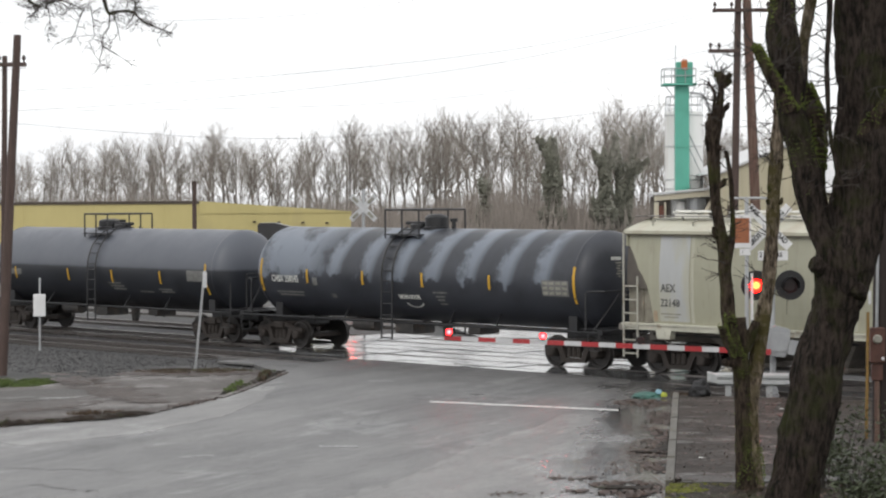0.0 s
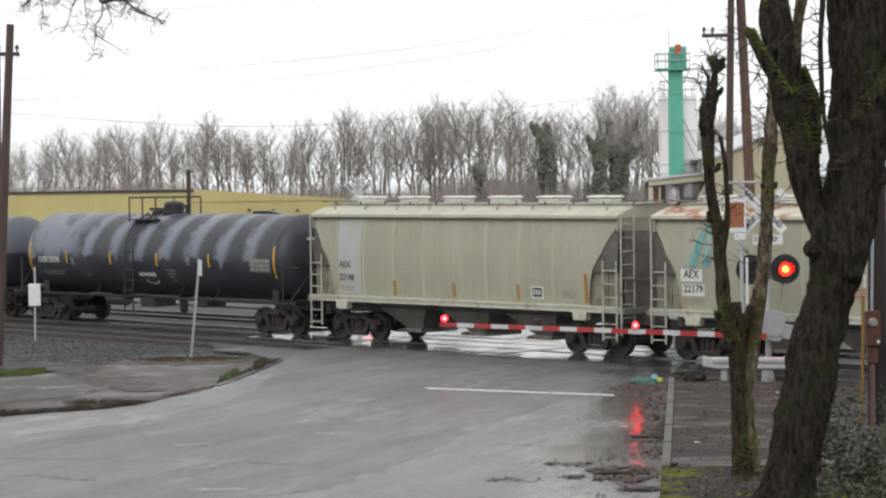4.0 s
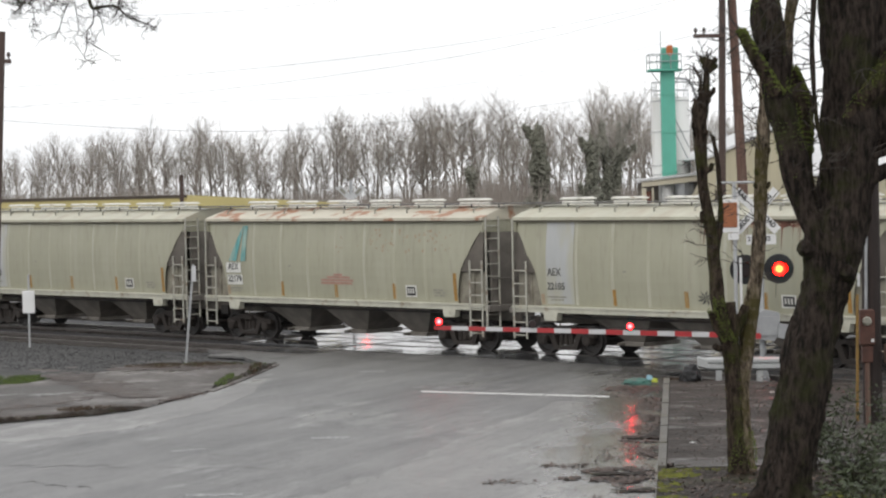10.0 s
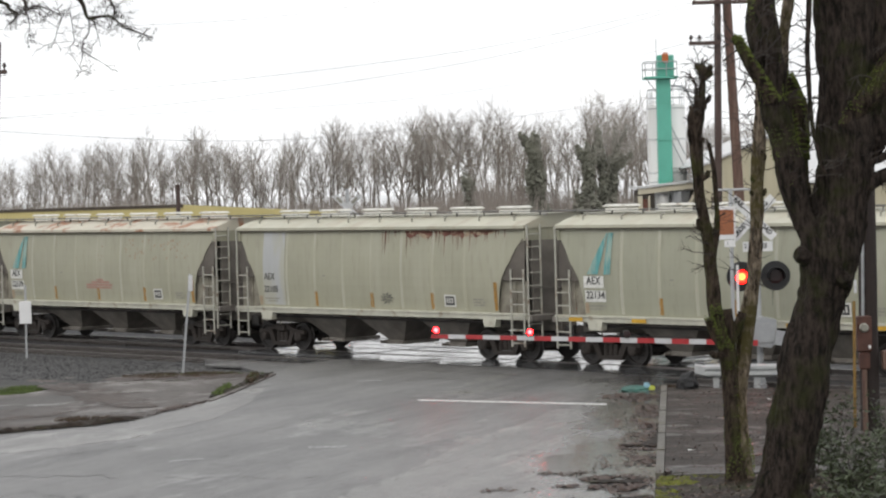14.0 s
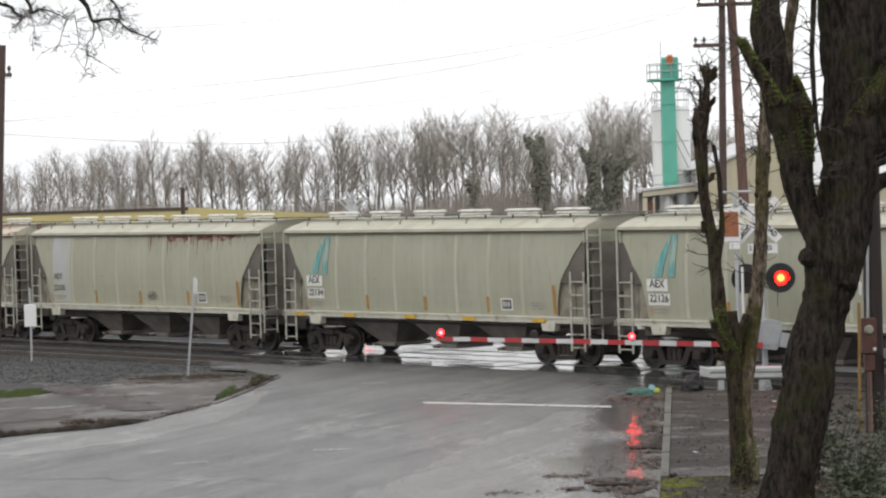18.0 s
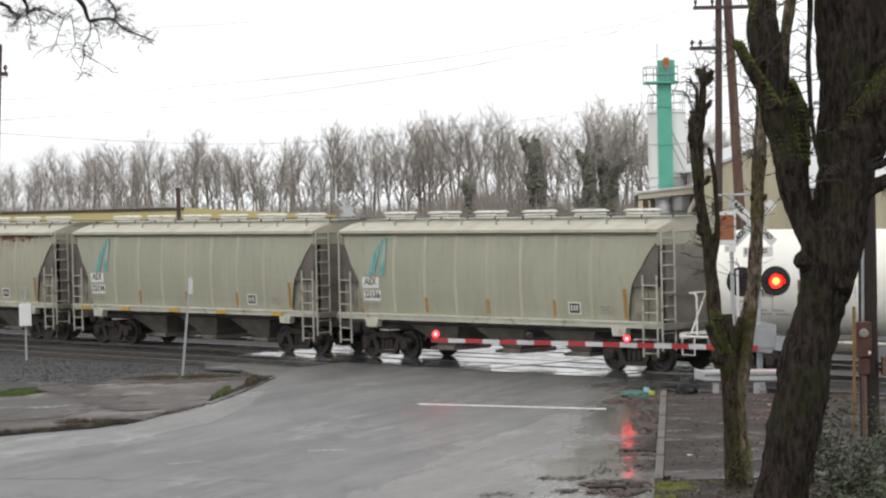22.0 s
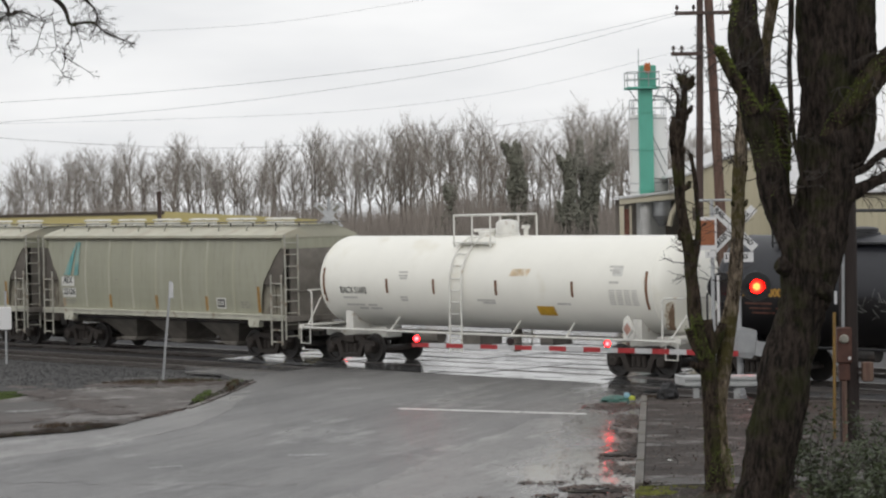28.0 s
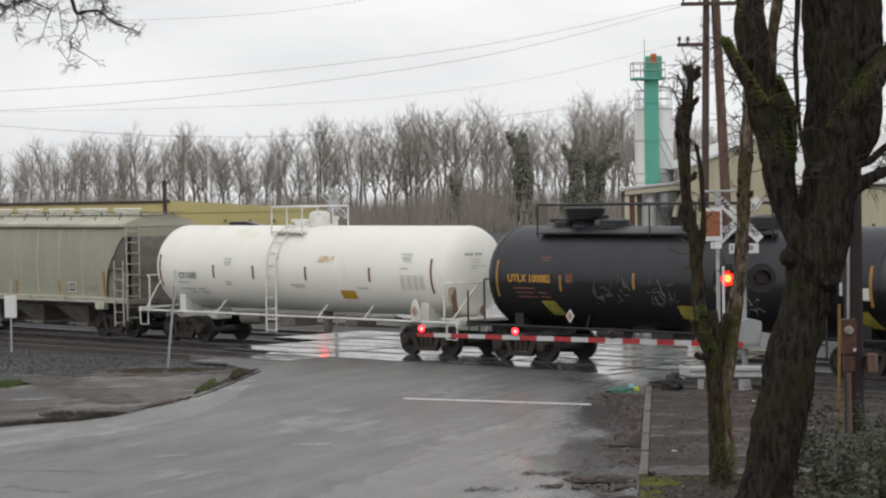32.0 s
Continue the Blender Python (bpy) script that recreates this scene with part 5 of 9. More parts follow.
tank_plate(black_a, "capacity_panel", 1.40, 2.40, 5.62, 6.66, 1.98, 2.42, M["grey_letter"], "faded capacity data panel", d=0.01)
for r_ in range(3):
    for c_ in range(4):
        tank_plate(black_a, "data_block", 1.40, 2.40, 5.66 + c_ * 0.25, 5.85 + c_ * 0.25, 2.02 + r_ * 0.14, 2.10 + r_ * 0.14, M["mid_letter"], d=0.014)
tank_plate(black_b, "capacity_panel", 1.36, 2.31, 5.05, 6.14, 1.98, 2.34, M["grey_letter"], "faded capacity data panel", d=0.01)
tank_plate(black_b, "number_plate_bar", 1.36, 2.31, -6.2, -4.8, 2.0, 2.2, M["grey_letter"])
for x0, z0 in ((0.5, 1.80), (0.6, 1.70), (0.7, 1.60), (2.2, 1.54), (3.3, 1.64), (3.4, 1.56)):
    tank_plate(black_b, "stencil_line", 1.36, 2.31, x0, x0 + 0.75, z0, z0 + 0.05, M["grey_letter"])
tank_text(white_car, "car_number", "RACX 51692", 0.29, -5.80, 2.04, 1.34, 2.44, M["dark_letter"], 0.74, 0.0)
for z, x0, w in ((1.94, -5.75, 0.65), (1.72, -5.7, 0.35), (1.72, -5.4, 0.5), (1.72, -4.75, 0.4), (1.62, -5.2, 0.4), (1.62, -4.7, 0.5), (2.72, -3.2, 0.38), (2.62, -3.2, 0.38), (2.54, -3.15, 0.3), (1.98, -3.2, 0.3),
                 (1.9, -3.2, 0.3), (1.95, 0.0, 0.7), (1.88, 0.2, 0.5), (1.9, 3.1, 0.5), (2.94, 5.05, 0.5), (2.84, 5.1, 0.35), (2.78, 5.2, 0.3), (2.52, 5.1, 0.35)):
    tank_plate(white_car, "stencil_line", 1.34, 2.44, x0, x0 + w, z, z + 0.055, M["pale_letter"])
for r_ in range(7):
    for c_ in range(4):
        tank_plate(white_car, "data_block", 1.34, 2.44, 5.08 + c_ * 0.27, 5.29 + c_ * 0.27, 1.94 + r_ * 0.062, 1.975 + r_ * 0.062, M["pale_letter"])
tank_plate(white_car, "yellow_patch", 1.34, 2.44, 2.27, 2.93, 1.59, 1.85, M["yellow"], "yellow paint patch")
tank_plate(white_car, "rust_streak", 1.34, 2.44, 1.31, 2.02, 2.68, 2.88, M["rust_wash"], "pale rust stain", slant=0.12)


def end_patch(car, name, half, r, zc, rows, material, lab="", proud=0.006):
    """A thin patch on the domed end of a tank; rows: z, y from, y to."""
    mb, grid = Mb(), []
    for (za, a0, a1), (zb, b0, b1) in zip(rows, rows[1:]):
        for k in range(5):
            t = k / 4
            line = []
            for m in range(4):
                y, z = (a0 + (b0 - a0) * t) * (1 - m / 3) + (a1 + (b1 - a1) * t) * m / 3, za + (zb - za) * t
                line.append((half + proud + 0.62 * math.sqrt(max(0.0, 1 - (y * y + (z - zc) ** 2) / r ** 2)), y, z))
            grid.append(line)
    for a, b in zip(grid, grid[1:]):
        for m in range(3):
            mb.quad(a[m], a[m + 1], b[m + 1], b[m])
    part(name, mb, material, car, lab)


M["tan_stain"] = mat("tan_soot_haze", (0.50, 0.40, 0.29), 0.6, var=0.2, scale=4, stain=(0.78, 0.74, 0.64), stain_at=(0.45, 0.62), stain_scale=5)
end_patch(white_car, "soot_haze", 6.6, 1.34, 2.44, ((2.04, -1.02, -0.92), (1.98, -1.10, -0.90), (1.70, -1.05, -0.83), (1.42, -0.86, -0.70), (1.26, -0.70, -0.54)), M["tan_stain"], "tan haze round the soot")
end_patch(white_car, "soot_stain", 6.6, 1.34, 2.44, ((1.99, -0.95, -0.92), (1.85, -0.98, -0.89), (1.70, -0.97, -0.85), (1.42, -0.82, -0.71), (1.26, -0.66, -0.55)), M["soot"], "brown soot stain on the tank end", 0.010)
for c_ in range(9):
    if c_ != 4:
        end_patch(white_car, "stencil", 6.6, 1.34, 2.44, ((3.0, -0.61 + c_ * 0.07, -0.565 + c_ * 0.07), (2.92, -0.62 + c_ * 0.07, -0.575 + c_ * 0.07)), M["mid_letter"])
for z, y0, y1 in ((2.81, -0.45, -0.11), (2.73, -0.40, -0.09), (2.63, -0.47, 0.09), (2.56, -0.45, -0.25)):
    end_patch(white_car, "stencil_line", 6.6, 1.34, 2.44, ((z, y0, y1), (z - 0.025, y0, y1)), M["pale_letter"])
for c_ in range(6):
    end_patch(black_a, "stencil", 6.9, 1.40, 2.40, ((3.08, -0.47 + c_ * 0.062, -0.425 + c_ * 0.062), (2.99, -0.48 + c_ * 0.062, -0.435 + c_ * 0.062)), M["white_letter"])
for c_ in range(6):
    end_patch(black_a, "stencil_line", 6.9, 1.40, 2.40, ((2.93 - c_ * 0.075, -0.35 + 0.05 * (c_ % 2), -0.12 - 0.04 * (c_ % 3)), (2.895 - c_ * 0.075, -0.35 + 0.05 * (c_ % 2), -0.12 - 0.04 * (c_ % 3))), M["mid_letter"])

tank_text(black_c, "car_number", "UTLX 100082", 0.29, -5.96, 2.2, 1.42, 2.36, M["gold_letter"], 0.98, 0.012)
tank_plate(black_c, "reflective_strip", 1.42, 2.36, -4.0, -3.92, 2.02, 2.46, M["amber_dull"])
for z, x0, w in ((2.06, -5.8, 0.85), (1.94, -5.7, 0.7), (1.94, -4.85, 0.35), (1.82, -5.65, 0.75), (1.82, -4.8, 0.4), (2.92, -4.75, 0.36), (2.84, -4.72, 0.3)):
    tank_plate(black_c, "stencil_line", 1.42, 2.36, x0, x0 + w, z, z + 0.04, M["rust"])
tank_plate(black_c, "stencil_square", 1.42, 2.36, -3.76, -3.48, 2.26, 2.5, M["rust"])
tank_plate(black_c, "yellow_patch", 1.42, 2.36, -4.58, -4.06, 1.34, 1.74, M["dull_yellow"], "slanted yellow patch", slant=-0.24)
tank_plate(black_c, "yellow_patch", 1.42, 2.36, 0.12, 0.72, 1.35, 1.72, M["dull_yellow"], "yellow patch")
tank_plate(black_c, "yellow_patch", 1.42, 2.36, 6.0, 6.5, 1.28, 1.72, M["dull_yellow"], "slanted yellow patch", slant=-0.3)
tank_plate(black_c, "data_panel", 1.42, 2.36, 5.6, 6.35, 2.0, 2.3, M["white_letter"])
scrawl = random.Random(11)
for cx, cz, n_, w in ((-2.2, 1.98, 30, 1.3), (-0.3, 1.98, 26, 0.9), (2.4, 1.95, 34, 0.9)):
    mb = Mb()
    for _ in range(n_):
        x, z = cx + scrawl.uniform(-0.5, 0.5) * w, cz + scrawl.uniform(-0.28, 0.28)
        a, l = scrawl.uniform(0, 6.3), scrawl.uniform(0.1, 0.3)
        x2, z2 = x + l * math.cos(a), z + l * math.sin(a)
        mb.poly([(px, on_tank(1.42, 2.36, pz, 0.008), pz) for px, pz in ((x, z), (x2, z2), (x2 + 0.018, z2 + 0.018), (x + 0.018, z + 0.018))])
    part("scrawl", mb, M["mid_letter" if cx > 2 else "grey_letter"], black_c, "faded grey paint scrawl")


def placard(car, x, z, y, w=0.19):
    """A white diamond plate with a dark device in a holder."""
    mb = Mb().prism([(x - w, z), (x, z - w * 1.26), (x + w, z), (x, z + w * 1.26)], y - 0.02, y)
    pl = part("placard", mb, M["white_letter"], car, "white diamond placard")
    part("placard_device", Mb().prism([(x - w * 0.7, z), (x, z - w * 0.9), (x + w * 0.7, z), (x, z + w * 0.9)], y - 0.026, y - 0.022), M["red_mark"], pl)


placard(white_car, 5.89, 1.32, -1.5)
part("placard_bracket", Mb().prism([(5.70, 1.02), (6.05, 1.06), (6.10, 1.25), (5.95, 1.60), (5.84, 1.68), (5.72, 1.58)], -1.48, -1.43), M["white_fit"], white_car)
placard(black_c, -3.56, 1.35, -1.45, 0.15)
end_pl = part("placard", Mb().prism([(-0.58, 1.34), (-0.41, 1.12), (-0.24, 1.34), (-0.41, 1.56)], 7.54, 7.56, "yz"), M["white_letter"], white_car, "white diamond placard")
part("placard_device", Mb().prism([(-0.53, 1.34), (-0.41, 1.18), (-0.29, 1.34), (-0.41, 1.5)], 7.563, 7.568, "yz"), M["red_mark"], end_pl)
part("paper_label", Mb().poly([(px, on_tank(1.34, 2.44, pz, 0.009), pz) for px, pz in ((5.21, 2.72), (5.56, 2.72), (5.56, 2.98), (5.21, 2.98))]), M["white_letter"], white_car, "white paper label")
stain = random.Random(5)
spots(HOPPERS[1], stain, 60, 1.5, 5.0, 2.85, 3.5, 0.04, M["rust_pale"])
spots(HOPPERS[1], stain, 14, -1.5, 2.5, 2.6, 3.3, 0.03, M["rust_pale"])
for z, x0, w in ((2.02, -0.45, 1.05), (1.93, -0.75, 1.5), (1.84, -0.75, 1.45), (2.1, -0.15, 0.4)):
    mb = Mb().quad(*[(px, -hopper_bulge(pz) - 0.011, pz) for px, pz in ((x0, z), (x0 + w, z), (x0 + w, z + 0.06), (x0, z + 0.06))])
    part("stencil_line", mb, M["red_mark"], HOPPERS[1], "faded red stencil")
for i in range(26):
    x, l, w = stain.uniform(1.2, 5.0), stain.uniform(0.08, 0.26), stain.uniform(0.3, 0.9)
    mb = Mb().poly([(px, -hopper_bulge(pz) - 0.008, pz) for px, pz in ((x, 3.73), (x + w, 3.73), (x + w * 0.8, 3.73 - l * 0.7), (x + w * 0.45, 3.73 - l), (x + w * 0.1, 3.73 - l * 0.5))])
    part("rust_smear", mb, M["rust_pale" if i % 3 == 0 else "rust"], HOPPERS[2])
for i in range(56):
    x, l, w = stain.uniform(0.4, 5.6), 0.06 + 0.9 * stain.random() ** 2.5, stain.uniform(0.02, 0.07)
    mb = Mb().poly([(px, -hopper_bulge(pz) - 0.009, pz) for px, pz in ((x, 3.72), (x + w, 3.72), (x + w * 0.7, 3.72 - l * 0.6), (x + w * 0.4, 3.72 - l))])
    part("rust_run", mb, M["rust"], HOPPERS[2])
mb = Mb()
for i in range(9):
    a = 2 * math.pi * i / 9
    mb.poly([(px, -hopper_bulge(pz) - 0.01, pz) for px, pz in ((0.6, 1.72), (0.6 + 0.34 * math.cos(a), 1.72 + 0.2 * math.sin(a)), (0.6 + 0.2 * math.cos(a + 0.3), 1.72 + 0.13 * math.sin(a + 0.3)))])
part("scrawl", mb, M["dark_letter"], HOPPERS[2], "black paint scrawl")
for x in (-5.9, -3.6, -0.9, 1.6, 4.4):
    part("sill_mark", Mb().box(x, x + 0.5, -1.612, -1.602, 1.22, 1.32), M["yellow"], HOPPERS[3], "yellow sill mark")

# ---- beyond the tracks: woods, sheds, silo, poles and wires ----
# aerial haze over the distance is put into these pale base colours
M["bark_far"] = mat("hazed_grey_brown_bark", (0.285, 0.25, 0.215), 0.9, var=0.2, scale=0.2)
M["twig_far"] = mat("hazed_brown_grey_twigs", (0.56, 0.52, 0.475), 0.9, var=0.2, scale=0.15)
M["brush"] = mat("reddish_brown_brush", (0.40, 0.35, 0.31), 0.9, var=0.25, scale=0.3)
M["ivy"] = mat("hazed_ivy", (0.27, 0.27, 0.215), 0.9, var=0.25, scale=0.4)


def bare_tree(seed, height, spread, first, lean=0.0):
    """Limb mesh and twig mesh of a leafless tree standing on z = 0; first: where its limbs begin."""
    rnd = random.Random(seed)
    wood, fine = Mb(), Mb()

    def twig(p, d, ln, w):
        side = Vector((rnd.uniform(-1, 1), rnd.uniform(-0.4, 0.4), rnd.uniform(-0.5, 0.5))).normalized()
        k = len(fine.v)
        fine.v += [tuple(p - side * w), tuple(p + side * w), tuple(p + d * ln)]
        fine.f.append((k, k + 1, k + 2))

    def grow(p, d, ln, r, level):
        pts, n = [p], (6, 4, 3)[level]
        q, dd = p, d
        for i in range(n):
            dd = (dd + Vector((rnd.gauss(0, (0.05, 0.11, 0.16)[level]), rnd.gauss(0, (0.05, 0.11, 0.16)[level]), (0.04, 0.045, 0.03)[level]))).normalized()
            q = q + dd * ln / n
            pts.append(q)
        wood.tube(pts, [max(0.010, r * (1 - 0.78 * i / n)) for i in range(n + 1)], 5 if level == 0 else 3, False)

        def along_it(a):
            i = min(n - 1, int(a * n))
            return pts[i].lerp(pts[i + 1], a * n - i)

        if level == 2:
            for _ in range(6):
                t = (dd * 0.7 + Vector((rnd.gauss(0, 0.6), rnd.gauss(0, 0.6), rnd.uniform(-0.1, 0.9)))).normalized()
                twig(along_it(rnd.uniform(0.1, 1.0)), t, rnd.uniform(0.35, 1.0), 0.012)
            return
        for k in range((15, 8)[level]):
            a = first + (1 - first) * (k + rnd.random()) / 15 if level == 0 else rnd.uniform(0.15, 1.0)
            az, out = rnd.uniform(0, 6.283), spread * rnd.uniform(0.6, 1.3)
            t = (dd * 0.8 + Vector((math.cos(az) * out, math.sin(az) * out, rnd.uniform(-0.05, 0.45)))).normalized()
            ll = ln * rnd.uniform(0.32, 0.52) * (1.15 - 0.65 * a) if level == 0 else ln * rnd.uniform(0.35, 0.6)
            grow(along_it(min(1.0, a)), t, ll, r * (0.5 * (1.1 - 0.6 * a)), level + 1)

    grow(Vector((0, 0, -0.2)), Vector((lean, 0, 1)).normalized(), height * 0.93, height * 0.0125, 0)
    return wood, fine


VARIANTS = [bare_tree(20 + k, 13.0, (0.75, 0.95, 0.6, 1.0, 0.7, 0.6, 0.85, 0.75)[k], (0.34, 0.45, 0.28, 0.5, 0.2, 0.3, 0.4, 0.52)[k], (0.0, 0.05, -0.05, 0.08, -0.03, 0.0, 0.06, -0.08)[k]) for k in range(8)]
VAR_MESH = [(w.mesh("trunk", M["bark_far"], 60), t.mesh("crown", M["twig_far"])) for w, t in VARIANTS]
SKYLINE = ((-90, 9.5), (-53, 9.4), (-48, 10.1), (-45.7, 10.9), (-43.5, 9.8), (-39.7, 12.1), (-37.5, 10.5), (-31.5, 13.0), (-28.7, 12.6), (-25.5, 11.0), (-20, 10.5), (-18, 13.1), (-15, 11.5), (-11.3, 12.6), (-8.8, 11.6), (-5.3, 13.7), (-1, 14.1), (5.4, 13.9), (10.2, 14.2), (13.6, 13.2), (18.3, 12.7), (24.5, 15.6), (27.4, 13.7), (38, 12.0), (90, 10.5))


def skyline(x):
    for (a, p), (b, q) in zip(SKYLINE, SKYLINE[1:]):
        if x <= b:
            return p + (q - p) * (x - a) / (b - a)
    return SKYLINE[-1][1]


wrnd = random.Random(77)
vcount = [0, 0]
packs = []
for w, t in VARIANTS:
    packs.append(((np.array(w.v), w.f), (np.array(t.v), t.f)))
acc = [([], []), ([], [])]
x = -86.0
k = 0
while x < 84:
    y = wrnd.uniform(266, 336)
    xx = x * y / 300 + wrnd.uniform(-0.6, 0.6)
    h = skyline(x) * y / 300 * wrnd.choice((0.98, 0.92, 0.88, 0.8, 0.7, 1.02)) * wrnd.uniform(0.95, 1.05)
    var, turn, s = wrnd.randrange(8), wrnd.uniform(0, 6.28), 0.0
    s = h / 13.6
    if k % 10 == 0 and abs(x) < 62:
        tr = thing("bare_tree", pose(xx, y, -0.1, 0, 0, math.degrees(turn)) @ Matrix.Diagonal((s, s, s, 1)), "leafless grey-brown tree at the edge of the woods", "tree", "bare trees of the woods")
        part("trunk", VAR_MESH[var][0], None, tr)
        part("crown", VAR_MESH[var][1], None, tr)
    else:
        c, n_ = math.cos(turn), math.sin(turn)
        rot = np.array(((c, n_, 0), (-n_, c, 0), (0, 0, 1))) * s
        for m in (0, 1):
            vs, fs = packs[var][m]
            acc[m][0].append(vs @ rot + np.array((xx, y, -0.1)))
            acc[m][1].extend(tuple(i + vcount[m] for i in f) for f in fs)
            vcount[m] += len(vs)
    x += wrnd.uniform(0.28, 0.70)
    k += 1
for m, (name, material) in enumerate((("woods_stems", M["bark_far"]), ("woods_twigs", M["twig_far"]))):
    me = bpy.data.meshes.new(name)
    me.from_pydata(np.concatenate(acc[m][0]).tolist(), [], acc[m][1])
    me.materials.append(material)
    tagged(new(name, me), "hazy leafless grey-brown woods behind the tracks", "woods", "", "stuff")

# assumed river, added to mirror the sky and brighten gaps between trunks
M["river"] = mat("still_grey_river", (0.10, 0.11, 0.11), 0.08, var=0.05, scale=0.02, spec=0.6)
solid("water", Mb().quad((-1500, 338, -0.09), (1500, 338, -0.09), (1500, 1800, -0.09), (-1500, 1800, -0.09)), M["river"], "added river sheet beyond the woods that mirrors the bright sky", kind="structure")

# brush at the foot of the woods
mb = Mb()
for _ in range(46000):
    x, y = wrnd.uniform(-88, 88), wrnd.uniform(255, 325)
    h = wrnd.uniform(0.8, 5.2) * (0.6 + 0.7 * (0.5 + 0.5 * math.sin(x * 0.21) * math.sin(x * 0.083 + 1)))
    a, l = wrnd.gauss(0, 0.9), wrnd.uniform(0.02, 0.06)
    i = len(mb.v)
    mb.v += [(x - l, y, -0.2), (x + l, y + 0.03, -0.2), (x + a, y, h)]
    mb.f.append((i, i + 1, i + 2))
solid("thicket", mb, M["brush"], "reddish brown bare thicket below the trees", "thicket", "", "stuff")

# trees wrapped in ivy: trunk, a few limbs, ragged ivy climbing both, bare crown
for tx, ty, th, wd, lean, dense in ((12.0, 262, 10.2, 2.1, 0.0, 2600), (17.4, 258, 9.0, 1.7, 0.0, 1900), (19.5, 260, 10.4, 1.0, -0.07, 1500), (20.0, 261, 10.2, 0.8, 0.07, 1300), (4.6, 263, 6.0, 1.9, 0.0, 260)):
    tr = thing("ivy_covered_tree", pose(tx, ty, 0), "tall tree wrapped in dark green ivy", "tree", "ivy-wrapped trees")
    stem = [Vector((lean * z + 0.25 * noise.noise((tx, z * 0.3, 0)), 0, z)) for z in (-0.2, th * 0.2, th * 0.4, th * 0.6, th * 0.8, th)]
    part("trunk", Mb().tube(stem, [0.3, 0.26, 0.22, 0.17, 0.12, 0.06], 7), M["bark_far"], tr)
    lines = [(stem, wd)]
    for _ in range(5):
        p = stem[wrnd.randint(1, 4)]
        d = Vector((wrnd.choice((-1, 1)) * wrnd.uniform(0.4, 1.0), wrnd.gauss(0, 0.3), wrnd.uniform(0.7, 1.6))).normalized() * th * wrnd.uniform(0.16, 0.32)
        arm = [p, p + d * 0.5 + Vector((0, 0, -0.1)), p + d]
        part("limb", Mb().tube(arm, [0.12, 0.08, 0.04], 5), M["bark_far"], tr)
        lines.append((arm, wd * 0.4))
    mb = Mb()
    for _ in range(int(dense * 3.4)):
        pts, w_ = lines[0] if wrnd.random() < 0.72 else wrnd.choice(lines[1:])
        t = wrnd.random() ** 1.25 * (len(pts) - 1)
        i = min(len(pts) - 2, int(t))
        c = pts[i].lerp(pts[i + 1], t - i)
        rr = w_ * max(0.3, 0.62 + 0.6 * noise.noise((tx + c.x * 0.4, c.z * 0.75, w_))) * (1.2 - 0.85 * t / (len(pts) - 1)) * wrnd.random() ** 0.5
        a = wrnd.uniform(0, 6.283)
        c = c + Vector((rr * math.cos(a), rr * math.sin(a), wrnd.gauss(0, 0.25)))
        d1 = Vector((wrnd.gauss(0, 1), wrnd.gauss(0, 1), wrnd.gauss(0, 1))).normalized() * wrnd.uniform(0.12, 0.24)
        d2 = d1.orthogonal().normalized() * wrnd.uniform(0.1, 0.22)
        mb.quad(tuple(c - d1), tuple(c + d2), tuple(c + d1), tuple(c - d2))
    tagged(part("ivy", mb, M["ivy"], tr), kind="stuff")
    part("crown", VAR_MESH[3][1], None, tr, m=Matrix.Diagonal((0.8, 0.8, th / 11.0, 1)))

# long low yellow shed
M["shed_yellow"] = mat("pale_yellow_metal_wall", (0.56, 0.48, 0.21), 0.6, var=0.06, scale=0.5, stain=(0.42, 0.36, 0.18), stain_at=(0.58, 0.75), stain_scale=0.3, stretch=(1, 1, 0.4))
M["shed_trim"] = mat("dark_brown_trim", (0.09, 0.07, 0.05), 0.6, var=0.15)
M["shed_roof"] = mat("grey_flat_roof", (0.2, 0.2, 0.2), 0.7, var=0.1)
shed = thing("yellow_shed", Matrix(), "long low yellow warehouse with a dark roof edge", "building")
c0, c1, c2 = (-15.3, 150.0), (-75.0, 139.0), (-5.9, 153.0)


def wall_between(a, b, za, zb, thick, name, material, parent, z0=-0.2, lab=""):
    d = Vector((b[0] - a[0], b[1] - a[1], 0)).normalized()
    p = Vector((-d.y, d.x, 0)) * thick
    mb = Mb()
    base = [(a[0], a[1]), (b[0], b[1]), (b[0] + p.x, b[1] + p.y), (a[0] + p.x, a[1] + p.y)]
    tops = [za, zb, zb, za]
    i = len(mb.v)
    mb.v += [(x, y, z0) for x, y in base] + [(x, y, z) for (x, y), z in zip(base, tops)]
    mb.f += [tuple(i + j for j in f) for f in ((3, 2, 1, 0), (4, 5, 6, 7), (0, 1, 5, 4), (1, 2, 6, 5), (2, 3, 7, 6), (3, 0, 4, 7))]
    return part(name, mb, material, parent, lab)


wall_between(c1, c0, 4.16, 4.22, 0.25, "wall", M["shed_yellow"], shed)
wall_between(c0, c2, 4.22, 3.52, 0.25, "wall", M["shed_yellow"], shed)
wall_between((c1[0], c1[1] - 0.06), (c0[0] + 0.02, c0[1] - 0.06), 4.25, 4.31, 0.4, "roof_edge", M["shed_trim"], shed, 4.12)
wall_between((c0[0] - 0.02, c0[1] - 0.06), (c2[0] + 0.05, c2[1] - 0.06), 4.30, 3.58, 0.4, "roof_edge", M["shed_yellow"], shed, 3.5)
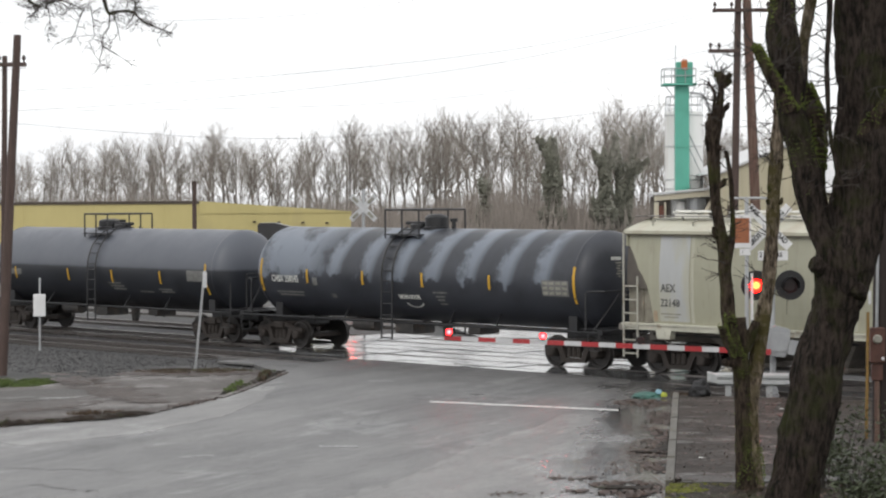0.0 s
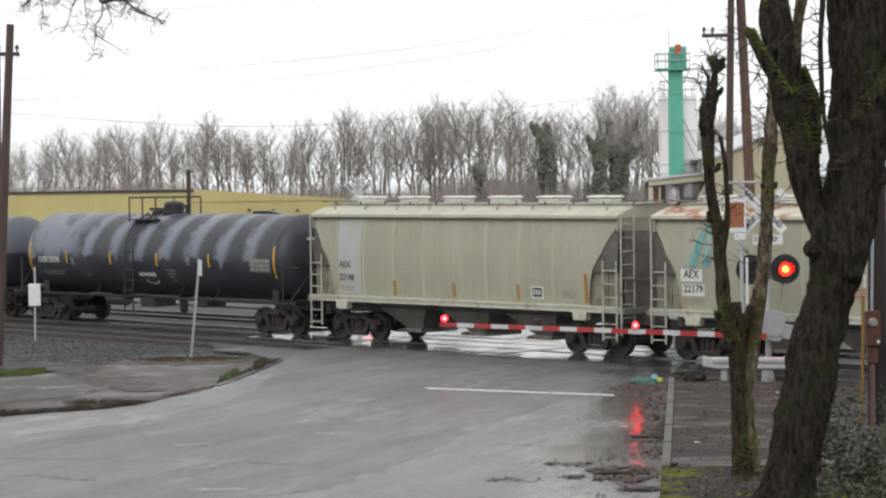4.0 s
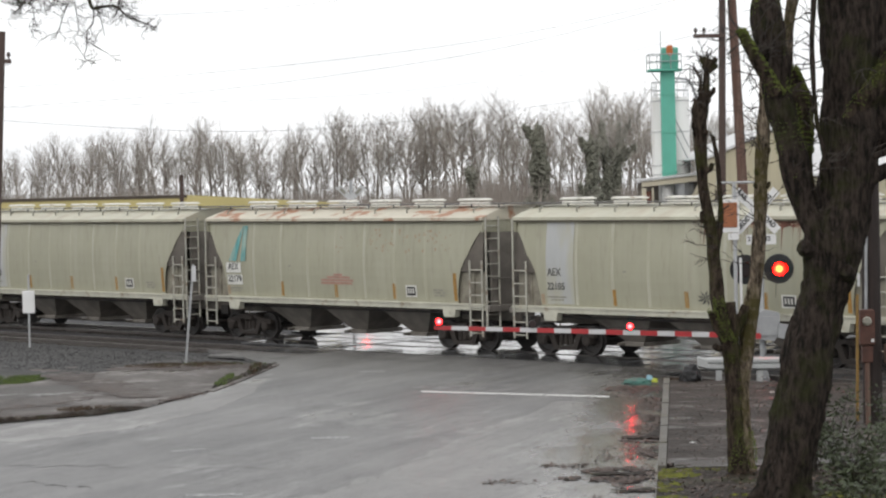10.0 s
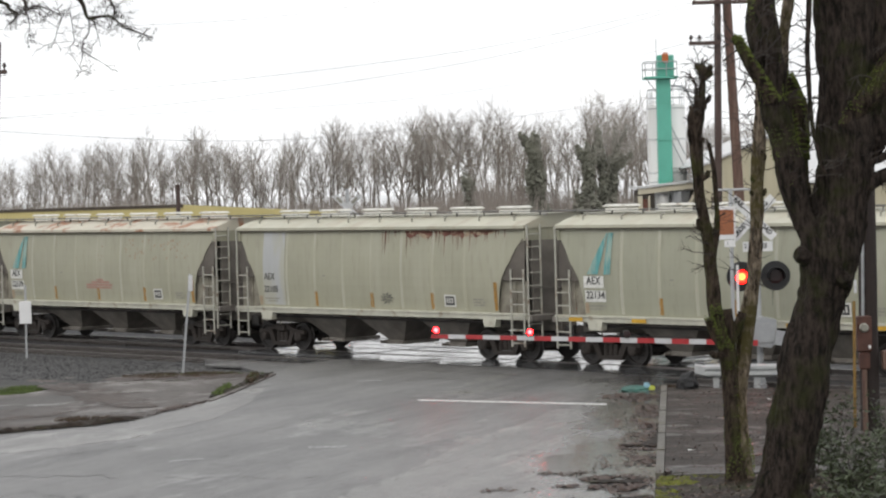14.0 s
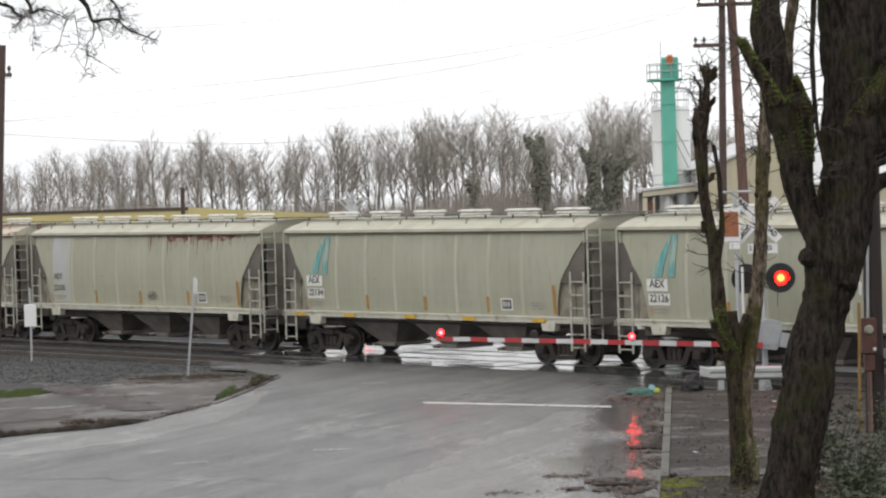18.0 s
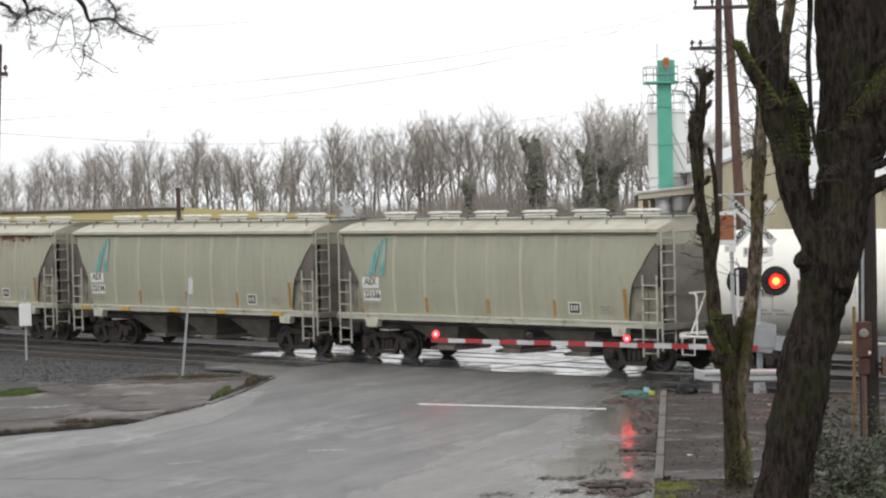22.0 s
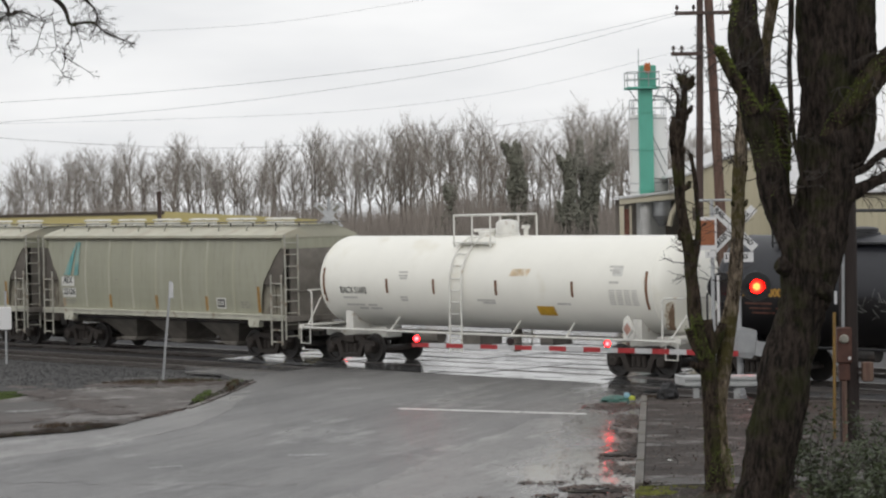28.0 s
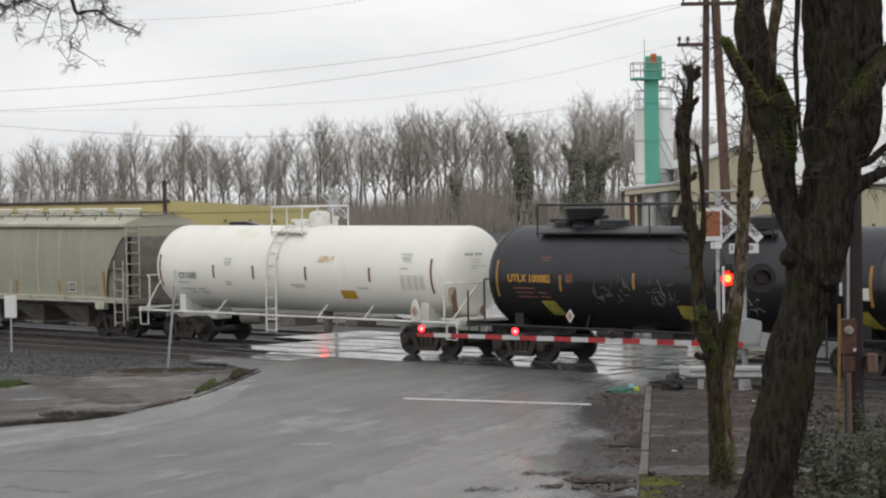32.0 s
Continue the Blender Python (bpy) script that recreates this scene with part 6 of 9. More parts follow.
part("roof", Mb().prism([(c1[0], c1[1] + 0.2), (c0[0], c0[1] + 0.2), (c2[0], c2[1] + 0.2), (-8, 175), (-75, 175)], 3.3, 3.45, "xy"), M["shed_roof"], shed)
for i in range(4):
    q = Vector((*c0, 0)).lerp(Vector((*c2, 0)), 0.36 + 0.16 * i)
    part("wall_lamp", Mb().box(q.x - 0.1, q.x + 0.1, q.y - 0.22, q.y - 0.02, 2.92 - 0.04 * i, 3.02 - 0.04 * i, 0.02), M["shed_trim"], shed)
for i in range(14):
    q = Vector((*c1, 0)).lerp(Vector((*c0, 0)), (i + 0.5) / 14)
    part("wall_seam", Mb().box(q.x - 0.03, q.x + 0.03, q.y - 0.05, q.y, -0.1, 4.1), M["shed_yellow"], shed)
part("base_kerb", Mb().prism([(c1[0], c1[1] - 0.5), (c0[0], c0[1] - 0.5), (c0[0], c0[1] - 0.1), (c1[0], c1[1] - 0.1)], -0.2, 0.25, "xy"), M["yellow"], shed, "yellow-painted base")
solid("shed_yard", Mb().prism([along(-140, 58)[:2], along(-63, 58)[:2], (-3, 150), (-15, 149.5), (-75, 138)], -0.2, -0.05, "xy"), M["concrete"], "wet grey yard before the shed", kind="structure")

# dark van parked before the shed
M["van_paint"] = mat("dark_grey_vehicle_paint", (0.035, 0.034, 0.036), 0.35, var=0.1, scale=1.5)
M["van_glass"] = mat("dark_vehicle_glass", (0.02, 0.022, 0.024), 0.08, var=0.05)
M["tyre"] = mat("black_tyre_rubber", (0.018, 0.018, 0.018), 0.8, var=0.15, scale=6)
van = thing("parked_van", pose(-9.6, 140, -0.05), "dark grey van parked before the yellow shed", "van")
part("body", Mb().prism([(-1.2, 0.42), (-1.2, 2.95), (-1.1, 3.1), (-0.2, 3.1), (0.9, 2.82), (2.0, 2.0), (3.2, 1.75), (3.3, 0.42)], -1.0, 1.0), M["van_paint"], van)
part("windscreen", Mb().prism([(0.98, 2.74), (1.95, 2.04), (1.99, 2.06), (1.02, 2.78)], -0.85, 0.85), M["van_glass"], van)
part("side_window", Mb().prism([(0.0, 2.0), (0.0, 2.7), (0.8, 2.6), (1.5, 2.0)], -1.012, -1.0), M["van_glass"], van)
for wx in (-0.4, 2.4):
    for wy in (-0.92, 0.92):
        part("wheel", Mb().lathe([(-0.12, 0.001), (-0.12, 0.3), (-0.09, 0.36), (0.09, 0.36), (0.12, 0.3), (0.12, 0.001)], 18, "y", (wx, wy, 0.36)), M["tyre"], van)

# silo with its elevator leg and lean-to
M["silo_white"] = mat("white_silo_paint", (0.80, 0.80, 0.78), 0.4, var=0.04, scale=1, stain=(0.6, 0.57, 0.5), stain_at=(0.6, 0.75), stain_scale=0.8, stretch=(1, 1, 0.3))
M["mint"] = mat("mint_green_paint", (0.11, 0.42, 0.32), 0.45, var=0.08, scale=1.2)
M["orange"] = mat("orange_motor_paint", (0.55, 0.16, 0.04), 0.5, var=0.12)
M["galv"] = mat("galvanised_steel", (0.38, 0.39, 0.40), 0.45, 0.5, var=0.12, scale=2)
M["beige_wall"] = mat("beige_metal_siding", (0.50, 0.455, 0.325), 0.6, var=0.06, scale=0.8, stretch=(6, 6, 0.4))
M["cream_wall"] = mat("cream_wall", (0.62, 0.57, 0.44), 0.6, var=0.06, scale=1)
M["light_roof"] = mat("pale_metal_roof", (0.62, 0.62, 0.62), 0.45, var=0.05, scale=1)
silo = thing("silo", pose(11.6, 115, 0), "white silo with mint-green elevator leg and orange motor", "silo")
part("shell", Mb().lathe([(-0.2, 0.92), (3.0, 0.92), (5.3, 0.92), (5.32, 0.94), (5.38, 0.94), (5.4, 0.92), (6.9, 0.92), (6.92, 0.94), (6.98, 0.94), (7.0, 0.92), (8.5, 0.92), (8.6, 0.85), (8.7, 0.3), (8.7, 0.001)], 32, "z"), M["silo_white"], silo, "", 30)
for z in (4.9, 5.35, 6.95, 8.42):
    part("shell_seam", Mb().lathe([(z, 0.925), (z, 0.945), (z + 0.035, 0.945), (z + 0.035, 0.925)], 32, "z"), M["galv"], silo)
part("elevator_leg", Mb().box(-0.56, 0.10, -1.5, -0.98, 4.6, 9.8, 0.02), M["mint"], silo, "mint-green elevator leg")
for z in (5.0, 6.9, 8.7):
    part("leg_flange", Mb().box(-0.6, 0.14, -1.54, -0.96, z, z + 0.06), M["mint"], silo)
part("deck", Mb().box(-1.15, 0.42, -1.9, -0.3, 9.82, 9.92, 0.02), M["mint"], silo, "mint-green deck")
mb = Mb()
for xx in (-1.12, -0.62, -0.12, 0.38):
    for yy in (-1.86, -0.34):
        mb.tube([(xx, yy, 9.92), (xx, yy, 10.62)], 0.022, 5)
for z in (10.28, 10.62):
    for yy in (-1.86, -0.34):
        mb.tube([(-1.12, yy, z), (0.38, yy, z)], 0.022, 5)
    for xx in (-1.12, 0.38):
        mb.tube([(xx, -1.86, z), (xx, -0.34, z)], 0.022, 5)
part("deck_rail", mb, M["galv"], silo)
part("head_box", Mb().box(-0.5, 0.28, -1.45, -0.8, 9.92, 10.95, 0.05).box(-0.55, 0.33, -1.5, -0.75, 10.25, 10.33), M["mint"], silo, "green elevator head")
part("motor", Mb().box(-0.28, 0.0, -1.7, -1.45, 10.62, 11.02, 0.04).box(-0.22, -0.16, -1.74, -1.7, 10.55, 11.06).box(-0.1, -0.04, -1.74, -1.7, 10.55, 11.06), M["orange"], silo, "orange motor guard")
part("mast", Mb().tube([(-0.5, -1.0, 10.9), (-0.5, -1.0, 11.75)], 0.018, 5), M["galv"], silo)
mb = Mb()
for i in range(10):
    a = 2 * math.pi * i / 10
    mb.tube([(0.88 * math.cos(a), 0.88 * math.sin(a), 8.5), (0.88 * math.cos(a), 0.88 * math.sin(a), 9.35)], 0.02, 4)
for z in (8.95, 9.35):
    mb.tube([(0.88 * math.cos(2 * math.pi * i / 20), 0.88 * math.sin(2 * math.pi * i / 20), z) for i in range(21)], 0.02, 4, False)
part("top_rail", mb, M["galv"], silo)
part("spout", Mb().tube([(0.2, -0.9, 9.5), (0.75, -0.6, 9.45), (1.0, -0.5, 9.2), (1.35, -0.4, 8.2), (1.5, -0.3, 7.2)], 0.06, 7), M["galv"], silo)
for pa, pb in (((-0.5, -1.4, 9.1), (-1.05, -1.6, 9.82)), ((0.05, -1.4, 9.1), (0.4, -1.6, 9.82)), ((0.1, -1.1, 7.6), (0.8, -0.7, 6.2)), ((0.1, -1.2, 6.9), (1.1, -0.6, 4.9))):
    part("brace", Mb().tube([pa, pb], 0.025, 5), M["galv"], silo)
M["lean_back"] = mat("grey_brown_boards", (0.27, 0.24, 0.21), 0.7, var=0.15, scale=2)
M["duct_pale"] = mat("pale_galvanised_duct", (0.60, 0.60, 0.59), 0.45, 0.1, var=0.1, scale=2)
lean = thing("lean_to", pose(11.35, 113.2, 0), "cream lean-to with a sloping roof and open bay", "shed")
part("roof", Mb().prism([(-1.55, 4.62), (1.7, 4.92), (1.7, 5.02), (-1.55, 4.72)], -1.3, 1.4), M["light_roof"], lean)
part("fascia", Mb().prism([(-1.45, 4.36), (1.65, 4.62), (1.65, 4.9), (-1.45, 4.61)], -1.2, -1.1), M["cream_wall"], lean)
part("post", Mb().box(-1.45, -1.25, -1.2, -1.0, -0.2, 4.3), M["cream_wall"], lean)
part("post", Mb().box(-0.98, -0.9, -1.2, -1.12, -0.2, 4.3), M["cream_wall"], lean)
part("back_wall", Mb().box(-1.45, 1.7, 1.2, 1.3, -0.2, 4.55), M["lean_back"], lean)
part("door", Mb().box(-1.24, -1.0, -1.1, -1.04, -0.2, 4.15), M["rust"], lean, "rust-red door leaf")
part("duct", Mb().tube([(-0.2, -0.7, -0.2), (-0.2, -0.7, 3.95), (-0.22, -0.6, 4.3)], 0.27, 14), M["duct_pale"], lean, "fat pale galvanised duct")
part("cyclone", Mb().lathe([(3.3, 0.1), (3.8, 0.46), (4.5, 0.46), (4.52, 0.001)], 16, "z", (0.58, -0.6, 0)), M["galv"], lean)
part("spout", Mb().tube([(1.3, -0.9, 4.35), (1.0, -0.9, 3.8), (0.9, -0.9, 3.3)], 0.13, 10), M["cream_wall"], lean)

# beige sheds
barn = thing("beige_shed", Matrix(), "beige metal-sided shed with a low gable", "building")
bx0, bx1, by, pk = 12.3, 16.4, 106.0, 15.3
part("gable_wall", Mb().prism([(bx0, -0.2), (bx1, -0.2), (bx1, 6.25), (pk, 6.75), (bx0, 5.55)], by, by + 0.2), M["beige_wall"], barn)
for i in range(14):
    xx = bx0 + 0.15 + i * 0.29
    zt = 5.5 + (xx - bx0) * 0.4 if xx < pk else 6.7 - (xx - pk) * 0.43
    part("siding_rib", Mb().box(xx - 0.02, xx + 0.02, by - 0.03, by, -0.2, zt), M["beige_wall"], barn)
part("roof", Mb().prism([(bx0 - 0.2, 5.52), (pk, 6.8), (bx1 + 0.15, 6.2), (bx1 + 0.15, 6.3), (pk, 6.92), (bx0 - 0.2, 5.62)], by - 0.2, by + 14), M["light_roof"], barn)
part("door", Mb().box(13.2, 14.7, by - 0.05, by, -0.1, 3.6), M["shed_trim"], barn)
part("window", Mb().box(12.6, 13.0, by - 0.05, by, 3.6, 4.2), M["shed_trim"], barn)
long_shed = thing("beige_warehouse", Matrix(), "long beige warehouse with a pale metal roof", "building")
part("wall", Mb().box(16.8, 40.0, 104.5, 104.75, -0.2, 4.7), M["beige_wall"], long_shed)
part("eave", Mb().box(16.7, 40.1, 104.3, 104.5, 4.62, 4.82, 0.02), M["shed_trim"], long_shed)
part("roof", Mb().prism([(104.2, 4.82), (118, 7.2), (132, 4.82), (132, 4.72), (118, 7.0), (104.2, 4.72)], 16.6, 40.2, "yz"), M["light_roof"], long_shed)
for i in range(24):
    part("siding_rib", Mb().box(18.2 + i * 0.9 - 0.03, 18.2 + i * 0.9 + 0.03, 104.46, 104.5, -0.2, 4.6), M["beige_wall"], long_shed)
for i in range(3):
    part("window", Mb().box(21 + i * 3, 22.2 + i * 3, 104.44, 104.5, 2.0, 3.2, 0.01), M["shed_trim"], long_shed)

# utility poles
M["pole_wood"] = mat("weathered_pole_wood", (0.16, 0.088, 0.066), 0.75, var=0.2, scale=3, stretch=(4, 4, 0.4), bump=0.4, bump_scale=18, stain=(0.17, 0.12, 0.09), stain_at=(0.5, 0.75), stain_scale=1.5)
M["pole_dark"] = mat("dark_pole_wood", (0.095, 0.062, 0.052), 0.75, var=0.2, scale=3, stretch=(4, 4, 0.4), bump=0.4, bump_scale=18)
M["wire"] = mat("black_cable", (0.10, 0.10, 0.10), 0.5, var=0.1)
M["insulator"] = mat("brown_glazed_insulator", (0.06, 0.04, 0.035), 0.25, var=0.1)


def utility_pole(foot, top, r0, r1, wood, label, arms):
    po = thing("utility_pole", Matrix(), label, "pole", "utility poles")
    a, b = Vector(foot), Vector(top)
    part("shaft", Mb().tube([a.lerp(b, i / 8) for i in range(9)], [r0 + (r1 - r0) * i / 8 for i in range(9)], 14), wood, po, "", 40)
    for z, x0, x1, yoff in arms:
        c = a.lerp(b, (z - a.z) / (b.z - a.z))
        part("crossarm", Mb().box(c.x + x0, c.x + x1, c.y - r1 - 0.14, c.y - r1 - 0.02, z - 0.07, z + 0.07, 0.01), wood, po)
        for xx in (x0 + 0.08, x0 + (x1 - x0) * 0.33, x1 - 0.08):
            part("insulator", Mb().lathe([(0.0, 0.03), (0.08, 0.03), (0.1, 0.07), (0.16, 0.07), (0.18, 0.05), (0.24, 0.04), (0.24, 0.001)], 10, "z", (c.x + xx, c.y - r1 - 0.08, z + 0.07)), M["insulator"], po)
    return po


utility_pole((-12.27, 66.2, -0.15), (-11.74, 66.2, 9.30), 0.15, 0.105, M["pole_dark"], "dark brown leaning wooden utility pole in the grass", ())
utility_pole((-14.75, 80.0, -0.15), (-14.62, 80.0, 9.5), 0.12, 0.085, M["pole_dark"], "thin dark utility pole with a short arm", ((9.2, -0.6, 0.75, 0),))
utility_pole((10.65, 88, -0.1), (10.90, 88, 13.2), 0.15, 0.12, M["pole_dark"], "grey-brown wooden pole carrying crossarms and wires", ((11.47, -0.95, 1.15, 0), (9.98, -1.08, 0.1, 0)))
pl = utility_pole((11.75, 88.6, -0.1), (11.22, 88.6, 13.2), 0.2, 0.16, M["pole_wood"], "thick reddish-brown wooden pole leaning slightly", ())
stub = thing("short_post", pose(-10.3, 99.0, 0), "short dark post before the yellow shed", "post")
part("shaft", Mb().tube([(0, 0, -0.1), (0, 0, 5.36)], 0.09, 10), M["pole_dark"], stub)
# wires
for pts, r in ((((-45, 88, 8.4), (-16.3, 88, 8.65), (0.33, 88, 9.8), (10.0, 88, 11.5)), 0.009), (((-45, 88, 7.9), (-16.3, 88, 7.93), (0.33, 88, 9.33), (10.4, 88, 11.5)), 0.009), (((-24, 90, 8.3), (-8, 90, 6.93), (2.4, 92, 7.5), (10.7, 114, 9.0)), 0.010),
               (((-45, 88, 8.0), (-10, 88, 7.95), (2, 88, 8.5), (9.9, 88, 10.05)), 0.006), (((-45, 80, 11.2), (-12, 84, 10.9), (0, 86, 11.9), (11.5, 88, 14.5)), 0.006), (((-13.9, 80, 9.1), (-30, 84, 8.2), (-45, 88, 8.6)), 0.012)):
    ps = [Vector(p) for p in pts]
    path = []
    for i in range(len(ps) - 1):
        p0, p1, p2, p3 = ps[max(0, i - 1)], ps[i], ps[i + 1], ps[min(len(ps) - 1, i + 2)]
        for j in range(8):
            t = j / 8
            path.append(0.5 * ((2 * p1) + (p2 - p0) * t + (2 * p0 - 5 * p1 + 4 * p2 - p3) * t * t + (3 * p1 - p0 - 3 * p2 + p3) * t ** 3))
    path.append(ps[-1])
    solid("overhead_wire", Mb().tube(path, r * 0.88, 4), M["wire"], "thin black overhead wire strung between poles", "wire", "overhead wires")

# ---- crossing signals, gate and posts ----
M["mast_paint"] = mat("aluminium_mast_paint", (0.44, 0.45, 0.46), 0.45, 0.2, var=0.08, scale=3)
M["sign_white"] = mat("white_sign_sheet", (0.72, 0.72, 0.72), 0.4, var=0.05, scale=3)
M["sign_old"] = mat("faded_grey_sign_sheet", (0.60, 0.61, 0.62), 0.6, var=0.12, scale=4)
M["sign_black"] = mat("black_sign_paint", (0.02, 0.02, 0.02), 0.5, var=0.1)
M["signal_black"] = mat("black_signal_enamel", (0.014, 0.014, 0.015), 0.4, var=0.15)
M["sign_rust"] = mat("orange_brown_board", (0.32, 0.115, 0.05), 0.6, var=0.1, scale=4)
M["lens_dark"] = mat("unlit_red_lens", (0.022, 0.008, 0.008), 0.3, var=0.1)
M["beam"] = mat("galvanised_guard_beam", (0.48, 0.49, 0.49), 0.4, 0.3, var=0.1, scale=3)
M["gate_box"] = mat("grey_gate_housing", (0.34, 0.35, 0.36), 0.5, 0.1, var=0.1, scale=3)
M["lit"] = glow("lit_red_lamp", (1.0, 0.003, 0.0015), 24.0)
M["lit_core"] = glow("lit_lamp_core", (1.0, 0.020, 0.0045), 48.0)
M["lit_small"] = glow("lit_red_gate_lamp", (1.0, 0.007, 0.009), 26.0)
M["small_core"] = glow("lit_gate_lamp_core", (1.0, 0.014, 0.015), 55.0)
FLASH_RIGHT, FLASH_LEFT = [], []   # lamp turners with their rest poses


def flip_lamp(parent, at, r, facing, lit, core, flash):
    """A lamp insert that shows its lit face or turns it to the back."""
    rest = Matrix.Translation(at) @ Matrix.Rotation(facing, 4, "Z")
    body = part("lamp_insert", Mb().lathe([(-0.004 + r * 0.04, 0.001), (r * 0.04, r), (-r * 0.22, r * 1.0), (-r * 0.22, r * 1.06), (r * 0.16, r * 1.06), (r * 0.2, r * 0.8), (r * 0.2, 0.001)], 20, "y"), M["lens_dark"], parent, "red lamp lens")
    body.matrix_basis = rest
    face = part("lit_face", Mb().lathe([(-0.004, 0.001), (-0.004, r * 0.98), (0.0, r * 0.98), (0.0, 0.001)], 20, "y"), lit, body, "glowing red lamp face")
    if core:
        part("lamp_core", Mb().lathe([(-0.012, 0.001), (-0.012, r * 0.5), (-0.006, r * 0.55), (-0.006, 0.001)], 16, "y"), core, body)
    if flash is not None:
        flash.append((body, rest))


def crossbuck(parent, c, half, w, text, sheet):
    """Two crossed white blades lettered in black."""
    for s, words in ((1, text[0]), (-1, text[1])):
        rot = Matrix.Translation((c[0], c[1] - (0.03 if s > 0 else 0.0), c[2])) @ Matrix.Rotation(radians(45 * s), 4, "Y")
        blade = part("blade", Mb().box(-half, half, -0.01, 0.01, -w / 2, w / 2, 0.004), sheet, parent, "white lettered blade", m=rot)
        for word, x0 in words:
            writing("lettering", word, w * 0.78, Matrix.Translation((x0, -0.016, -w * 0.28)) @ Matrix.Rotation(radians(90), 4, "X"), M["sign_black"], blade, width=0.86, bold=0.006)


sig = thing("crossing_signal", pose(8.0, 58.0, 0), "crossing signal mast with crossbuck and twin red lamps", "signal")
part("mast", Mb().tube([(0, 0.1, -0.1), (0, 0.1, 4.75)], 0.065, 14), M["mast_paint"], sig, "", 40)
part("base", Mb().box(-0.12, 0.12, -0.02, 0.22, -0.15, 0.12, 0.03).lathe([(0.12, 0.11), (0.3, 0.08), (0.34, 0.075)], 14, "z", (0, 0.1, 0)), M["gate_box"], sig)
crossbuck(sig, (-0.1, -0.02, 4.02), 0.70, 0.22, (((("RAIL"), -0.66), ("ROAD", 0.16)), (("CROS", -0.66), ("SING", 0.18))), M["sign_white"])
part("track_count_sign", Mb().box(-0.36, 0.36, -0.02, 0.0, 3.2, 3.44, 0.006), M["sign_white"], sig, "white plate with the number of tracks")
writing("lettering", "2 TRACKS", 0.15, Matrix.Translation((-0.33, -0.026, 3.26)) @ Matrix.Rotation(radians(90), 4, "X"), M["sign_black"], sig, bold=0.005, width=0.82)
part("lamp_arm", Mb().tube([(-0.5, 0.12, 2.6), (0.5, 0.12, 2.6)], 0.04, 8), M["mast_paint"], sig)
for sx, flash, turn in ((-0.41, FLASH_LEFT, radians(-4)), (0.42, FLASH_RIGHT, radians(4))):
    part("lamp_disc", Mb().lathe([(0.02, 0.001), (0.02, 0.36), (0.045, 0.365), (0.05, 0.33), (0.05, 0.001)], 36, "y", (sx, 0, 2.6)), M["signal_black"], sig, "round black lamp background")
    mb = Mb()
    for i in range(13):
        a0 = radians(-20 + 220 * i / 13)
        a1 = radians(-20 + 220 * (i + 1) / 13)
        for ra, rb in ((0.185, 0.2),):
            mb.quad((sx + ra * math.cos(a0), 0.02, 2.6 + ra * math.sin(a0)), (sx + ra * math.cos(a1), 0.02, 2.6 + ra * math.sin(a1)), (sx + ra * math.cos(a1), -0.26, 2.6 + ra * math.sin(a1)), (sx + ra * math.cos(a0), -0.26, 2.6 + ra * math.sin(a0)))
            mb.quad((sx + rb * math.cos(a0), 0.02, 2.6 + rb * math.sin(a0)), (sx + rb * math.cos(a1), 0.02, 2.6 + rb * math.sin(a1)), (sx + rb * math.cos(a1), -0.26, 2.6 + rb * math.sin(a1)), (sx + rb * math.cos(a0), -0.26, 2.6 + rb * math.sin(a0)))
    part("lamp_hood", mb, M["signal_black"], sig)
    part("lamp_bowl", Mb().lathe([(0.05, 0.17), (0.2, 0.15), (0.26, 0.06), (0.26, 0.001)], 20, "y", (sx, 0, 2.6)), M["signal_black"], sig)
    flip_lamp(sig, (sx, -0.022, 2.6), 0.17, turn, M["lit"], M["lit_core"], flash)

gate = thing("crossing_gate", pose(8.0, 58.1, 0), "lowered crossing gate with red and white striped arm", "gate")
part("mechanism", Mb().prism([(-0.2, 0.92), (0.24, 0.86), (0.38, 1.05), (0.38, 1.54), (0.05, 1.62), (-0.2, 1.52)], -0.35, 0.25).box(-0.1, 0.36, -0.38, -0.35, 1.0, 1.46), M["gate_box"], gate, "grey housing of the gate drive")
part("pedestal", Mb().tube([(0.03, -0.05, -0.1), (0.03, -0.05, 0.9)], 0.05, 12).box(-0.08, 0.14, -0.16, 0.06, -0.16, -0.02, 0.02), M["gate_box"], gate)
part("counterweight", Mb().prism([(0.3, 0.95), (1.15, 0.8), (1.2, 1.15), (0.35, 1.3)], -0.5, -0.42), M["gate_box"], gate)
AX0, AX1, AZ0, AZ1, AY = -0.1, -7.99, 1.00, 1.36, -0.45


def arm_at(k):
    return AX0 + (AX1 - AX0) * k, AY + 0.35 * k, AZ0 + (AZ1 - AZ0) * k


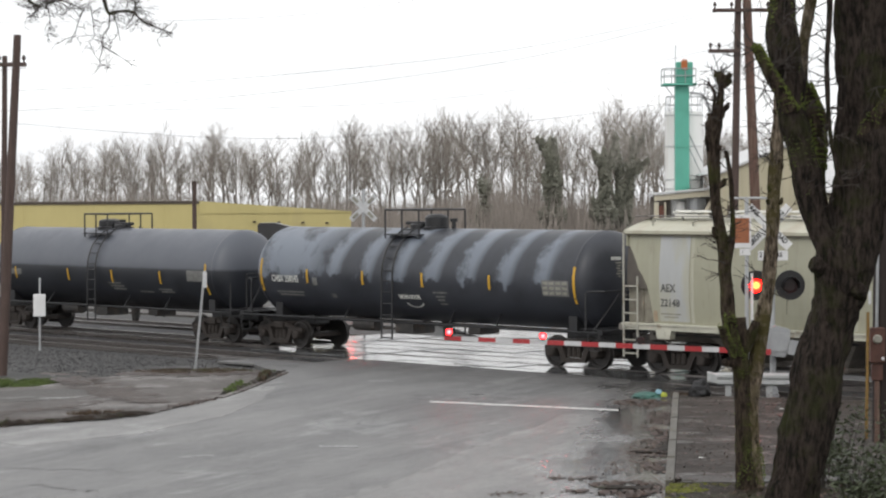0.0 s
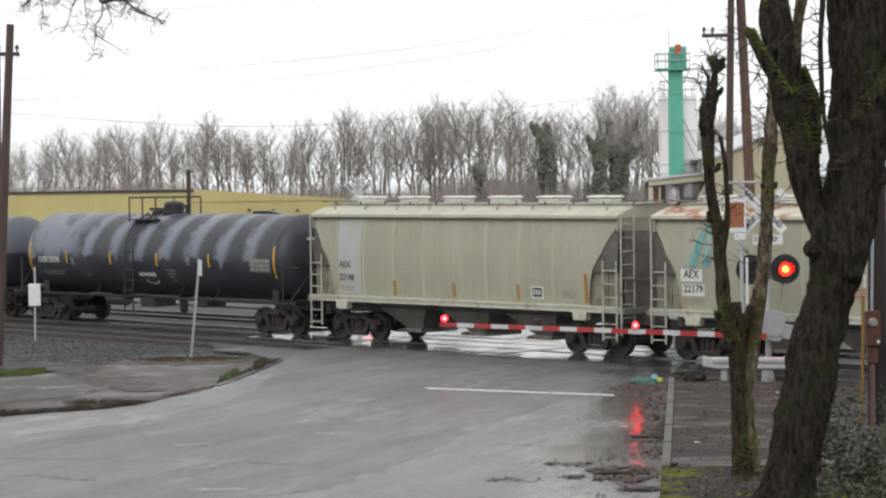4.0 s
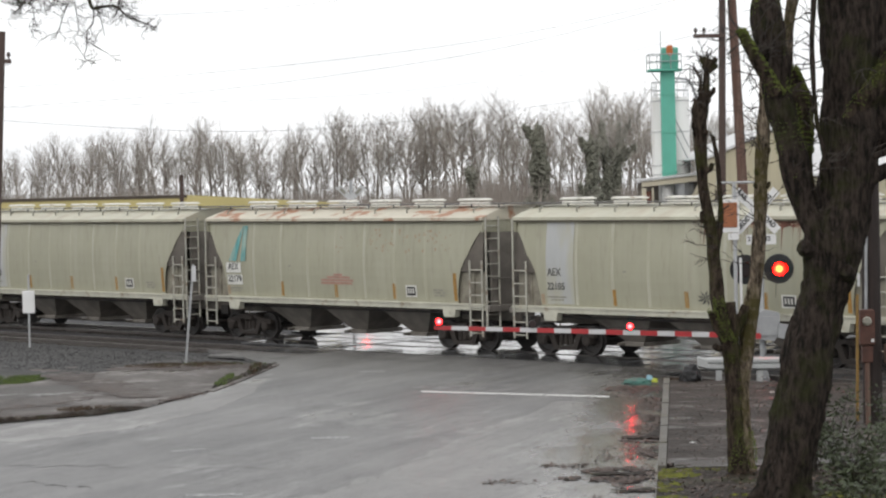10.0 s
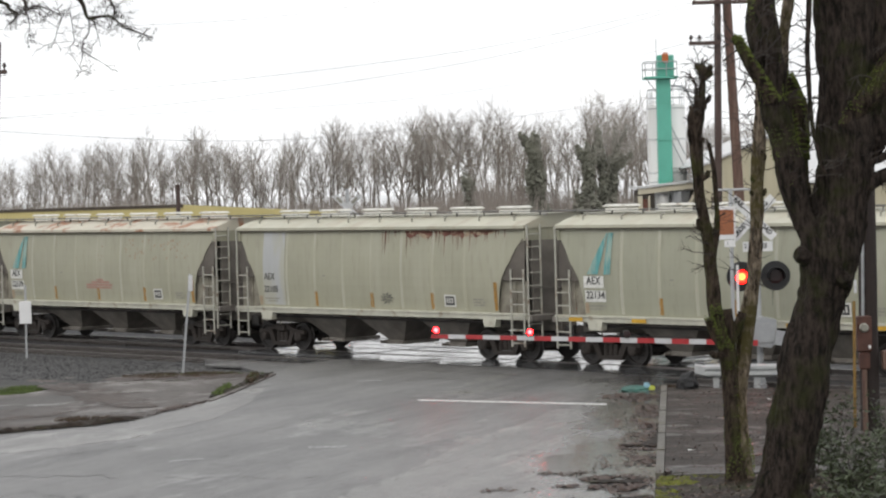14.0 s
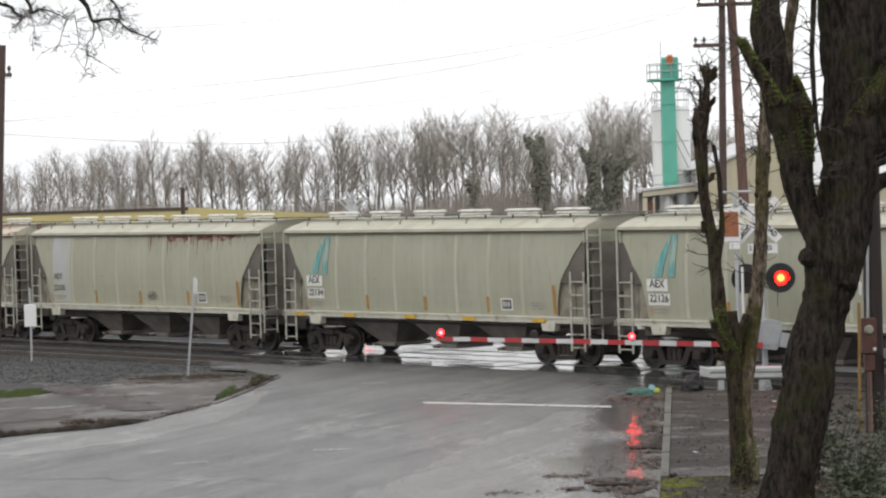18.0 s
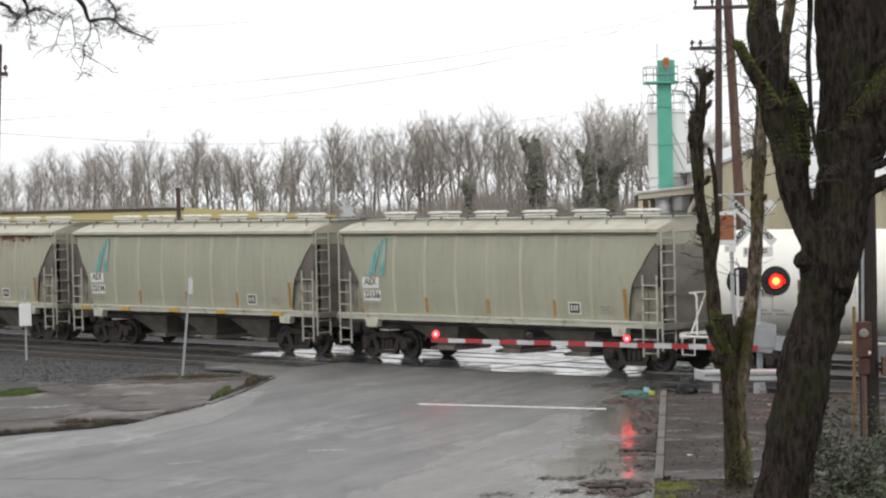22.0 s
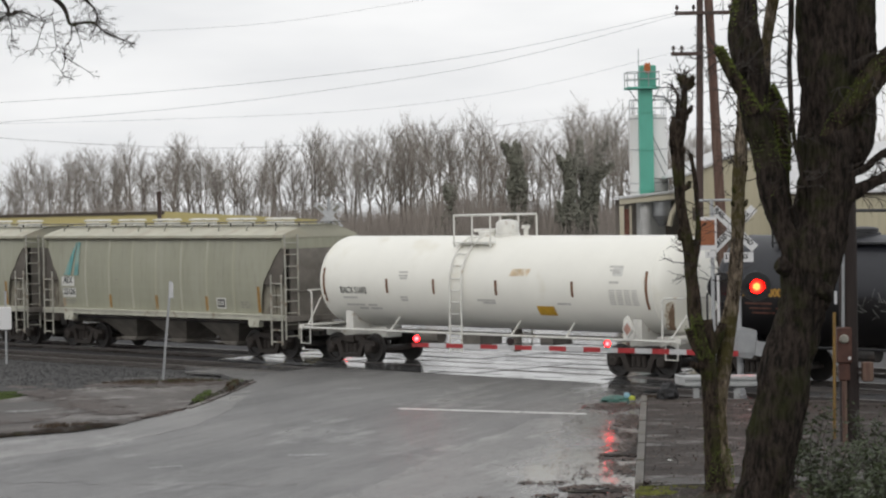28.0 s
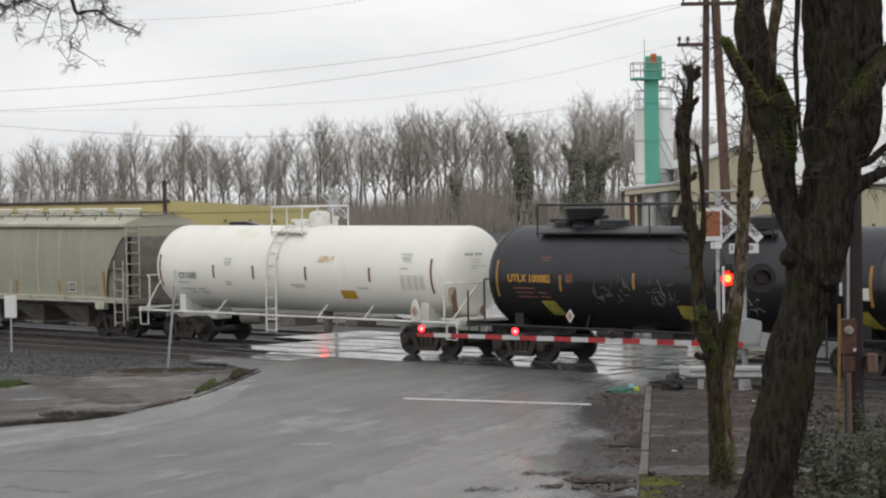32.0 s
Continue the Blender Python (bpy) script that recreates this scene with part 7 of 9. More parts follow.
N_BAND = 19
for i in range(N_BAND):
    a, b = arm_at(i / N_BAND), arm_at((i + 1) / N_BAND)
    hw = 0.066 - 0.018 * i / N_BAND
    mb = Mb()
    k = len(mb.v)
    mb.v += [(p[0], p[1] + s * 0.02, p[2] + q * hw) for p in (a, b) for s in (-1, 1) for q in (-1, 1)]
    mb.f += [(0, 1, 3, 2), (4, 6, 7, 5), (0, 4, 5, 1), (2, 3, 7, 6), (1, 5, 7, 3), (0, 2, 6, 4)]
    part("red_band" if i % 2 == 0 else "white_band", mb, M["red_band"] if i % 2 == 0 else M["white_band"], gate)
for k, flash in ((0.985, None), (0.697, FLASH_LEFT), (0.40, FLASH_RIGHT)):
    p = arm_at(k)
    part("arm_lamp_housing", Mb().tube([(p[0], p[1] - 0.06, p[2] + 0.155), (p[0], p[1] + 0.1, p[2] + 0.155)], 0.095, 12).box(p[0] - 0.05, p[0] + 0.05, p[1] - 0.03, p[1] + 0.05, p[2] + 0.05, p[2] + 0.1), M["signal_black"], gate)
    flip_lamp(gate, (p[0], p[1] - 0.078, p[2] + 0.155), 0.078, 0.0, M["lit_small"], M["small_core"], flash)
mb = Mb().tube([arm_at(0.98), (arm_at(0.6)[0], AY + 0.2, 1.34), (arm_at(0.2)[0], AY, 1.17)], 0.012, 4)
part("arm_cable", mb, M["signal_black"], gate)

post = thing("sign_post", pose(7.2, 57.6, 0), "grey post with a framed orange-brown board", "sign")
part("shaft", Mb().tube([(0.12, 0.06, -0.1), (0.12, 0.06, 4.75)], 0.05, 10), M["mast_paint"], post)
part("board_frame", Mb().box(-0.22, 0.22, -0.05, 0.0, 3.52, 4.32, 0.01), M["sign_white"], post, "white board frame")
part("board", Mb().box(-0.17, 0.17, -0.065, -0.045, 3.64, 4.24, 0.006), M["sign_rust"], post, "orange-brown board")
part("plate", Mb().box(-0.06, 0.2, -0.06, -0.01, 3.34, 3.5, 0.005), M["sign_white"], post)
writing("lettering", "1", 0.11, Matrix.Translation((-0.02, -0.066, 3.37)) @ Matrix.Rotation(radians(90), 4, "X"), M["sign_black"], post)
part("top_arm", Mb().tube([(-0.3, 0.06, 4.72), (0.66, 0.06, 4.72)], 0.03, 8), M["mast_paint"], post)
part("conduit", Mb().tube([(0.25, 0.1, 0.0), (0.25, 0.1, 2.9)], 0.035, 8), M["sign_white"], post, "white conduit")

guard = thing("guard_beam", pose(7.50, 57.0, 0.24, 0, 0.9, 0), "short galvanised guard beam on posts", "barrier")
part("beam", Mb().sweep([(-0.02, 0.0), (-0.10, 0.05), (-0.10, 0.11), (-0.03, 0.155), (-0.10, 0.20), (-0.10, 0.26), (-0.02, 0.31), (0.01, 0.31), (0.01, 0.0)], [(-0.98, 1, 0), (-0.6, 1, 0), (0.0, 1, 0), (1.5, 1, 0)]), M["beam"], guard)
part("end_terminal", Mb().sweep([(-0.02, 0.02), (-0.09, 0.06), (-0.09, 0.25), (-0.02, 0.29), (0.02, 0.29), (0.02, 0.02)], [(-1.22, 0.6, 0.05), (-1.14, 0.9, 0.03), (-0.98, 1.0, 0.0)]), M["beam"], guard, "flared end of the beam")
for xx in (-0.7, 0.28, 1.25):
    part("post", Mb().box(xx - 0.07, xx + 0.07, 0.02, 0.16, -0.40, 0.28), M["beam"], guard)
for xx in (-0.7, 0.28, 1.25):
    part("bolt", Mb().lathe([(-0.055, 0.001), (-0.055, 0.02), (-0.02, 0.022)], 8, "y", (xx, 0, 0.155)), M["gate_box"], guard)

far_sig = thing("crossing_signal", pose(-3.2, 96, 0), "weathered crossbuck on a post beyond the tracks", "signal")
part("mast", Mb().tube([(0, 0, -0.1), (0, 0, 5.0)], 0.07, 10), M["mast_paint"], far_sig)
crossbuck(far_sig, (0, -0.1, 4.24), 0.70, 0.22, ((), ()), M["sign_old"])
for s in (1, -1):
    for k in (-0.46, 0.40):
        rot = Matrix.Translation((0, -0.15, 4.24)) @ Matrix.Rotation(radians(45 * s), 4, "Y")
        part("lettering_bar", Mb().box(k - 0.14, k + 0.16, -0.004, 0.0, -0.06, 0.06), M["mid_letter"], far_sig, m=rot)
for sx, flash in ((-0.5, FLASH_LEFT), (0.5, FLASH_RIGHT)):
    part("lamp_disc", Mb().lathe([(0.02, 0.001), (0.02, 0.3), (0.05, 0.3), (0.05, 0.001)], 24, "y", (sx, -0.1, 2.6)), M["signal_black"], far_sig, "round black lamp background")
    flip_lamp(far_sig, (sx, -0.13, 2.6), 0.17, 0.0, M["lit"], M["lit_core"], flash)
part("lamp_arm", Mb().tube([(-0.5, 0.0, 2.6), (0.5, 0.0, 2.6)], 0.04, 8), M["mast_paint"], far_sig)

box = thing("marker_post", pose(-12.95, 76.5, 0), "thin post with a white box on the ballast", "marker")
part("shaft", Mb().tube([(0, 0, -0.2), (0.02, 0, 2.2)], 0.035, 8), M["mast_paint"], box)
part("box", Mb().box(-0.18, 0.2, -0.09, 0.0, 0.96, 1.68, 0.02), M["sign_white"], box, "white metal box")
lean_post = thing("leaning_post", pose(-7.06, 67.7, 0), "leaning white sign post by the track", "post")
part("shaft", Mb().prism([(-0.03, -0.15), (0.03, -0.15), (0.32, 2.7), (0.26, 2.7)], -0.02, 0.02).prism([(-0.03, -0.15), (-0.02, -0.15), (0.27, 2.7), (0.26, 2.7)], -0.05, -0.02), M["mast_paint"], lean_post)
part("plate", Mb().box(0.24, 0.36, -0.06, -0.03, 2.22, 2.66, 0.008), M["sign_old"], lean_post)

# ---- near trees ----
def bark_mat(name, dark, light, moss, moss_at, scale=5.0, bump=1.0):
    """Furrowed bark with patches of moss."""
    ma = bpy.data.materials.new(name)
    ma.use_nodes = True
    nd, ln = ma.node_tree.nodes, ma.node_tree.links
    b = nd["Principled BSDF"]
    b.inputs["Roughness"].default_value, b.inputs["Specular IOR Level"].default_value = 0.95, 0.12
    tc = nd.new("ShaderNodeTexCoord")
    mp = nd.new("ShaderNodeMapping")
    mp.inputs["Scale"].default_value = (1, 1, 0.28)
    ln.new(tc.outputs["Object"], mp.inputs["Vector"])

    def nz(vec, sc, det=6):
        n = nd.new("ShaderNodeTexNoise")
        n.inputs["Scale"].default_value, n.inputs["Detail"].default_value, n.inputs["Roughness"].default_value = sc, det, 0.7
        ln.new(vec, n.inputs["Vector"])
        return n.outputs["Fac"]

    def rng(v, a, c):
        r = nd.new("ShaderNodeMapRange")
        r.inputs["From Min"].default_value, r.inputs["From Max"].default_value = a, c
        ln.new(v, r.inputs["Value"])
        return r.outputs["Result"]

    furrow, patch = nz(mp.outputs["Vector"], scale * 3), nz(tc.outputs["Object"], 1.3, 5)
    m1, m2 = nd.new("ShaderNodeMix"), nd.new("ShaderNodeMix")
    m1.data_type = m2.data_type = "RGBA"
    ln.new(rng(furrow, 0.40, 0.60), m1.inputs[0])
    m1.inputs[6].default_value, m1.inputs[7].default_value = (*dark, 1), (*light, 1)
    ln.new(rng(patch, *moss_at), m2.inputs[0])
    ln.new(m1.outputs[2], m2.inputs[6])
    m2.inputs[7].default_value = (*moss, 1)
    ln.new(m2.outputs[2], b.inputs["Base Color"])
    bp = nd.new("ShaderNodeBump")
    bp.inputs["Strength"].default_value, bp.inputs["Distance"].default_value = bump, 0.2
    ln.new(furrow, bp.inputs["Height"])
    ln.new(bp.outputs["Normal"], b.inputs["Normal"])
    return ma


M["bark_big"] = bark_mat("dark_wet_furrowed_bark", (0.013, 0.0112, 0.0095), (0.062, 0.048, 0.040), (0.040, 0.044, 0.017), (0.50, 0.70), 5.0, 0.8)
M["bark_small"] = bark_mat("grey_brown_lichen_bark", (0.04, 0.03, 0.022), (0.36, 0.29, 0.215), (0.11, 0.095, 0.04), (0.48, 0.62), 5, 0.9)
M["bark_mossy"] = bark_mat("mossy_dark_bark", (0.018, 0.014, 0.011), (0.088, 0.066, 0.050), (0.058, 0.062, 0.020), (0.50, 0.66), 5, 0.8)
M["moss"] = mat("bright_moss", (0.165, 0.205, 0.035), 0.85, var=0.35, scale=8, bump=0.6, bump_scale=50)
M["twig"] = mat("dark_twig", (0.05, 0.04, 0.033), 0.8, var=0.2, scale=5)
trnd = random.Random(9)


def smooth_path(pts, n=6):
    """Points (x, y, z, r) joined by a smooth curve."""
    out = []
    for i in range(len(pts) - 1):
        p = [np.array(pts[max(0, min(len(pts) - 1, i + k))]) for k in (-1, 0, 1, 2)]
        for j in range(n):
            t = j / n
            out.append(0.5 * (2 * p[1] + (p[2] - p[0]) * t + (2 * p[0] - 5 * p[1] + 4 * p[2] - p[3]) * t * t + (3 * p[1] - p[0] - 3 * p[2] + p[3]) * t ** 3))
    out.append(np.array(pts[-1]))
    return out


def limb_mesh(pts, seg=20, rough=0.10, n=7):
    """A knobbly tapering limb with ridges."""
    sp = smooth_path(pts, n)
    mb = Mb().tube([tuple(p[:3]) for p in sp], [max(0.004, p[3]) for p in sp], seg)
    cs = [Vector(p[:3]) for p in sp]
    out = []
    for i, v in enumerate(mb.v):
        c = cs[min(len(cs) - 1, i // seg)]
        d = Vector(v) - c
        q = Vector(v)
        a = math.atan2(d.y, d.x + d.z * 0.3)
        furrow = abs(noise.noise(Vector((math.cos(a) * 4.5, math.sin(a) * 4.5, q.z * 0.8 + q.x * 0.8)))) + 0.6 * abs(noise.noise(Vector((math.cos(a) * 9, math.sin(a) * 9, q.z * 2.0))))
        k = 1.05 - 0.9 * rough * furrow + rough * 1.3 * noise.noise(q * 1.9) + rough * noise.noise(Vector((q.x * 9, q.y * 9, q.z * 1.6))) + rough * 0.5 * noise.noise(q * 8)
        out.append(tuple(c + d * k))
    mb.v = out
    return mb


def twig_spray(mb, p, d, length, r, level, rnd, droop=0.0):
    """A forking twig with knobbly joints."""
    pts, q, dd = [p], p, d.normalized()
    n = 4
    for i in range(n):
        dd = (dd + Vector((rnd.gauss(0, 0.22), rnd.gauss(0, 0.22), rnd.gauss(0, 0.2) - droop))).normalized()
        q = q + dd * length / n
        pts.append(q)
    mb.tube(pts, [r * (1 - 0.6 * i / n) for i in range(n + 1)], 4, False)
    if level > 0:
        for k in range(rnd.randint(2, 4)):
            b = pts[rnd.randint(1, n)]
            t = (dd + Vector((rnd.gauss(0, 0.8), rnd.gauss(0, 0.5), rnd.gauss(0, 0.6) - droop))).normalized()
            twig_spray(mb, b, t, length * rnd.uniform(0.4, 0.7), r * 0.6, level - 1, rnd, droop)


def moss_on(tree, pts, count, size, up=0.3):
    """Tufts of moss along the upper side of a limb."""
    sp = smooth_path(pts, 6)
    mb = Mb()
    for _ in range(count):
        p = sp[trnd.randrange(len(sp))]
        a = trnd.gauss(0, 0.8)
        d = Vector((math.sin(a) * 0.9, trnd.uniform(-1, 0.3), math.cos(a) * up)).normalized()
        c = Vector(p[:3]) + d * p[3] * 1.0
        s = size * trnd.uniform(0.4, 1.3)
        e1 = Vector((trnd.gauss(0, 1), trnd.gauss(0, 1), trnd.gauss(0, 1))).normalized() * s
        e2 = e1.orthogonal().normalized() * s * 0.8
        tip = c + d * s
        i = len(mb.v)
        mb.v += [tuple(c - e1), tuple(c + e2), tuple(c + e1), tuple(c - e2), tuple(tip)]
        mb.f += [(i, i + 1, i + 4), (i + 1, i + 2, i + 4), (i + 2, i + 3, i + 4), (i + 3, i, i + 4)]
    return tagged(part("moss", mb, M["moss"], tree, "bright green moss tufts"), kind="stuff")


big = thing("old_street_tree", Matrix(), "massive old leafless tree with dark bark and moss", "tree", "street trees by the pavement")
TRUNK = [(5.00, 34.9, -0.25, 0.44), (5.11, 34.9, 0.44, 0.385), (5.22, 34.9, 1.10, 0.362), (5.41, 34.9, 1.93, 0.37), (5.59, 34.9, 2.76, 0.35), (5.71, 34.9, 3.17, 0.36), (5.81, 34.9, 3.58, 0.405), (5.90, 34.9, 4.00, 0.43), (6.03, 34.9, 4.41, 0.41), (6.14, 34.9, 5.23, 0.385), (6.16, 34.9, 6.06, 0.41), (6.17, 34.9, 7.29, 0.42), (6.2, 34.9, 9.2, 0.40)]
LIMB_L = [(5.86, 34.78, 3.5, 0.22), (5.66, 34.75, 3.95, 0.20), (5.46, 34.75, 4.41, 0.18), (5.33, 34.75, 4.83, 0.19), (5.26, 34.75, 5.24, 0.215), (5.16, 34.75, 5.65, 0.215), (5.06, 34.75, 6.06, 0.21), (5.04, 34.75, 6.47, 0.205), (4.97, 34.75, 6.88, 0.225), (4.92, 34.75, 7.29, 0.22), (4.94, 34.75, 7.70, 0.17), (4.96, 34.75, 9.0, 0.14)]
LIMB_A = [(6.11, 34.75, 4.72, 0.1), (6.36, 34.75, 4.83, 0.12), (6.57, 34.75, 4.93, 0.105), (6.74, 34.75, 5.02, 0.09), (6.94, 34.75, 5.11, 0.08), (7.48, 34.75, 5.34, 0.06)]
LIMB_B = [(6.03, 34.65, 5.70, 0.12), (6.25, 34.65, 5.98, 0.2), (6.48, 34.65, 6.20, 0.21), (6.69, 34.65, 6.44, 0.19), (6.92, 34.65, 6.72, 0.17), (7.48, 34.65, 7.32, 0.13)]
LIMB_C = [(6.32, 34.7, 5.12, 0.05), (6.65, 34.7, 5.24, 0.055), (6.88, 34.7, 5.43, 0.05), (7.31, 34.7, 5.64, 0.035)]
STEM = [(6.18, 35.0, 4.71, 0.16), (6.32, 35.0, 5.13, 0.22), (6.50, 35.0, 5.54, 0.26), (6.61, 35.0, 5.95, 0.27), (6.63, 35.0, 6.53, 0.26), (6.65, 35.0, 7.11, 0.25), (6.67, 35.0, 7.60, 0.23), (6.74, 35.0, 8.84, 0.2)]
STUB = [(5.04, 34.6, 6.1, 0.12), (4.76, 34.5, 6.56, 0.095), (4.52, 34.4, 6.98, 0.07)]
BACK = [(5.60, 35.2, 4.5, 0.10), (5.56, 35.3, 4.91, 0.095), (5.55, 35.3, 5.24, 0.11), (5.54, 35.3, 5.66, 0.13), (5.49, 35.3, 6.07, 0.13), (5.38, 35.3, 6.45, 0.09)]
THIN = [(5.30, 35.5, 5.9, 0.10), (5.35, 35.5, 7.0, 0.09), (5.51, 35.5, 8.0, 0.08), (5.62, 35.5, 9.0, 0.06)]
VINE = [(5.53, 34.3, 9.0, 0.04), (5.55, 34.3, 7.6, 0.042), (5.51, 34.3, 6.7, 0.04), (5.56, 34.3, 5.7, 0.032), (5.74, 34.4, 5.0, 0.03)]
part("trunk", limb_mesh(TRUNK, 96, 0.115, 16), M["bark_big"], big, "", 70)
for pts, material in ((LIMB_L, "bark_big"), (STEM, "bark_big"), (LIMB_A, "bark_big"), (LIMB_B, "bark_mossy"), (LIMB_C, "bark_big"), (STUB, "bark_mossy"), (BACK, "bark_mossy"), (THIN, "bark_small"), (VINE, "bark_big")):
    part("limb", limb_mesh(pts, 32, 0.15, 10), M[material], big, "", 70)
for c, r in (((5.40, 34.66, 3.86), 0.13), ((5.98, 34.50, 3.50), 0.11)):
    mb = Mb().lathe([(-0.3, 0.02), (-0.22, r), (0.0, r * 1.05), (0.06, r * 0.8), (0.03, r * 0.3), (0.03, 0.001)], 14, "x")
    rot = Matrix.Translation(c) @ Matrix.Rotation(radians(200 if c[0] < 5.9 else 250), 4, "Z") @ Matrix.Rotation(radians(-25), 4, "Y")
    part("burl", mb, M["bark_big"], big, "knobbly cut burl", 60, m=rot)
for i in range(6):
    a = i * 1.05 + 0.3
    root = [(5.06 + 0.26 * math.cos(a), 34.9 + 0.26 * math.sin(a), 0.42, 0.12), (5.06 + 0.4 * math.cos(a), 34.9 + 0.4 * math.sin(a), 0.24, 0.11), (5.06 + 0.62 * math.cos(a), 34.9 + 0.62 * math.sin(a), 0.1, 0.07)]
    part("root", limb_mesh(root, 10, 0.15), M["bark_big"], big, "", 70)
moss_on(big, STUB, 2600, 0.018)
moss_on(big, BACK[2:], 5200, 0.017)
moss_on(big, LIMB_L[6:11], 3400, 0.016, 0.9)
moss_on(big, LIMB_L[3:6], 900, 0.013)
moss_on(big, LIMB_B, 1500, 0.017)
mb = Mb()
for pts, n_, ln, lv, dr in ((STUB, 16, 0.7, 2, 0.0), (VINE, 26, 0.28, 1, 0.05), (THIN, 12, 0.8, 2, 0.0), (LIMB_A, 9, 0.55, 2, 0.1), (LIMB_C, 6, 0.5, 2, 0.1), (BACK, 10, 0.5, 1, 0.0), (LIMB_L[:4], 6, 0.4, 1, 0.0), (LIMB_B, 10, 0.8, 2, 0.2)):
    sp = smooth_path(pts, 5)
    for _ in range(n_):
        p = sp[trnd.randrange(len(sp) // 3, len(sp))]
        d = Vector((trnd.gauss(0, 1), trnd.gauss(0, 0.5), trnd.uniform(-0.2, 0.9) if dr < 0.3 else trnd.uniform(-1.0, 0.2)))
        twig_spray(mb, Vector(p[:3]), d, ln * trnd.uniform(0.5, 1.2), 0.014, lv, trnd, dr)
tagged(part("twig_mass", mb, M["twig"], big, "fine dark bare twigs"), kind="stuff")

small = thing("young_street_tree", Matrix.Translation((0, 0, 0.22)) @ Matrix.Diagonal((0.955, 0.955, 0.955, 1)), "twin-stemmed pollarded tree with mossy foot", "tree", "street trees by the pavement")
S_LEFT = [(5.15, 40.6, -0.25, 0.24), (5.12, 40.6, 0.05, 0.175), (5.09, 40.6, 0.48, 0.142), (5.07, 40.6, 1.44, 0.13), (5.06, 40.6, 1.92, 0.145), (4.99, 40.6, 2.31, 0.165), (4.86, 40.6, 2.69, 0.115), (4.80, 40.6, 3.37, 0.115), (4.76, 40.6, 3.94, 0.094), (4.70, 40.6, 4.33, 0.093), (4.63, 40.6, 4.81, 0.09), (4.61, 40.6, 5.29, 0.10), (4.59, 40.6, 5.77, 0.118), (4.60, 40.6, 6.05, 0.15), (4.62, 40.6, 6.18, 0.12)]
S_TOP1 = [(4.66, 40.6, 6.05, 0.085), (4.71, 40.6, 6.4, 0.07), (4.73, 40.6, 6.72, 0.062), (4.71, 40.6, 6.86, 0.085), (4.70, 40.6, 6.94, 0.045)]
S_TOP2 = [(4.58, 40.6, 6.05, 0.06), (4.61, 40.6, 6.4, 0.035), (4.60, 40.6, 6.62, 0.03), (4.50, 40.6, 6.78, 0.012)]
S_FORK = [(4.80, 40.65, 3.5, 0.07), (4.92, 40.65, 4.2, 0.05), (4.90, 40.65, 5.0, 0.045), (4.82, 40.65, 5.6, 0.035)]
S_RIGHT = [(5.33, 40.7, -0.25, 0.21), (5.29, 40.7, 0.0, 0.165), (5.26, 40.7, 0.47, 0.138), (5.26, 40.7, 1.43, 0.12), (5.33, 40.7, 1.91, 0.13), (5.38, 40.7, 2.40, 0.135), (5.46, 40.7, 2.88, 0.122), (5.53, 40.7, 3.36, 0.12), (5.61, 40.7, 4.32, 0.117), (5.66, 40.7, 5.28, 0.117), (5.68, 40.7, 5.70, 0.12), (5.70, 40.7, 6.1, 0.085), (5.71, 40.7, 6.6, 0.06)]
for pts, material in ((S_LEFT, "bark_mossy"), (S_RIGHT, "bark_small"), (S_TOP1, "bark_mossy"), (S_TOP2, "bark_mossy"), (S_FORK, "bark_mossy")):
    part("stem", limb_mesh(pts, 24, 0.16, 10), M[material], small, "", 70)
for pts in ([(5.05, 40.5, 2.15, 0.09), (4.85, 40.45, 2.3, 0.085), (4.72, 40.4, 2.62, 0.08)], [(5.1, 40.5, 2.2, 0.11), (5.06, 40.45, 2.5, 0.1), (5.04, 40.45, 2.78, 0.085)], [(5.12, 40.5, 2.3, 0.09), (5.22, 40.4, 2.55, 0.085), (5.28, 40.4, 2.72, 0.08)], [(4.95, 40.5, 2.0, 0.06), (4.8, 40.4, 2.0, 0.055), (4.74, 40.35, 2.05, 0.05)]):
    part("stub", limb_mesh(pts, 12, 0.16), M["bark_mossy"], small, "mossy cut stub", 70)
moss_on(small, S_LEFT[2:5], 420, 0.011, 0.1)
moss_on(small, [(5.0, 40.42, 2.1, 0.12), (4.9, 40.42, 2.4, 0.12), (4.84, 40.45, 2.8, 0.1)], 900, 0.012)
moss_on(small, [(5.05, 40.5, 2.15, 0.09), (4.85, 40.45, 2.3, 0.085), (4.72, 40.4, 2.62, 0.08)], 700, 0.013)
moss_on(small, [(5.2, 40.5, -0.1, 0.24), (5.22, 40.5, 0.2, 0.22), (5.24, 40.5, 0.5, 0.16)], 400, 0.016)
for pts, n_ in ((S_TOP1, 5), (S_LEFT[10:], 9), (S_LEFT[4:10], 7), (S_RIGHT[8:], 5)):
    sp = smooth_path(pts, 5)
    for _ in range(n_):
        p = sp[trnd.randrange(len(sp))]
        q, a, s = Vector(p[:3]), trnd.choice((-1, 1)), trnd.uniform(0.6, 1.2)
        kn = [(q.x, q.y - 0.02, q.z, 0.05 * s), (q.x + a * 0.07 * s, q.y - 0.05, q.z + 0.04 * s, 0.042 * s), (q.x + a * 0.12 * s, q.y - 0.07, q.z + trnd.uniform(0.04, 0.12) * s, 0.046 * s), (q.x + a * 0.14 * s, q.y - 0.07, q.z + trnd.uniform(0.12, 0.18) * s, 0.025 * s)]
        part("knob", limb_mesh(kn, 9, 0.2, 4), M["bark_mossy"], small, "knobbly spur", 70)
mb = Mb()
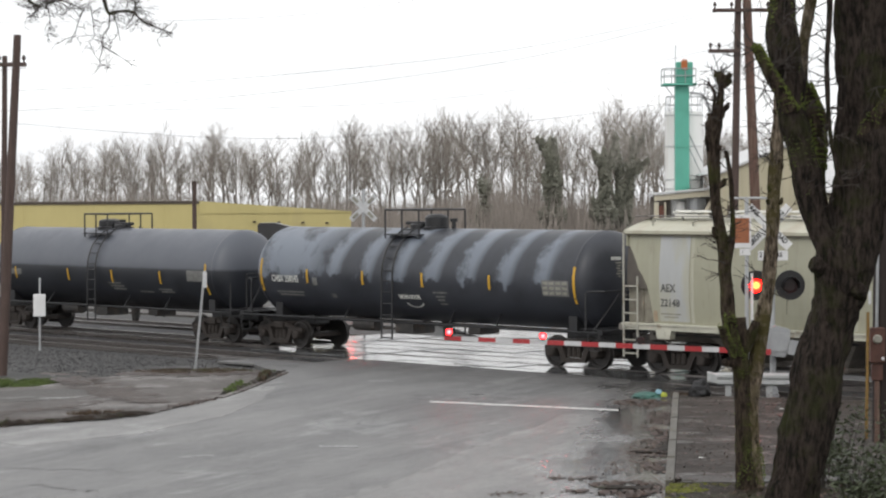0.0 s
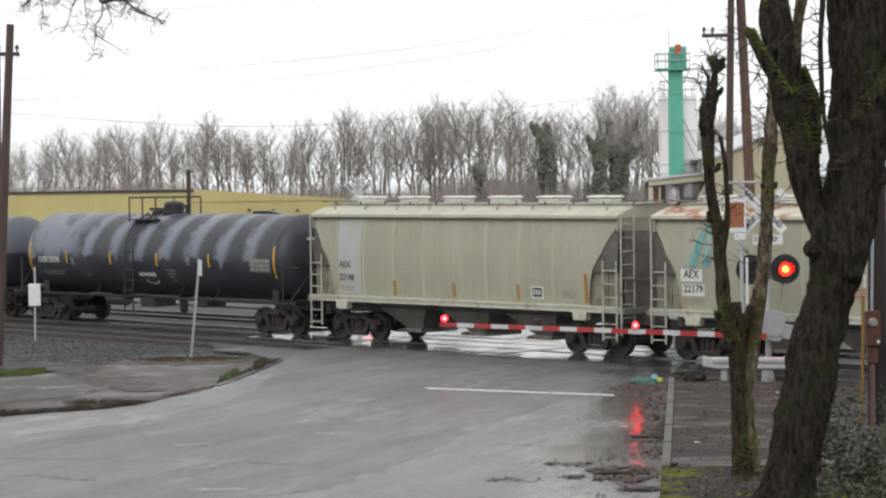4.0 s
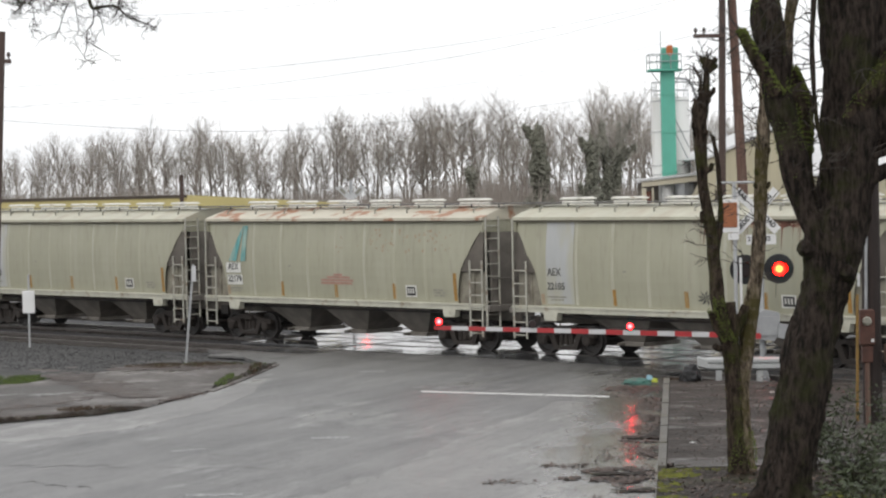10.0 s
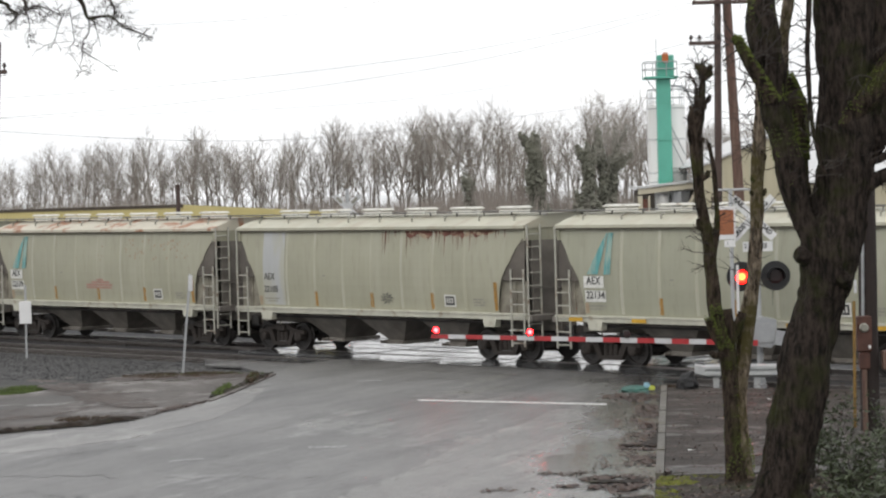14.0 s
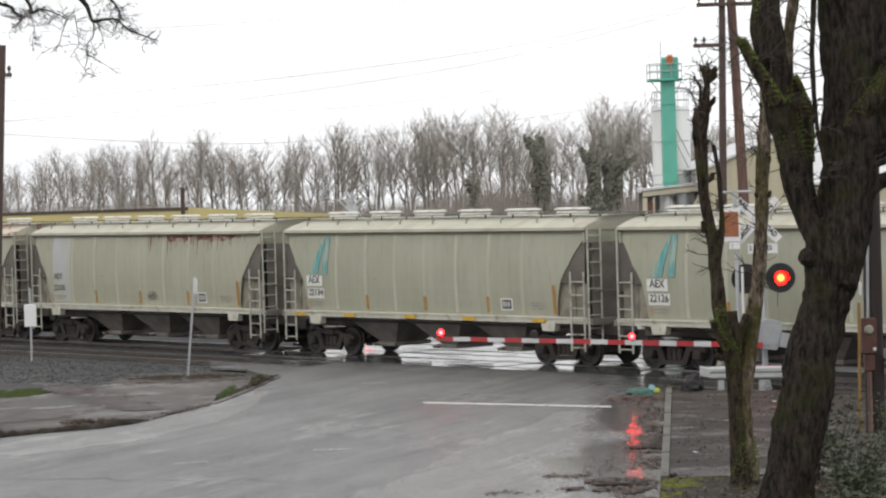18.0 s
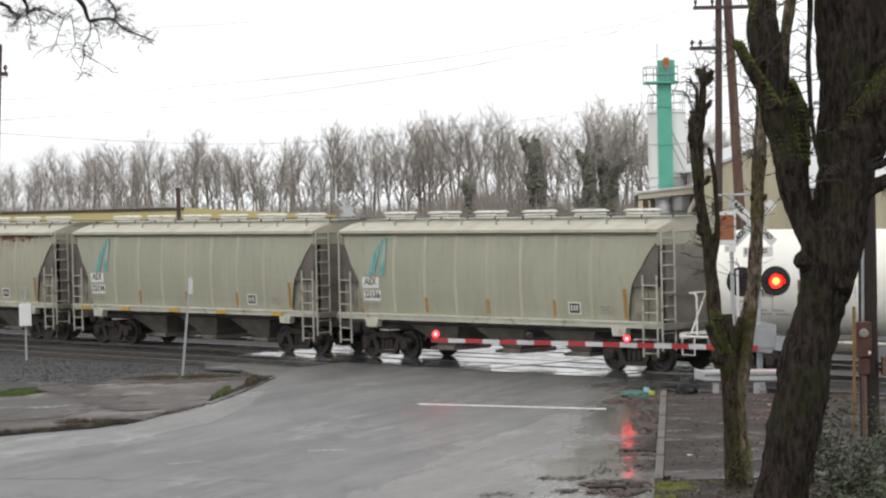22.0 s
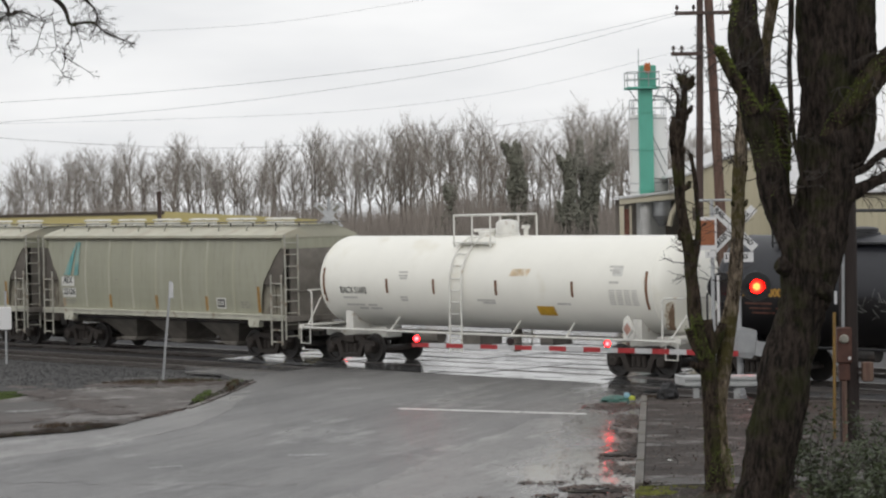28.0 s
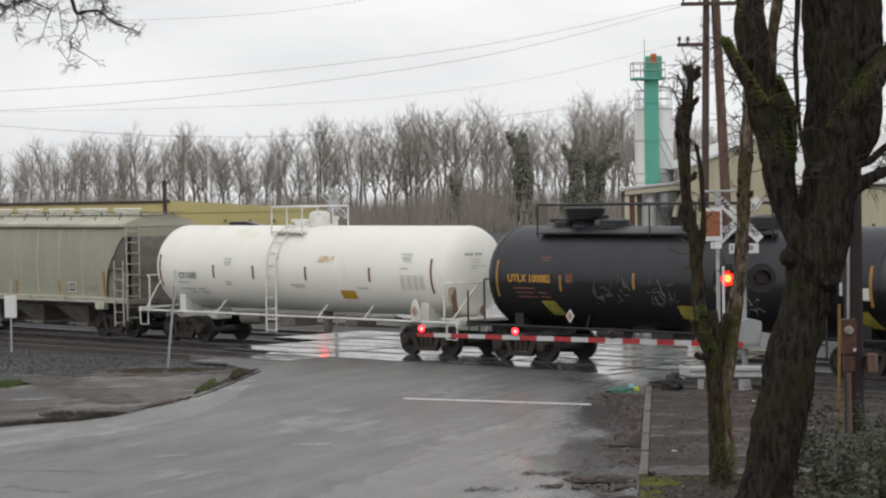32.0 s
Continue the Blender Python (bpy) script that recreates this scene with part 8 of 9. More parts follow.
for pts, n_, ln in ((S_TOP1, 26, 0.32), (S_TOP2, 14, 0.25), (S_LEFT[5:], 22, 0.3), (S_RIGHT[5:], 34, 0.55), (S_FORK, 10, 0.3)):
    sp = smooth_path(pts, 5)
    for _ in range(n_):
        p = sp[trnd.randrange(len(sp) // 4, len(sp))]
        twig_spray(mb, Vector(p[:3]), Vector((trnd.gauss(0, 1), trnd.gauss(0, 0.4), trnd.uniform(-0.1, 0.9))), ln * trnd.uniform(0.5, 1.2), 0.013, 1, trnd)
twig_spray(mb, Vector((4.78, 40.5, 3.7)), Vector((-1, 0, 0.5)), 0.4, 0.016, 2, trnd)
twig_spray(mb, Vector((4.75, 40.5, 3.9)), Vector((-1, 0, 0.1)), 0.35, 0.014, 1, trnd)
tagged(part("twig_mass", mb, M["twig"], small, "short knobbly twigs"), kind="stuff")

# bare branches that hang in from a tree nearer the camera
over = thing("roadside_tree", Matrix(), "bare twiggy branches of a tree reaching into view", "tree")
part("trunk", limb_mesh([(-9.6, 30, -0.2, 0.4), (-9.5, 30, 3.0, 0.3), (-9.2, 30, 6.5, 0.25), (-9.0, 30, 10.0, 0.18)], 16, 0.1), M["bark_big"], over, "", 70)
mb = Mb()
for depth, r0, n_, line in ((30.0, 0.019, 44, ((-9.1, 9.3), (-6.6, 8.3), (-4.75, 7.75), (-4.41, 7.56), (-4.28, 7.41), (-4.17, 7.21), (-4.07, 7.22), (-3.89, 7.22), (-3.74, 7.10), (-3.54, 7.01), (-3.38, 6.94))),
                            (30.2, 0.016, 30, ((-9.0, 9.6), (-5.6, 8.3), (-4.3, 7.7), (-3.98, 7.50), (-3.89, 7.35), (-3.88, 7.22))),
                            (29.8, 0.017, 46, ((-9.2, 8.9), (-6.8, 8.15), (-5.3, 7.8), (-5.05, 7.58), (-4.95, 7.41), (-4.93, 7.31), (-4.78, 7.36), (-4.60, 7.30), (-4.48, 7.23))),
                            (30.3, 0.016, 34, ((-9.3, 8.4), (-7.0, 7.9), (-5.41, 7.49), (-5.21, 7.38), (-5.11, 7.28), (-5.24, 7.18))),
                            (30.0, 0.009, 16, ((-4.17, 7.20), (-4.15, 7.02), (-4.24, 6.92), (-4.25, 6.72), (-4.30, 6.59), (-4.14, 6.51))),
                            (30.0, 0.008, 10, ((-4.15, 7.20), (-4.07, 7.07), (-4.04, 6.85))),
                            (30.0, 0.006, 6, ((-4.26, 6.80), (-4.11, 6.71), (-3.98, 6.61))),
                            (29.8, 0.008, 14, ((-4.93, 7.31), (-4.86, 7.12), (-4.89, 6.94))),
                            (29.9, 0.007, 10, ((-4.48, 7.23), (-4.54, 7.06), (-4.56, 6.91))),
                            (30.0, 0.007, 10, ((-4.40, 7.30), (-4.38, 7.05), (-4.33, 6.90)))):
    m_ = len(line) - 1
    pts = [(x + trnd.gauss(0, 0.012), depth + trnd.gauss(0, 0.03), z, r0 * (2.2 - 1.9 * k / m_ if r0 > 0.012 else 1.0 - 0.6 * k / m_)) for k, (x, z) in enumerate(line)]
    part("branch", limb_mesh(pts, 8, 0.14, 5), M["bark_big"], over, "", 70)
    sp = smooth_path(pts, 6)
    for _ in range(n_):
        p = sp[trnd.randrange(len(sp) // 2, len(sp)) if r0 > 0.012 else trnd.randrange(len(sp))]
        twig_spray(mb, Vector(p[:3]), Vector((trnd.gauss(0, 0.8), trnd.gauss(0, 0.4), trnd.uniform(-0.8, 0.6))), trnd.uniform(0.06, 0.20), 0.0052, 2, trnd, 0.0)
tagged(part("twig_mass", mb, M["twig"], over, "tangle of fine bare twigs"), kind="stuff")

# pole with meters by the pavement
mp_ = thing("meter_pole", Matrix(), "brown wooden pole with meter boxes and conduit", "pole")
M["meter_pole"] = mat("dark_creosoted_wood", (0.032, 0.021, 0.018), 0.8, var=0.25, scale=3, stretch=(4, 4, 0.3), bump=0.5, bump_scale=18)
M["meter_paint"] = mat("red_brown_meter_paint", (0.10, 0.04, 0.027), 0.6, var=0.2, scale=5)
M["guy_yellow"] = mat("grimy_yellow_guard", (0.26, 0.15, 0.03), 0.55, var=0.25, scale=6)
part("shaft", limb_mesh([(8.40, 45.75, -0.1, 0.185), (8.40, 45.75, 2.2, 0.175), (8.41, 45.75, 4.3, 0.165), (8.44, 45.75, 10.5, 0.14)], 18, 0.03), M["meter_pole"], mp_, "", 60)
part("meter_box", Mb().box(8.12, 8.40, 45.42, 45.6, 1.62, 2.3, 0.02), M["meter_paint"], mp_, "rust-brown meter box")
part("meter_dial", Mb().lathe([(-0.08, 0.001), (-0.08, 0.06), (-0.05, 0.085), (0.0, 0.09)], 18, "y", (8.25, 45.42, 2.08)), M["mid_letter"], mp_, "round glass meter")
part("meter_tag", Mb().box(8.33, 8.38, 45.41, 45.42, 1.68, 1.74), M["sign_white"], mp_)
part("lower_box", Mb().box(8.16, 8.36, 45.45, 45.6, 1.28, 1.6, 0.02), M["meter_paint"], mp_)
part("side_box", Mb().box(8.62, 8.82, 45.5, 45.7, 1.25, 1.62, 0.02), M["pole_wood"], mp_)
part("conduit", Mb().tube([(8.26, 45.55, 2.3), (8.3, 45.58, 4.2), (8.36, 45.6, 7.0)], 0.03, 8), M["galv"], mp_)
part("lower_conduit", Mb().tube([(8.26, 45.52, -0.05), (8.26, 45.52, 1.3)], 0.05, 8), M["pole_wood"], mp_)
part("guy_guard", Mb().tube([(8.0, 45.2, 0.2), (8.05, 45.3, 2.6)], 0.03, 6), M["guy_yellow"], mp_, "yellow guy guard")
part("notice", Mb().box(8.06, 8.11, 45.3, 45.32, 2.75, 3.0), M["sign_old"], mp_)

# ---- plants, litter and loose bits ----
M["leaf_green"] = mat("grey_green_shrub_leaf", (0.080, 0.102, 0.048), 0.5, var=0.3, scale=6)
M["grass"] = mat("fresh_grass", (0.12, 0.172, 0.038), 0.6, var=0.3, scale=3)
M["dead_leaf"] = mat("wet_dead_leaf", (0.075, 0.038, 0.026), 0.5, var=0.35, scale=7, stain=(0.12, 0.075, 0.05), stain_at=(0.5, 0.62), stain_scale=12)
M["brown_grass"] = mat("dead_brown_grass", (0.095, 0.062, 0.036), 0.7, var=0.3, scale=4)
M["stone"] = mat("grey_ballast_stone", (0.066, 0.064, 0.066), 0.85, var=0.35, scale=2.5, spec=0.12)
M["plastic_black"] = mat("black_plastic_bag", (0.012, 0.012, 0.013), 0.6, var=0.1, bump=0.6, bump_scale=14)
M["plastic_blue"] = mat("pale_blue_plastic", (0.24, 0.42, 0.50), 0.4, var=0.1)
M["plastic_lime"] = mat("lime_yellow_plastic", (0.40, 0.45, 0.05), 0.4, var=0.1)
M["plastic_teal"] = mat("crumpled_teal_sheet", (0.05, 0.16, 0.13), 0.5, var=0.25, scale=6, bump=0.5, bump_scale=12)
M["moss_ground"] = mat("yellow_green_ground_moss", (0.165, 0.175, 0.018), 0.85, var=0.35, scale=4, bump=0.6, bump_scale=40)
M["bright_mat"] = mat("paper_scrap", (0.65, 0.65, 0.62), 0.6, var=0.1)
srnd = random.Random(41)


def shrub(x, y, h, w, stems, leaves):
    sh = thing("shrub", pose(x, y, 0.1), "loose evergreen shrub with narrow grey-green leaves", "shrub", "shrubs on the verge")
    st, lf = Mb(), Mb()
    tips = []
    for _ in range(stems):
        a = srnd.uniform(0, 6.283)
        d = Vector((math.cos(a) * 0.45 * w, math.sin(a) * 0.45 * w, h * srnd.uniform(0.45, 1.0)))
        p0 = Vector((srnd.gauss(0, 0.15) * w, srnd.gauss(0, 0.15) * w, -0.1))
        pts = [p0 + d * t + Vector((srnd.gauss(0, 0.03), srnd.gauss(0, 0.03), 0)) + Vector((math.cos(a), math.sin(a), 0)) * 0.25 * w * t * t for t in (0, 0.35, 0.7, 1.0)]
        st.tube(pts, [0.012, 0.009, 0.006, 0.003], 4, False)
        tips.append(pts)
    for _ in range(leaves):
        pts = tips[srnd.randrange(len(tips))]
        t = srnd.uniform(0.25, 1.0) * 2.999
        i = int(t)
        c = pts[i].lerp(pts[i + 1], t - i) + Vector((srnd.gauss(0, 0.05), srnd.gauss(0, 0.05), srnd.gauss(0, 0.05)))
        d = Vector((srnd.gauss(0, 1), srnd.gauss(0, 1), srnd.uniform(-0.5, 0.9))).normalized() * srnd.uniform(0.07, 0.15)
        s = d.cross(Vector((srnd.gauss(0, 1), srnd.gauss(0, 1), srnd.gauss(0, 1)))).normalized() * 0.02
        lf.quad(tuple(c), tuple(c + d * 0.5 + s), tuple(c + d), tuple(c + d * 0.5 - s))
    part("branchwork", st, M["twig"], sh)
    tagged(part("foliage", lf, M["leaf_green"], sh), kind="stuff")


for x, y, h, w, n_, l_ in ((6.25, 36.2, 1.2, 0.8, 26, 850), (6.9, 35.6, 1.0, 0.9, 26, 900), (7.5, 36.6, 1.3, 0.9, 28, 950), (8.3, 36.0, 1.2, 1.0, 28, 1000), (6.15, 38.6, 2.1, 0.4, 12, 420), (6.6, 39.2, 1.5, 0.5, 12, 360), (7.6, 39.0, 1.5, 0.6, 16, 480), (9.0, 37.6, 1.5, 1.1, 26, 950), (6.0, 33.6, 0.9, 0.7, 18, 560)):
    shrub(x, y, h, w, n_, l_)


def scatter_blades(name, spots_, material, label, h0, h1):
    mb = Mb()
    for x, y, rx, ry, n_, z in spots_:
        for _ in range(n_):
            r, a = math.sqrt(srnd.random()), srnd.uniform(0, 6.283)
            px, py = x + rx * r * math.cos(a), y + ry * r * math.sin(a)
            h, b = srnd.uniform(h0, h1), srnd.uniform(-0.05, 0.05)
            c, s = math.cos(a * 3), math.sin(a * 3)
            i = len(mb.v)
            mb.v += [(px - c * 0.012, py - s * 0.012, z), (px + c * 0.012, py + s * 0.012, z), (px + b, py + b * s, z + h)]
            mb.f.append((i, i + 1, i + 2))
    solid(name, mb, material, label, "grass", "", "stuff")


scatter_blades("grass_patch", ((-11.4, 62.7, 1.6, 1.7, 8000, -0.12), (-13.7, 62.8, 2.0, 1.8, 4000, -0.12), (-5.24, 60.0, 0.13, 1.6, 800, 0.03), (-4.75, 63.4, 0.10, 1.2, 420, 0.05), (-5.34, 59.0, 0.10, 0.9, 240, 0.02), (-6.2, 65.6, 1.6, 0.35, 300, -0.02)), M["grass"], "bright green tufts of grass", 0.03, 0.11)
scatter_blades("dead_grass", ((-6.9, 65.5, 1.6, 0.9, 5200, -0.03), (-4.75, 63.2, 0.14, 1.5, 2200, 0.05), (-7.6, 53.0, 0.8, 0.45, 700, 0.02), (-9.8, 51.1, 1.5, 0.4, 400, 0.02), (5.4, 57.6, 0.8, 0.6, 700, -0.05)), M["brown_grass"], "dead brown grass at the pavement's edge", 0.03, 0.11)

# wet leaves gathered against the kerb
mb = Mb()
for _ in range(5200):
    y = srnd.uniform(33.5, 56.0)
    kx = 2.62 + (y - 29.5) * 0.1037
    reach = 0.35 + 1.7 * max(0.0, 0.5 + 0.5 * noise.noise((y * 0.9, 3.3, 0))) * (1.25 if y < 44 else 0.45)
    x = kx - 0.02 - abs(srnd.gauss(0, 0.55)) * reach
    if noise.noise((x * 1.6, y * 0.7, 0)) < 0.08 and srnd.random() < 0.92:
        continue
    a, s = srnd.uniform(0, 6.283), srnd.uniform(0.02, 0.055)
    c, n_ = math.cos(a) * s, math.sin(a) * s
    z = 0.004 + srnd.uniform(0, 0.02)
    mb.poly([(x - c, y - n_, z), (x + n_ * 0.6, y - c * 0.6, z + srnd.uniform(0, 0.015)), (x + c, y + n_, z + srnd.uniform(0, 0.02)), (x - n_ * 0.6, y + c * 0.6, z)])
for dx, dy, rx, ry, n_ in ((4.45, 47.8, 0.3, 1.2, 320), (4.0, 44.8, 0.6, 0.7, 520), (3.9, 42.7, 0.35, 0.8, 300), (2.2, 40.9, 0.45, 0.35, 70), (2.95, 40.0, 0.55, 0.5, 380), (2.4, 39.0, 0.5, 0.35, 260), (3.2, 38.7, 0.4, 0.6, 360), (1.2, 38.8, 0.5, 0.4, 45), (4.6, 55.2, 0.7, 0.9, 380), (4.75, 51.6, 0.35, 1.6, 260)):
    for _ in range(n_ * 2):
        r, a = srnd.random() ** 0.6, srnd.uniform(0, 6.283)
        x, y = dx + rx * r * math.cos(a), dy + ry * r * math.sin(a)
        if x > 2.6 + (y - 29.5) * 0.1037 or noise.noise((x * 3.1, y * 2.0, 8)) < -0.12:
            continue
        a, s = srnd.uniform(0, 6.283), srnd.uniform(0.02, 0.06)
        c, n2 = math.cos(a) * s, math.sin(a) * s
        z = 0.006 + srnd.uniform(0, 0.025) * (1 - r)
        mb.poly([(x - c, y - n2, z), (x + n2 * 0.6, y - c * 0.6, z + srnd.uniform(0, 0.015)), (x + c, y + n2, z + srnd.uniform(0, 0.02)), (x - n2 * 0.6, y + c * 0.6, z)])
for (ax, ay), (bx, by) in zip(LEFT_EDGE[:6], LEFT_EDGE[1:6]):
    n_ = int(170 * math.hypot(bx - ax, by - ay))
    for _ in range(n_):
        k = srnd.random()
        y = ay + (by - ay) * k + srnd.gauss(0, 0.25)
        x = ax + (bx - ax) * k + srnd.gauss(0, 0.10)
        if noise.noise((x * 0.9, y * 0.9, 4)) < 0.08:
            continue
        a, s = srnd.uniform(0, 6.283), srnd.uniform(0.015, 0.04)
        c, n2 = math.cos(a) * s, math.sin(a) * s
        z = 0.016 + srnd.uniform(0, 0.02)
        mb.poly([(x - c, y - n2, z), (x + n2 * 0.6, y - c * 0.6, z + 0.01), (x + c, y + n2, z + 0.015), (x - n2 * 0.6, y + c * 0.6, z)])
for _ in range(2600):
    x, y = srnd.uniform(3.4, 9.0), srnd.uniform(32.0, 39.8)
    a, s = srnd.uniform(0, 6.283), srnd.uniform(0.02, 0.05)
    c, n_ = math.cos(a) * s, math.sin(a) * s
    z = soil_z(x, y) + 0.012
    mb.poly([(x - c, y - n_, z), (x + n_ * 0.6, y - c * 0.6, z + srnd.uniform(0, 0.02)), (x + c, y + n_, z + srnd.uniform(0, 0.03)), (x - n_ * 0.6, y + c * 0.6, z)])
for _ in range(2600):
    x, y = srnd.uniform(4.0, 12.5), srnd.uniform(40.2, 56.6)
    if x < 4.0 + (y - 40.2) * 0.1037 or x > 13 - (y - 40) * 0.2 or noise.noise((x * 0.8, y * 0.8, 2)) < -0.12:
        continue
    a, s = srnd.uniform(0, 6.283), srnd.uniform(0.015, 0.05)
    c, n_ = math.cos(a) * s, math.sin(a) * s
    mb.poly([(x - c, y - n_, 0.095), (x + n_ * 0.6, y - c * 0.6, 0.1 + srnd.uniform(0, 0.02)), (x + c, y + n_, 0.1 + srnd.uniform(0, 0.02)), (x - n_ * 0.6, y + c * 0.6, 0.095)])
for _ in range(2400):
    x, y = srnd.uniform(-8, 4.2), srnd.uniform(38.5, 56)
    if x > 2.5 + (y - 29.5) * 0.1037 or (x < -5.5 and y > 50) or srnd.random() > 0.25 + 0.75 * max(0, (x + 4) / 8):
        continue
    a, s = srnd.uniform(0, 6.283), srnd.uniform(0.012, 0.035)
    c, n_ = math.cos(a) * s, math.sin(a) * s
    mb.poly([(x - c, y - n_, 0.006), (x + n_ * 0.6, y - c * 0.6, 0.008), (x + c, y + n_, 0.012), (x - n_ * 0.6, y + c * 0.6, 0.006)])
solid("leaf_litter", mb, M["dead_leaf"], "sodden brown leaves along the kerb", "leaves", "", "stuff")
# moss cushions on the verge
mb = Mb()
for cx, cy, rx, ry, n_ in ((3.6, 37.3, 0.2, 1.4, 1300), (3.85, 38.7, 0.45, 0.5, 900), (3.4, 35.5, 0.32, 1.1, 5200), (4.3, 34.4, 0.6, 0.7, 3000), (4.6, 39.2, 0.5, 0.3, 120), (6.6, 36.9, 0.9, 1.0, 160), (7.2, 34.6, 1.6, 0.8, 2400), (4.9, 33.6, 1.6, 0.8, 260)):
    for _ in range(n_):
        r, a = math.sqrt(srnd.random()), srnd.uniform(0, 6.283)
        x, y = cx + rx * r * math.cos(a), cy + ry * r * math.sin(a)
        if noise.noise((x * 1.7, y * 1.7, 5)) + 0.4 * noise.noise((x * 6, y * 6, 2)) < -0.02 or x < 2.66 + (y - 29.5) * 0.1037:
            continue
        s = srnd.uniform(0.02, 0.045)
        z = soil_z(x, y) - 0.005
        i = len(mb.v)
        mb.v += [(x - s, y, z), (x, y - s, z), (x + s, y, z), (x, y + s, z), (x, y, z + s * 0.6)]
        mb.f += [(i, i + 1, i + 4), (i + 1, i + 2, i + 4), (i + 2, i + 3, i + 4), (i + 3, i, i + 4)]
solid("moss_cushions", mb, M["moss_ground"], "yellow-green moss cushions on the verge", "moss", "", "stuff")
# loose stones on the ballast and by the crossing
mb = Mb()
for _ in range(9000):
    if srnd.random() < 0.85:
        u, v = srnd.uniform(-72, -52.5), srnd.uniform(37.2, 43.8)
        x, y = along(u, v)[:2]
        if x < -4.9 - (65 - y) * -0.1 and (y > 60.2 or x < -9):
            pass
        else:
            continue
        if y < 62 and x > -15:
            continue
    else:
        x, y = srnd.uniform(5.6, 9.5), srnd.uniform(56.6, 59.0)
    s = srnd.uniform(0.010, 0.024)
    z = -0.13
    i = len(mb.v)
    mb.v += [(x - s, y, z), (x, y - s * srnd.uniform(0.6, 1), z), (x + s, y, z), (x, y + s, z), (x + srnd.uniform(-0.3, 0.3) * s, y, z + s * srnd.uniform(0.8, 1.5))]
    mb.f += [(i, i + 1, i + 4), (i + 1, i + 2, i + 4), (i + 2, i + 3, i + 4), (i + 3, i, i + 4)]
solid("loose_stones", mb, M["stone"], "loose grey ballast stones", "gravel", "", "stuff")

# bits of gravel, bark and grit on the pavement and along the gutter
M["grit"] = mat("mixed_grit", (0.15, 0.14, 0.125), 0.85, var=0.45, scale=1.5, spec=0.15)
mb = Mb()
for k in range(5200):
    x, y = srnd.uniform(4.0, 11.5), srnd.uniform(40.3, 57.8)
    if x < 4.05 + (y - 40.2) * 0.1037 or noise.noise((x * 1.3, y * 0.6, 6)) < srnd.uniform(-0.5, 0.25):
        continue
    s, z = srnd.uniform(0.008, 0.028), 0.09 if y < 56.4 - (x - 5.5) * 0.47 else -0.13
    i = len(mb.v)
    mb.v += [(x - s, y, z), (x, y - s * srnd.uniform(0.6, 1.4), z), (x + s, y, z), (x, y + s, z), (x + srnd.uniform(-0.4, 0.4) * s, y, z + s * srnd.uniform(0.3, 1.0))]
    mb.f += [(i, i + 1, i + 4), (i + 1, i + 2, i + 4), (i + 2, i + 3, i + 4), (i + 3, i, i + 4)]
solid("grit_scatter", mb, M["grit"], "scattered grit and chips of bark on the pavement", "gravel", "", "stuff")

# rubbish at the end of the kerb
def crumple(name, c, rx, ry, rz, material, label, category):
    bm = bmesh.new()
    bmesh.ops.create_icosphere(bm, subdivisions=3, radius=1.0)
    for v in bm.verts:
        k = 1 + 0.30 * noise.noise(v.co * 2.3 + Vector(c)) + 0.14 * noise.noise(v.co * 6.0)
        v.co = Vector((v.co.x * rx * k, v.co.y * ry * k, max(-0.25, v.co.z) * rz * k))
    me = bpy.data.meshes.new(name)
    bm.to_mesh(me)
    bm.free()
    me.materials.append(material)
    ob = new(name, me)
    ob.matrix_basis = Matrix.Translation(c)
    return tagged(ob, label, category)


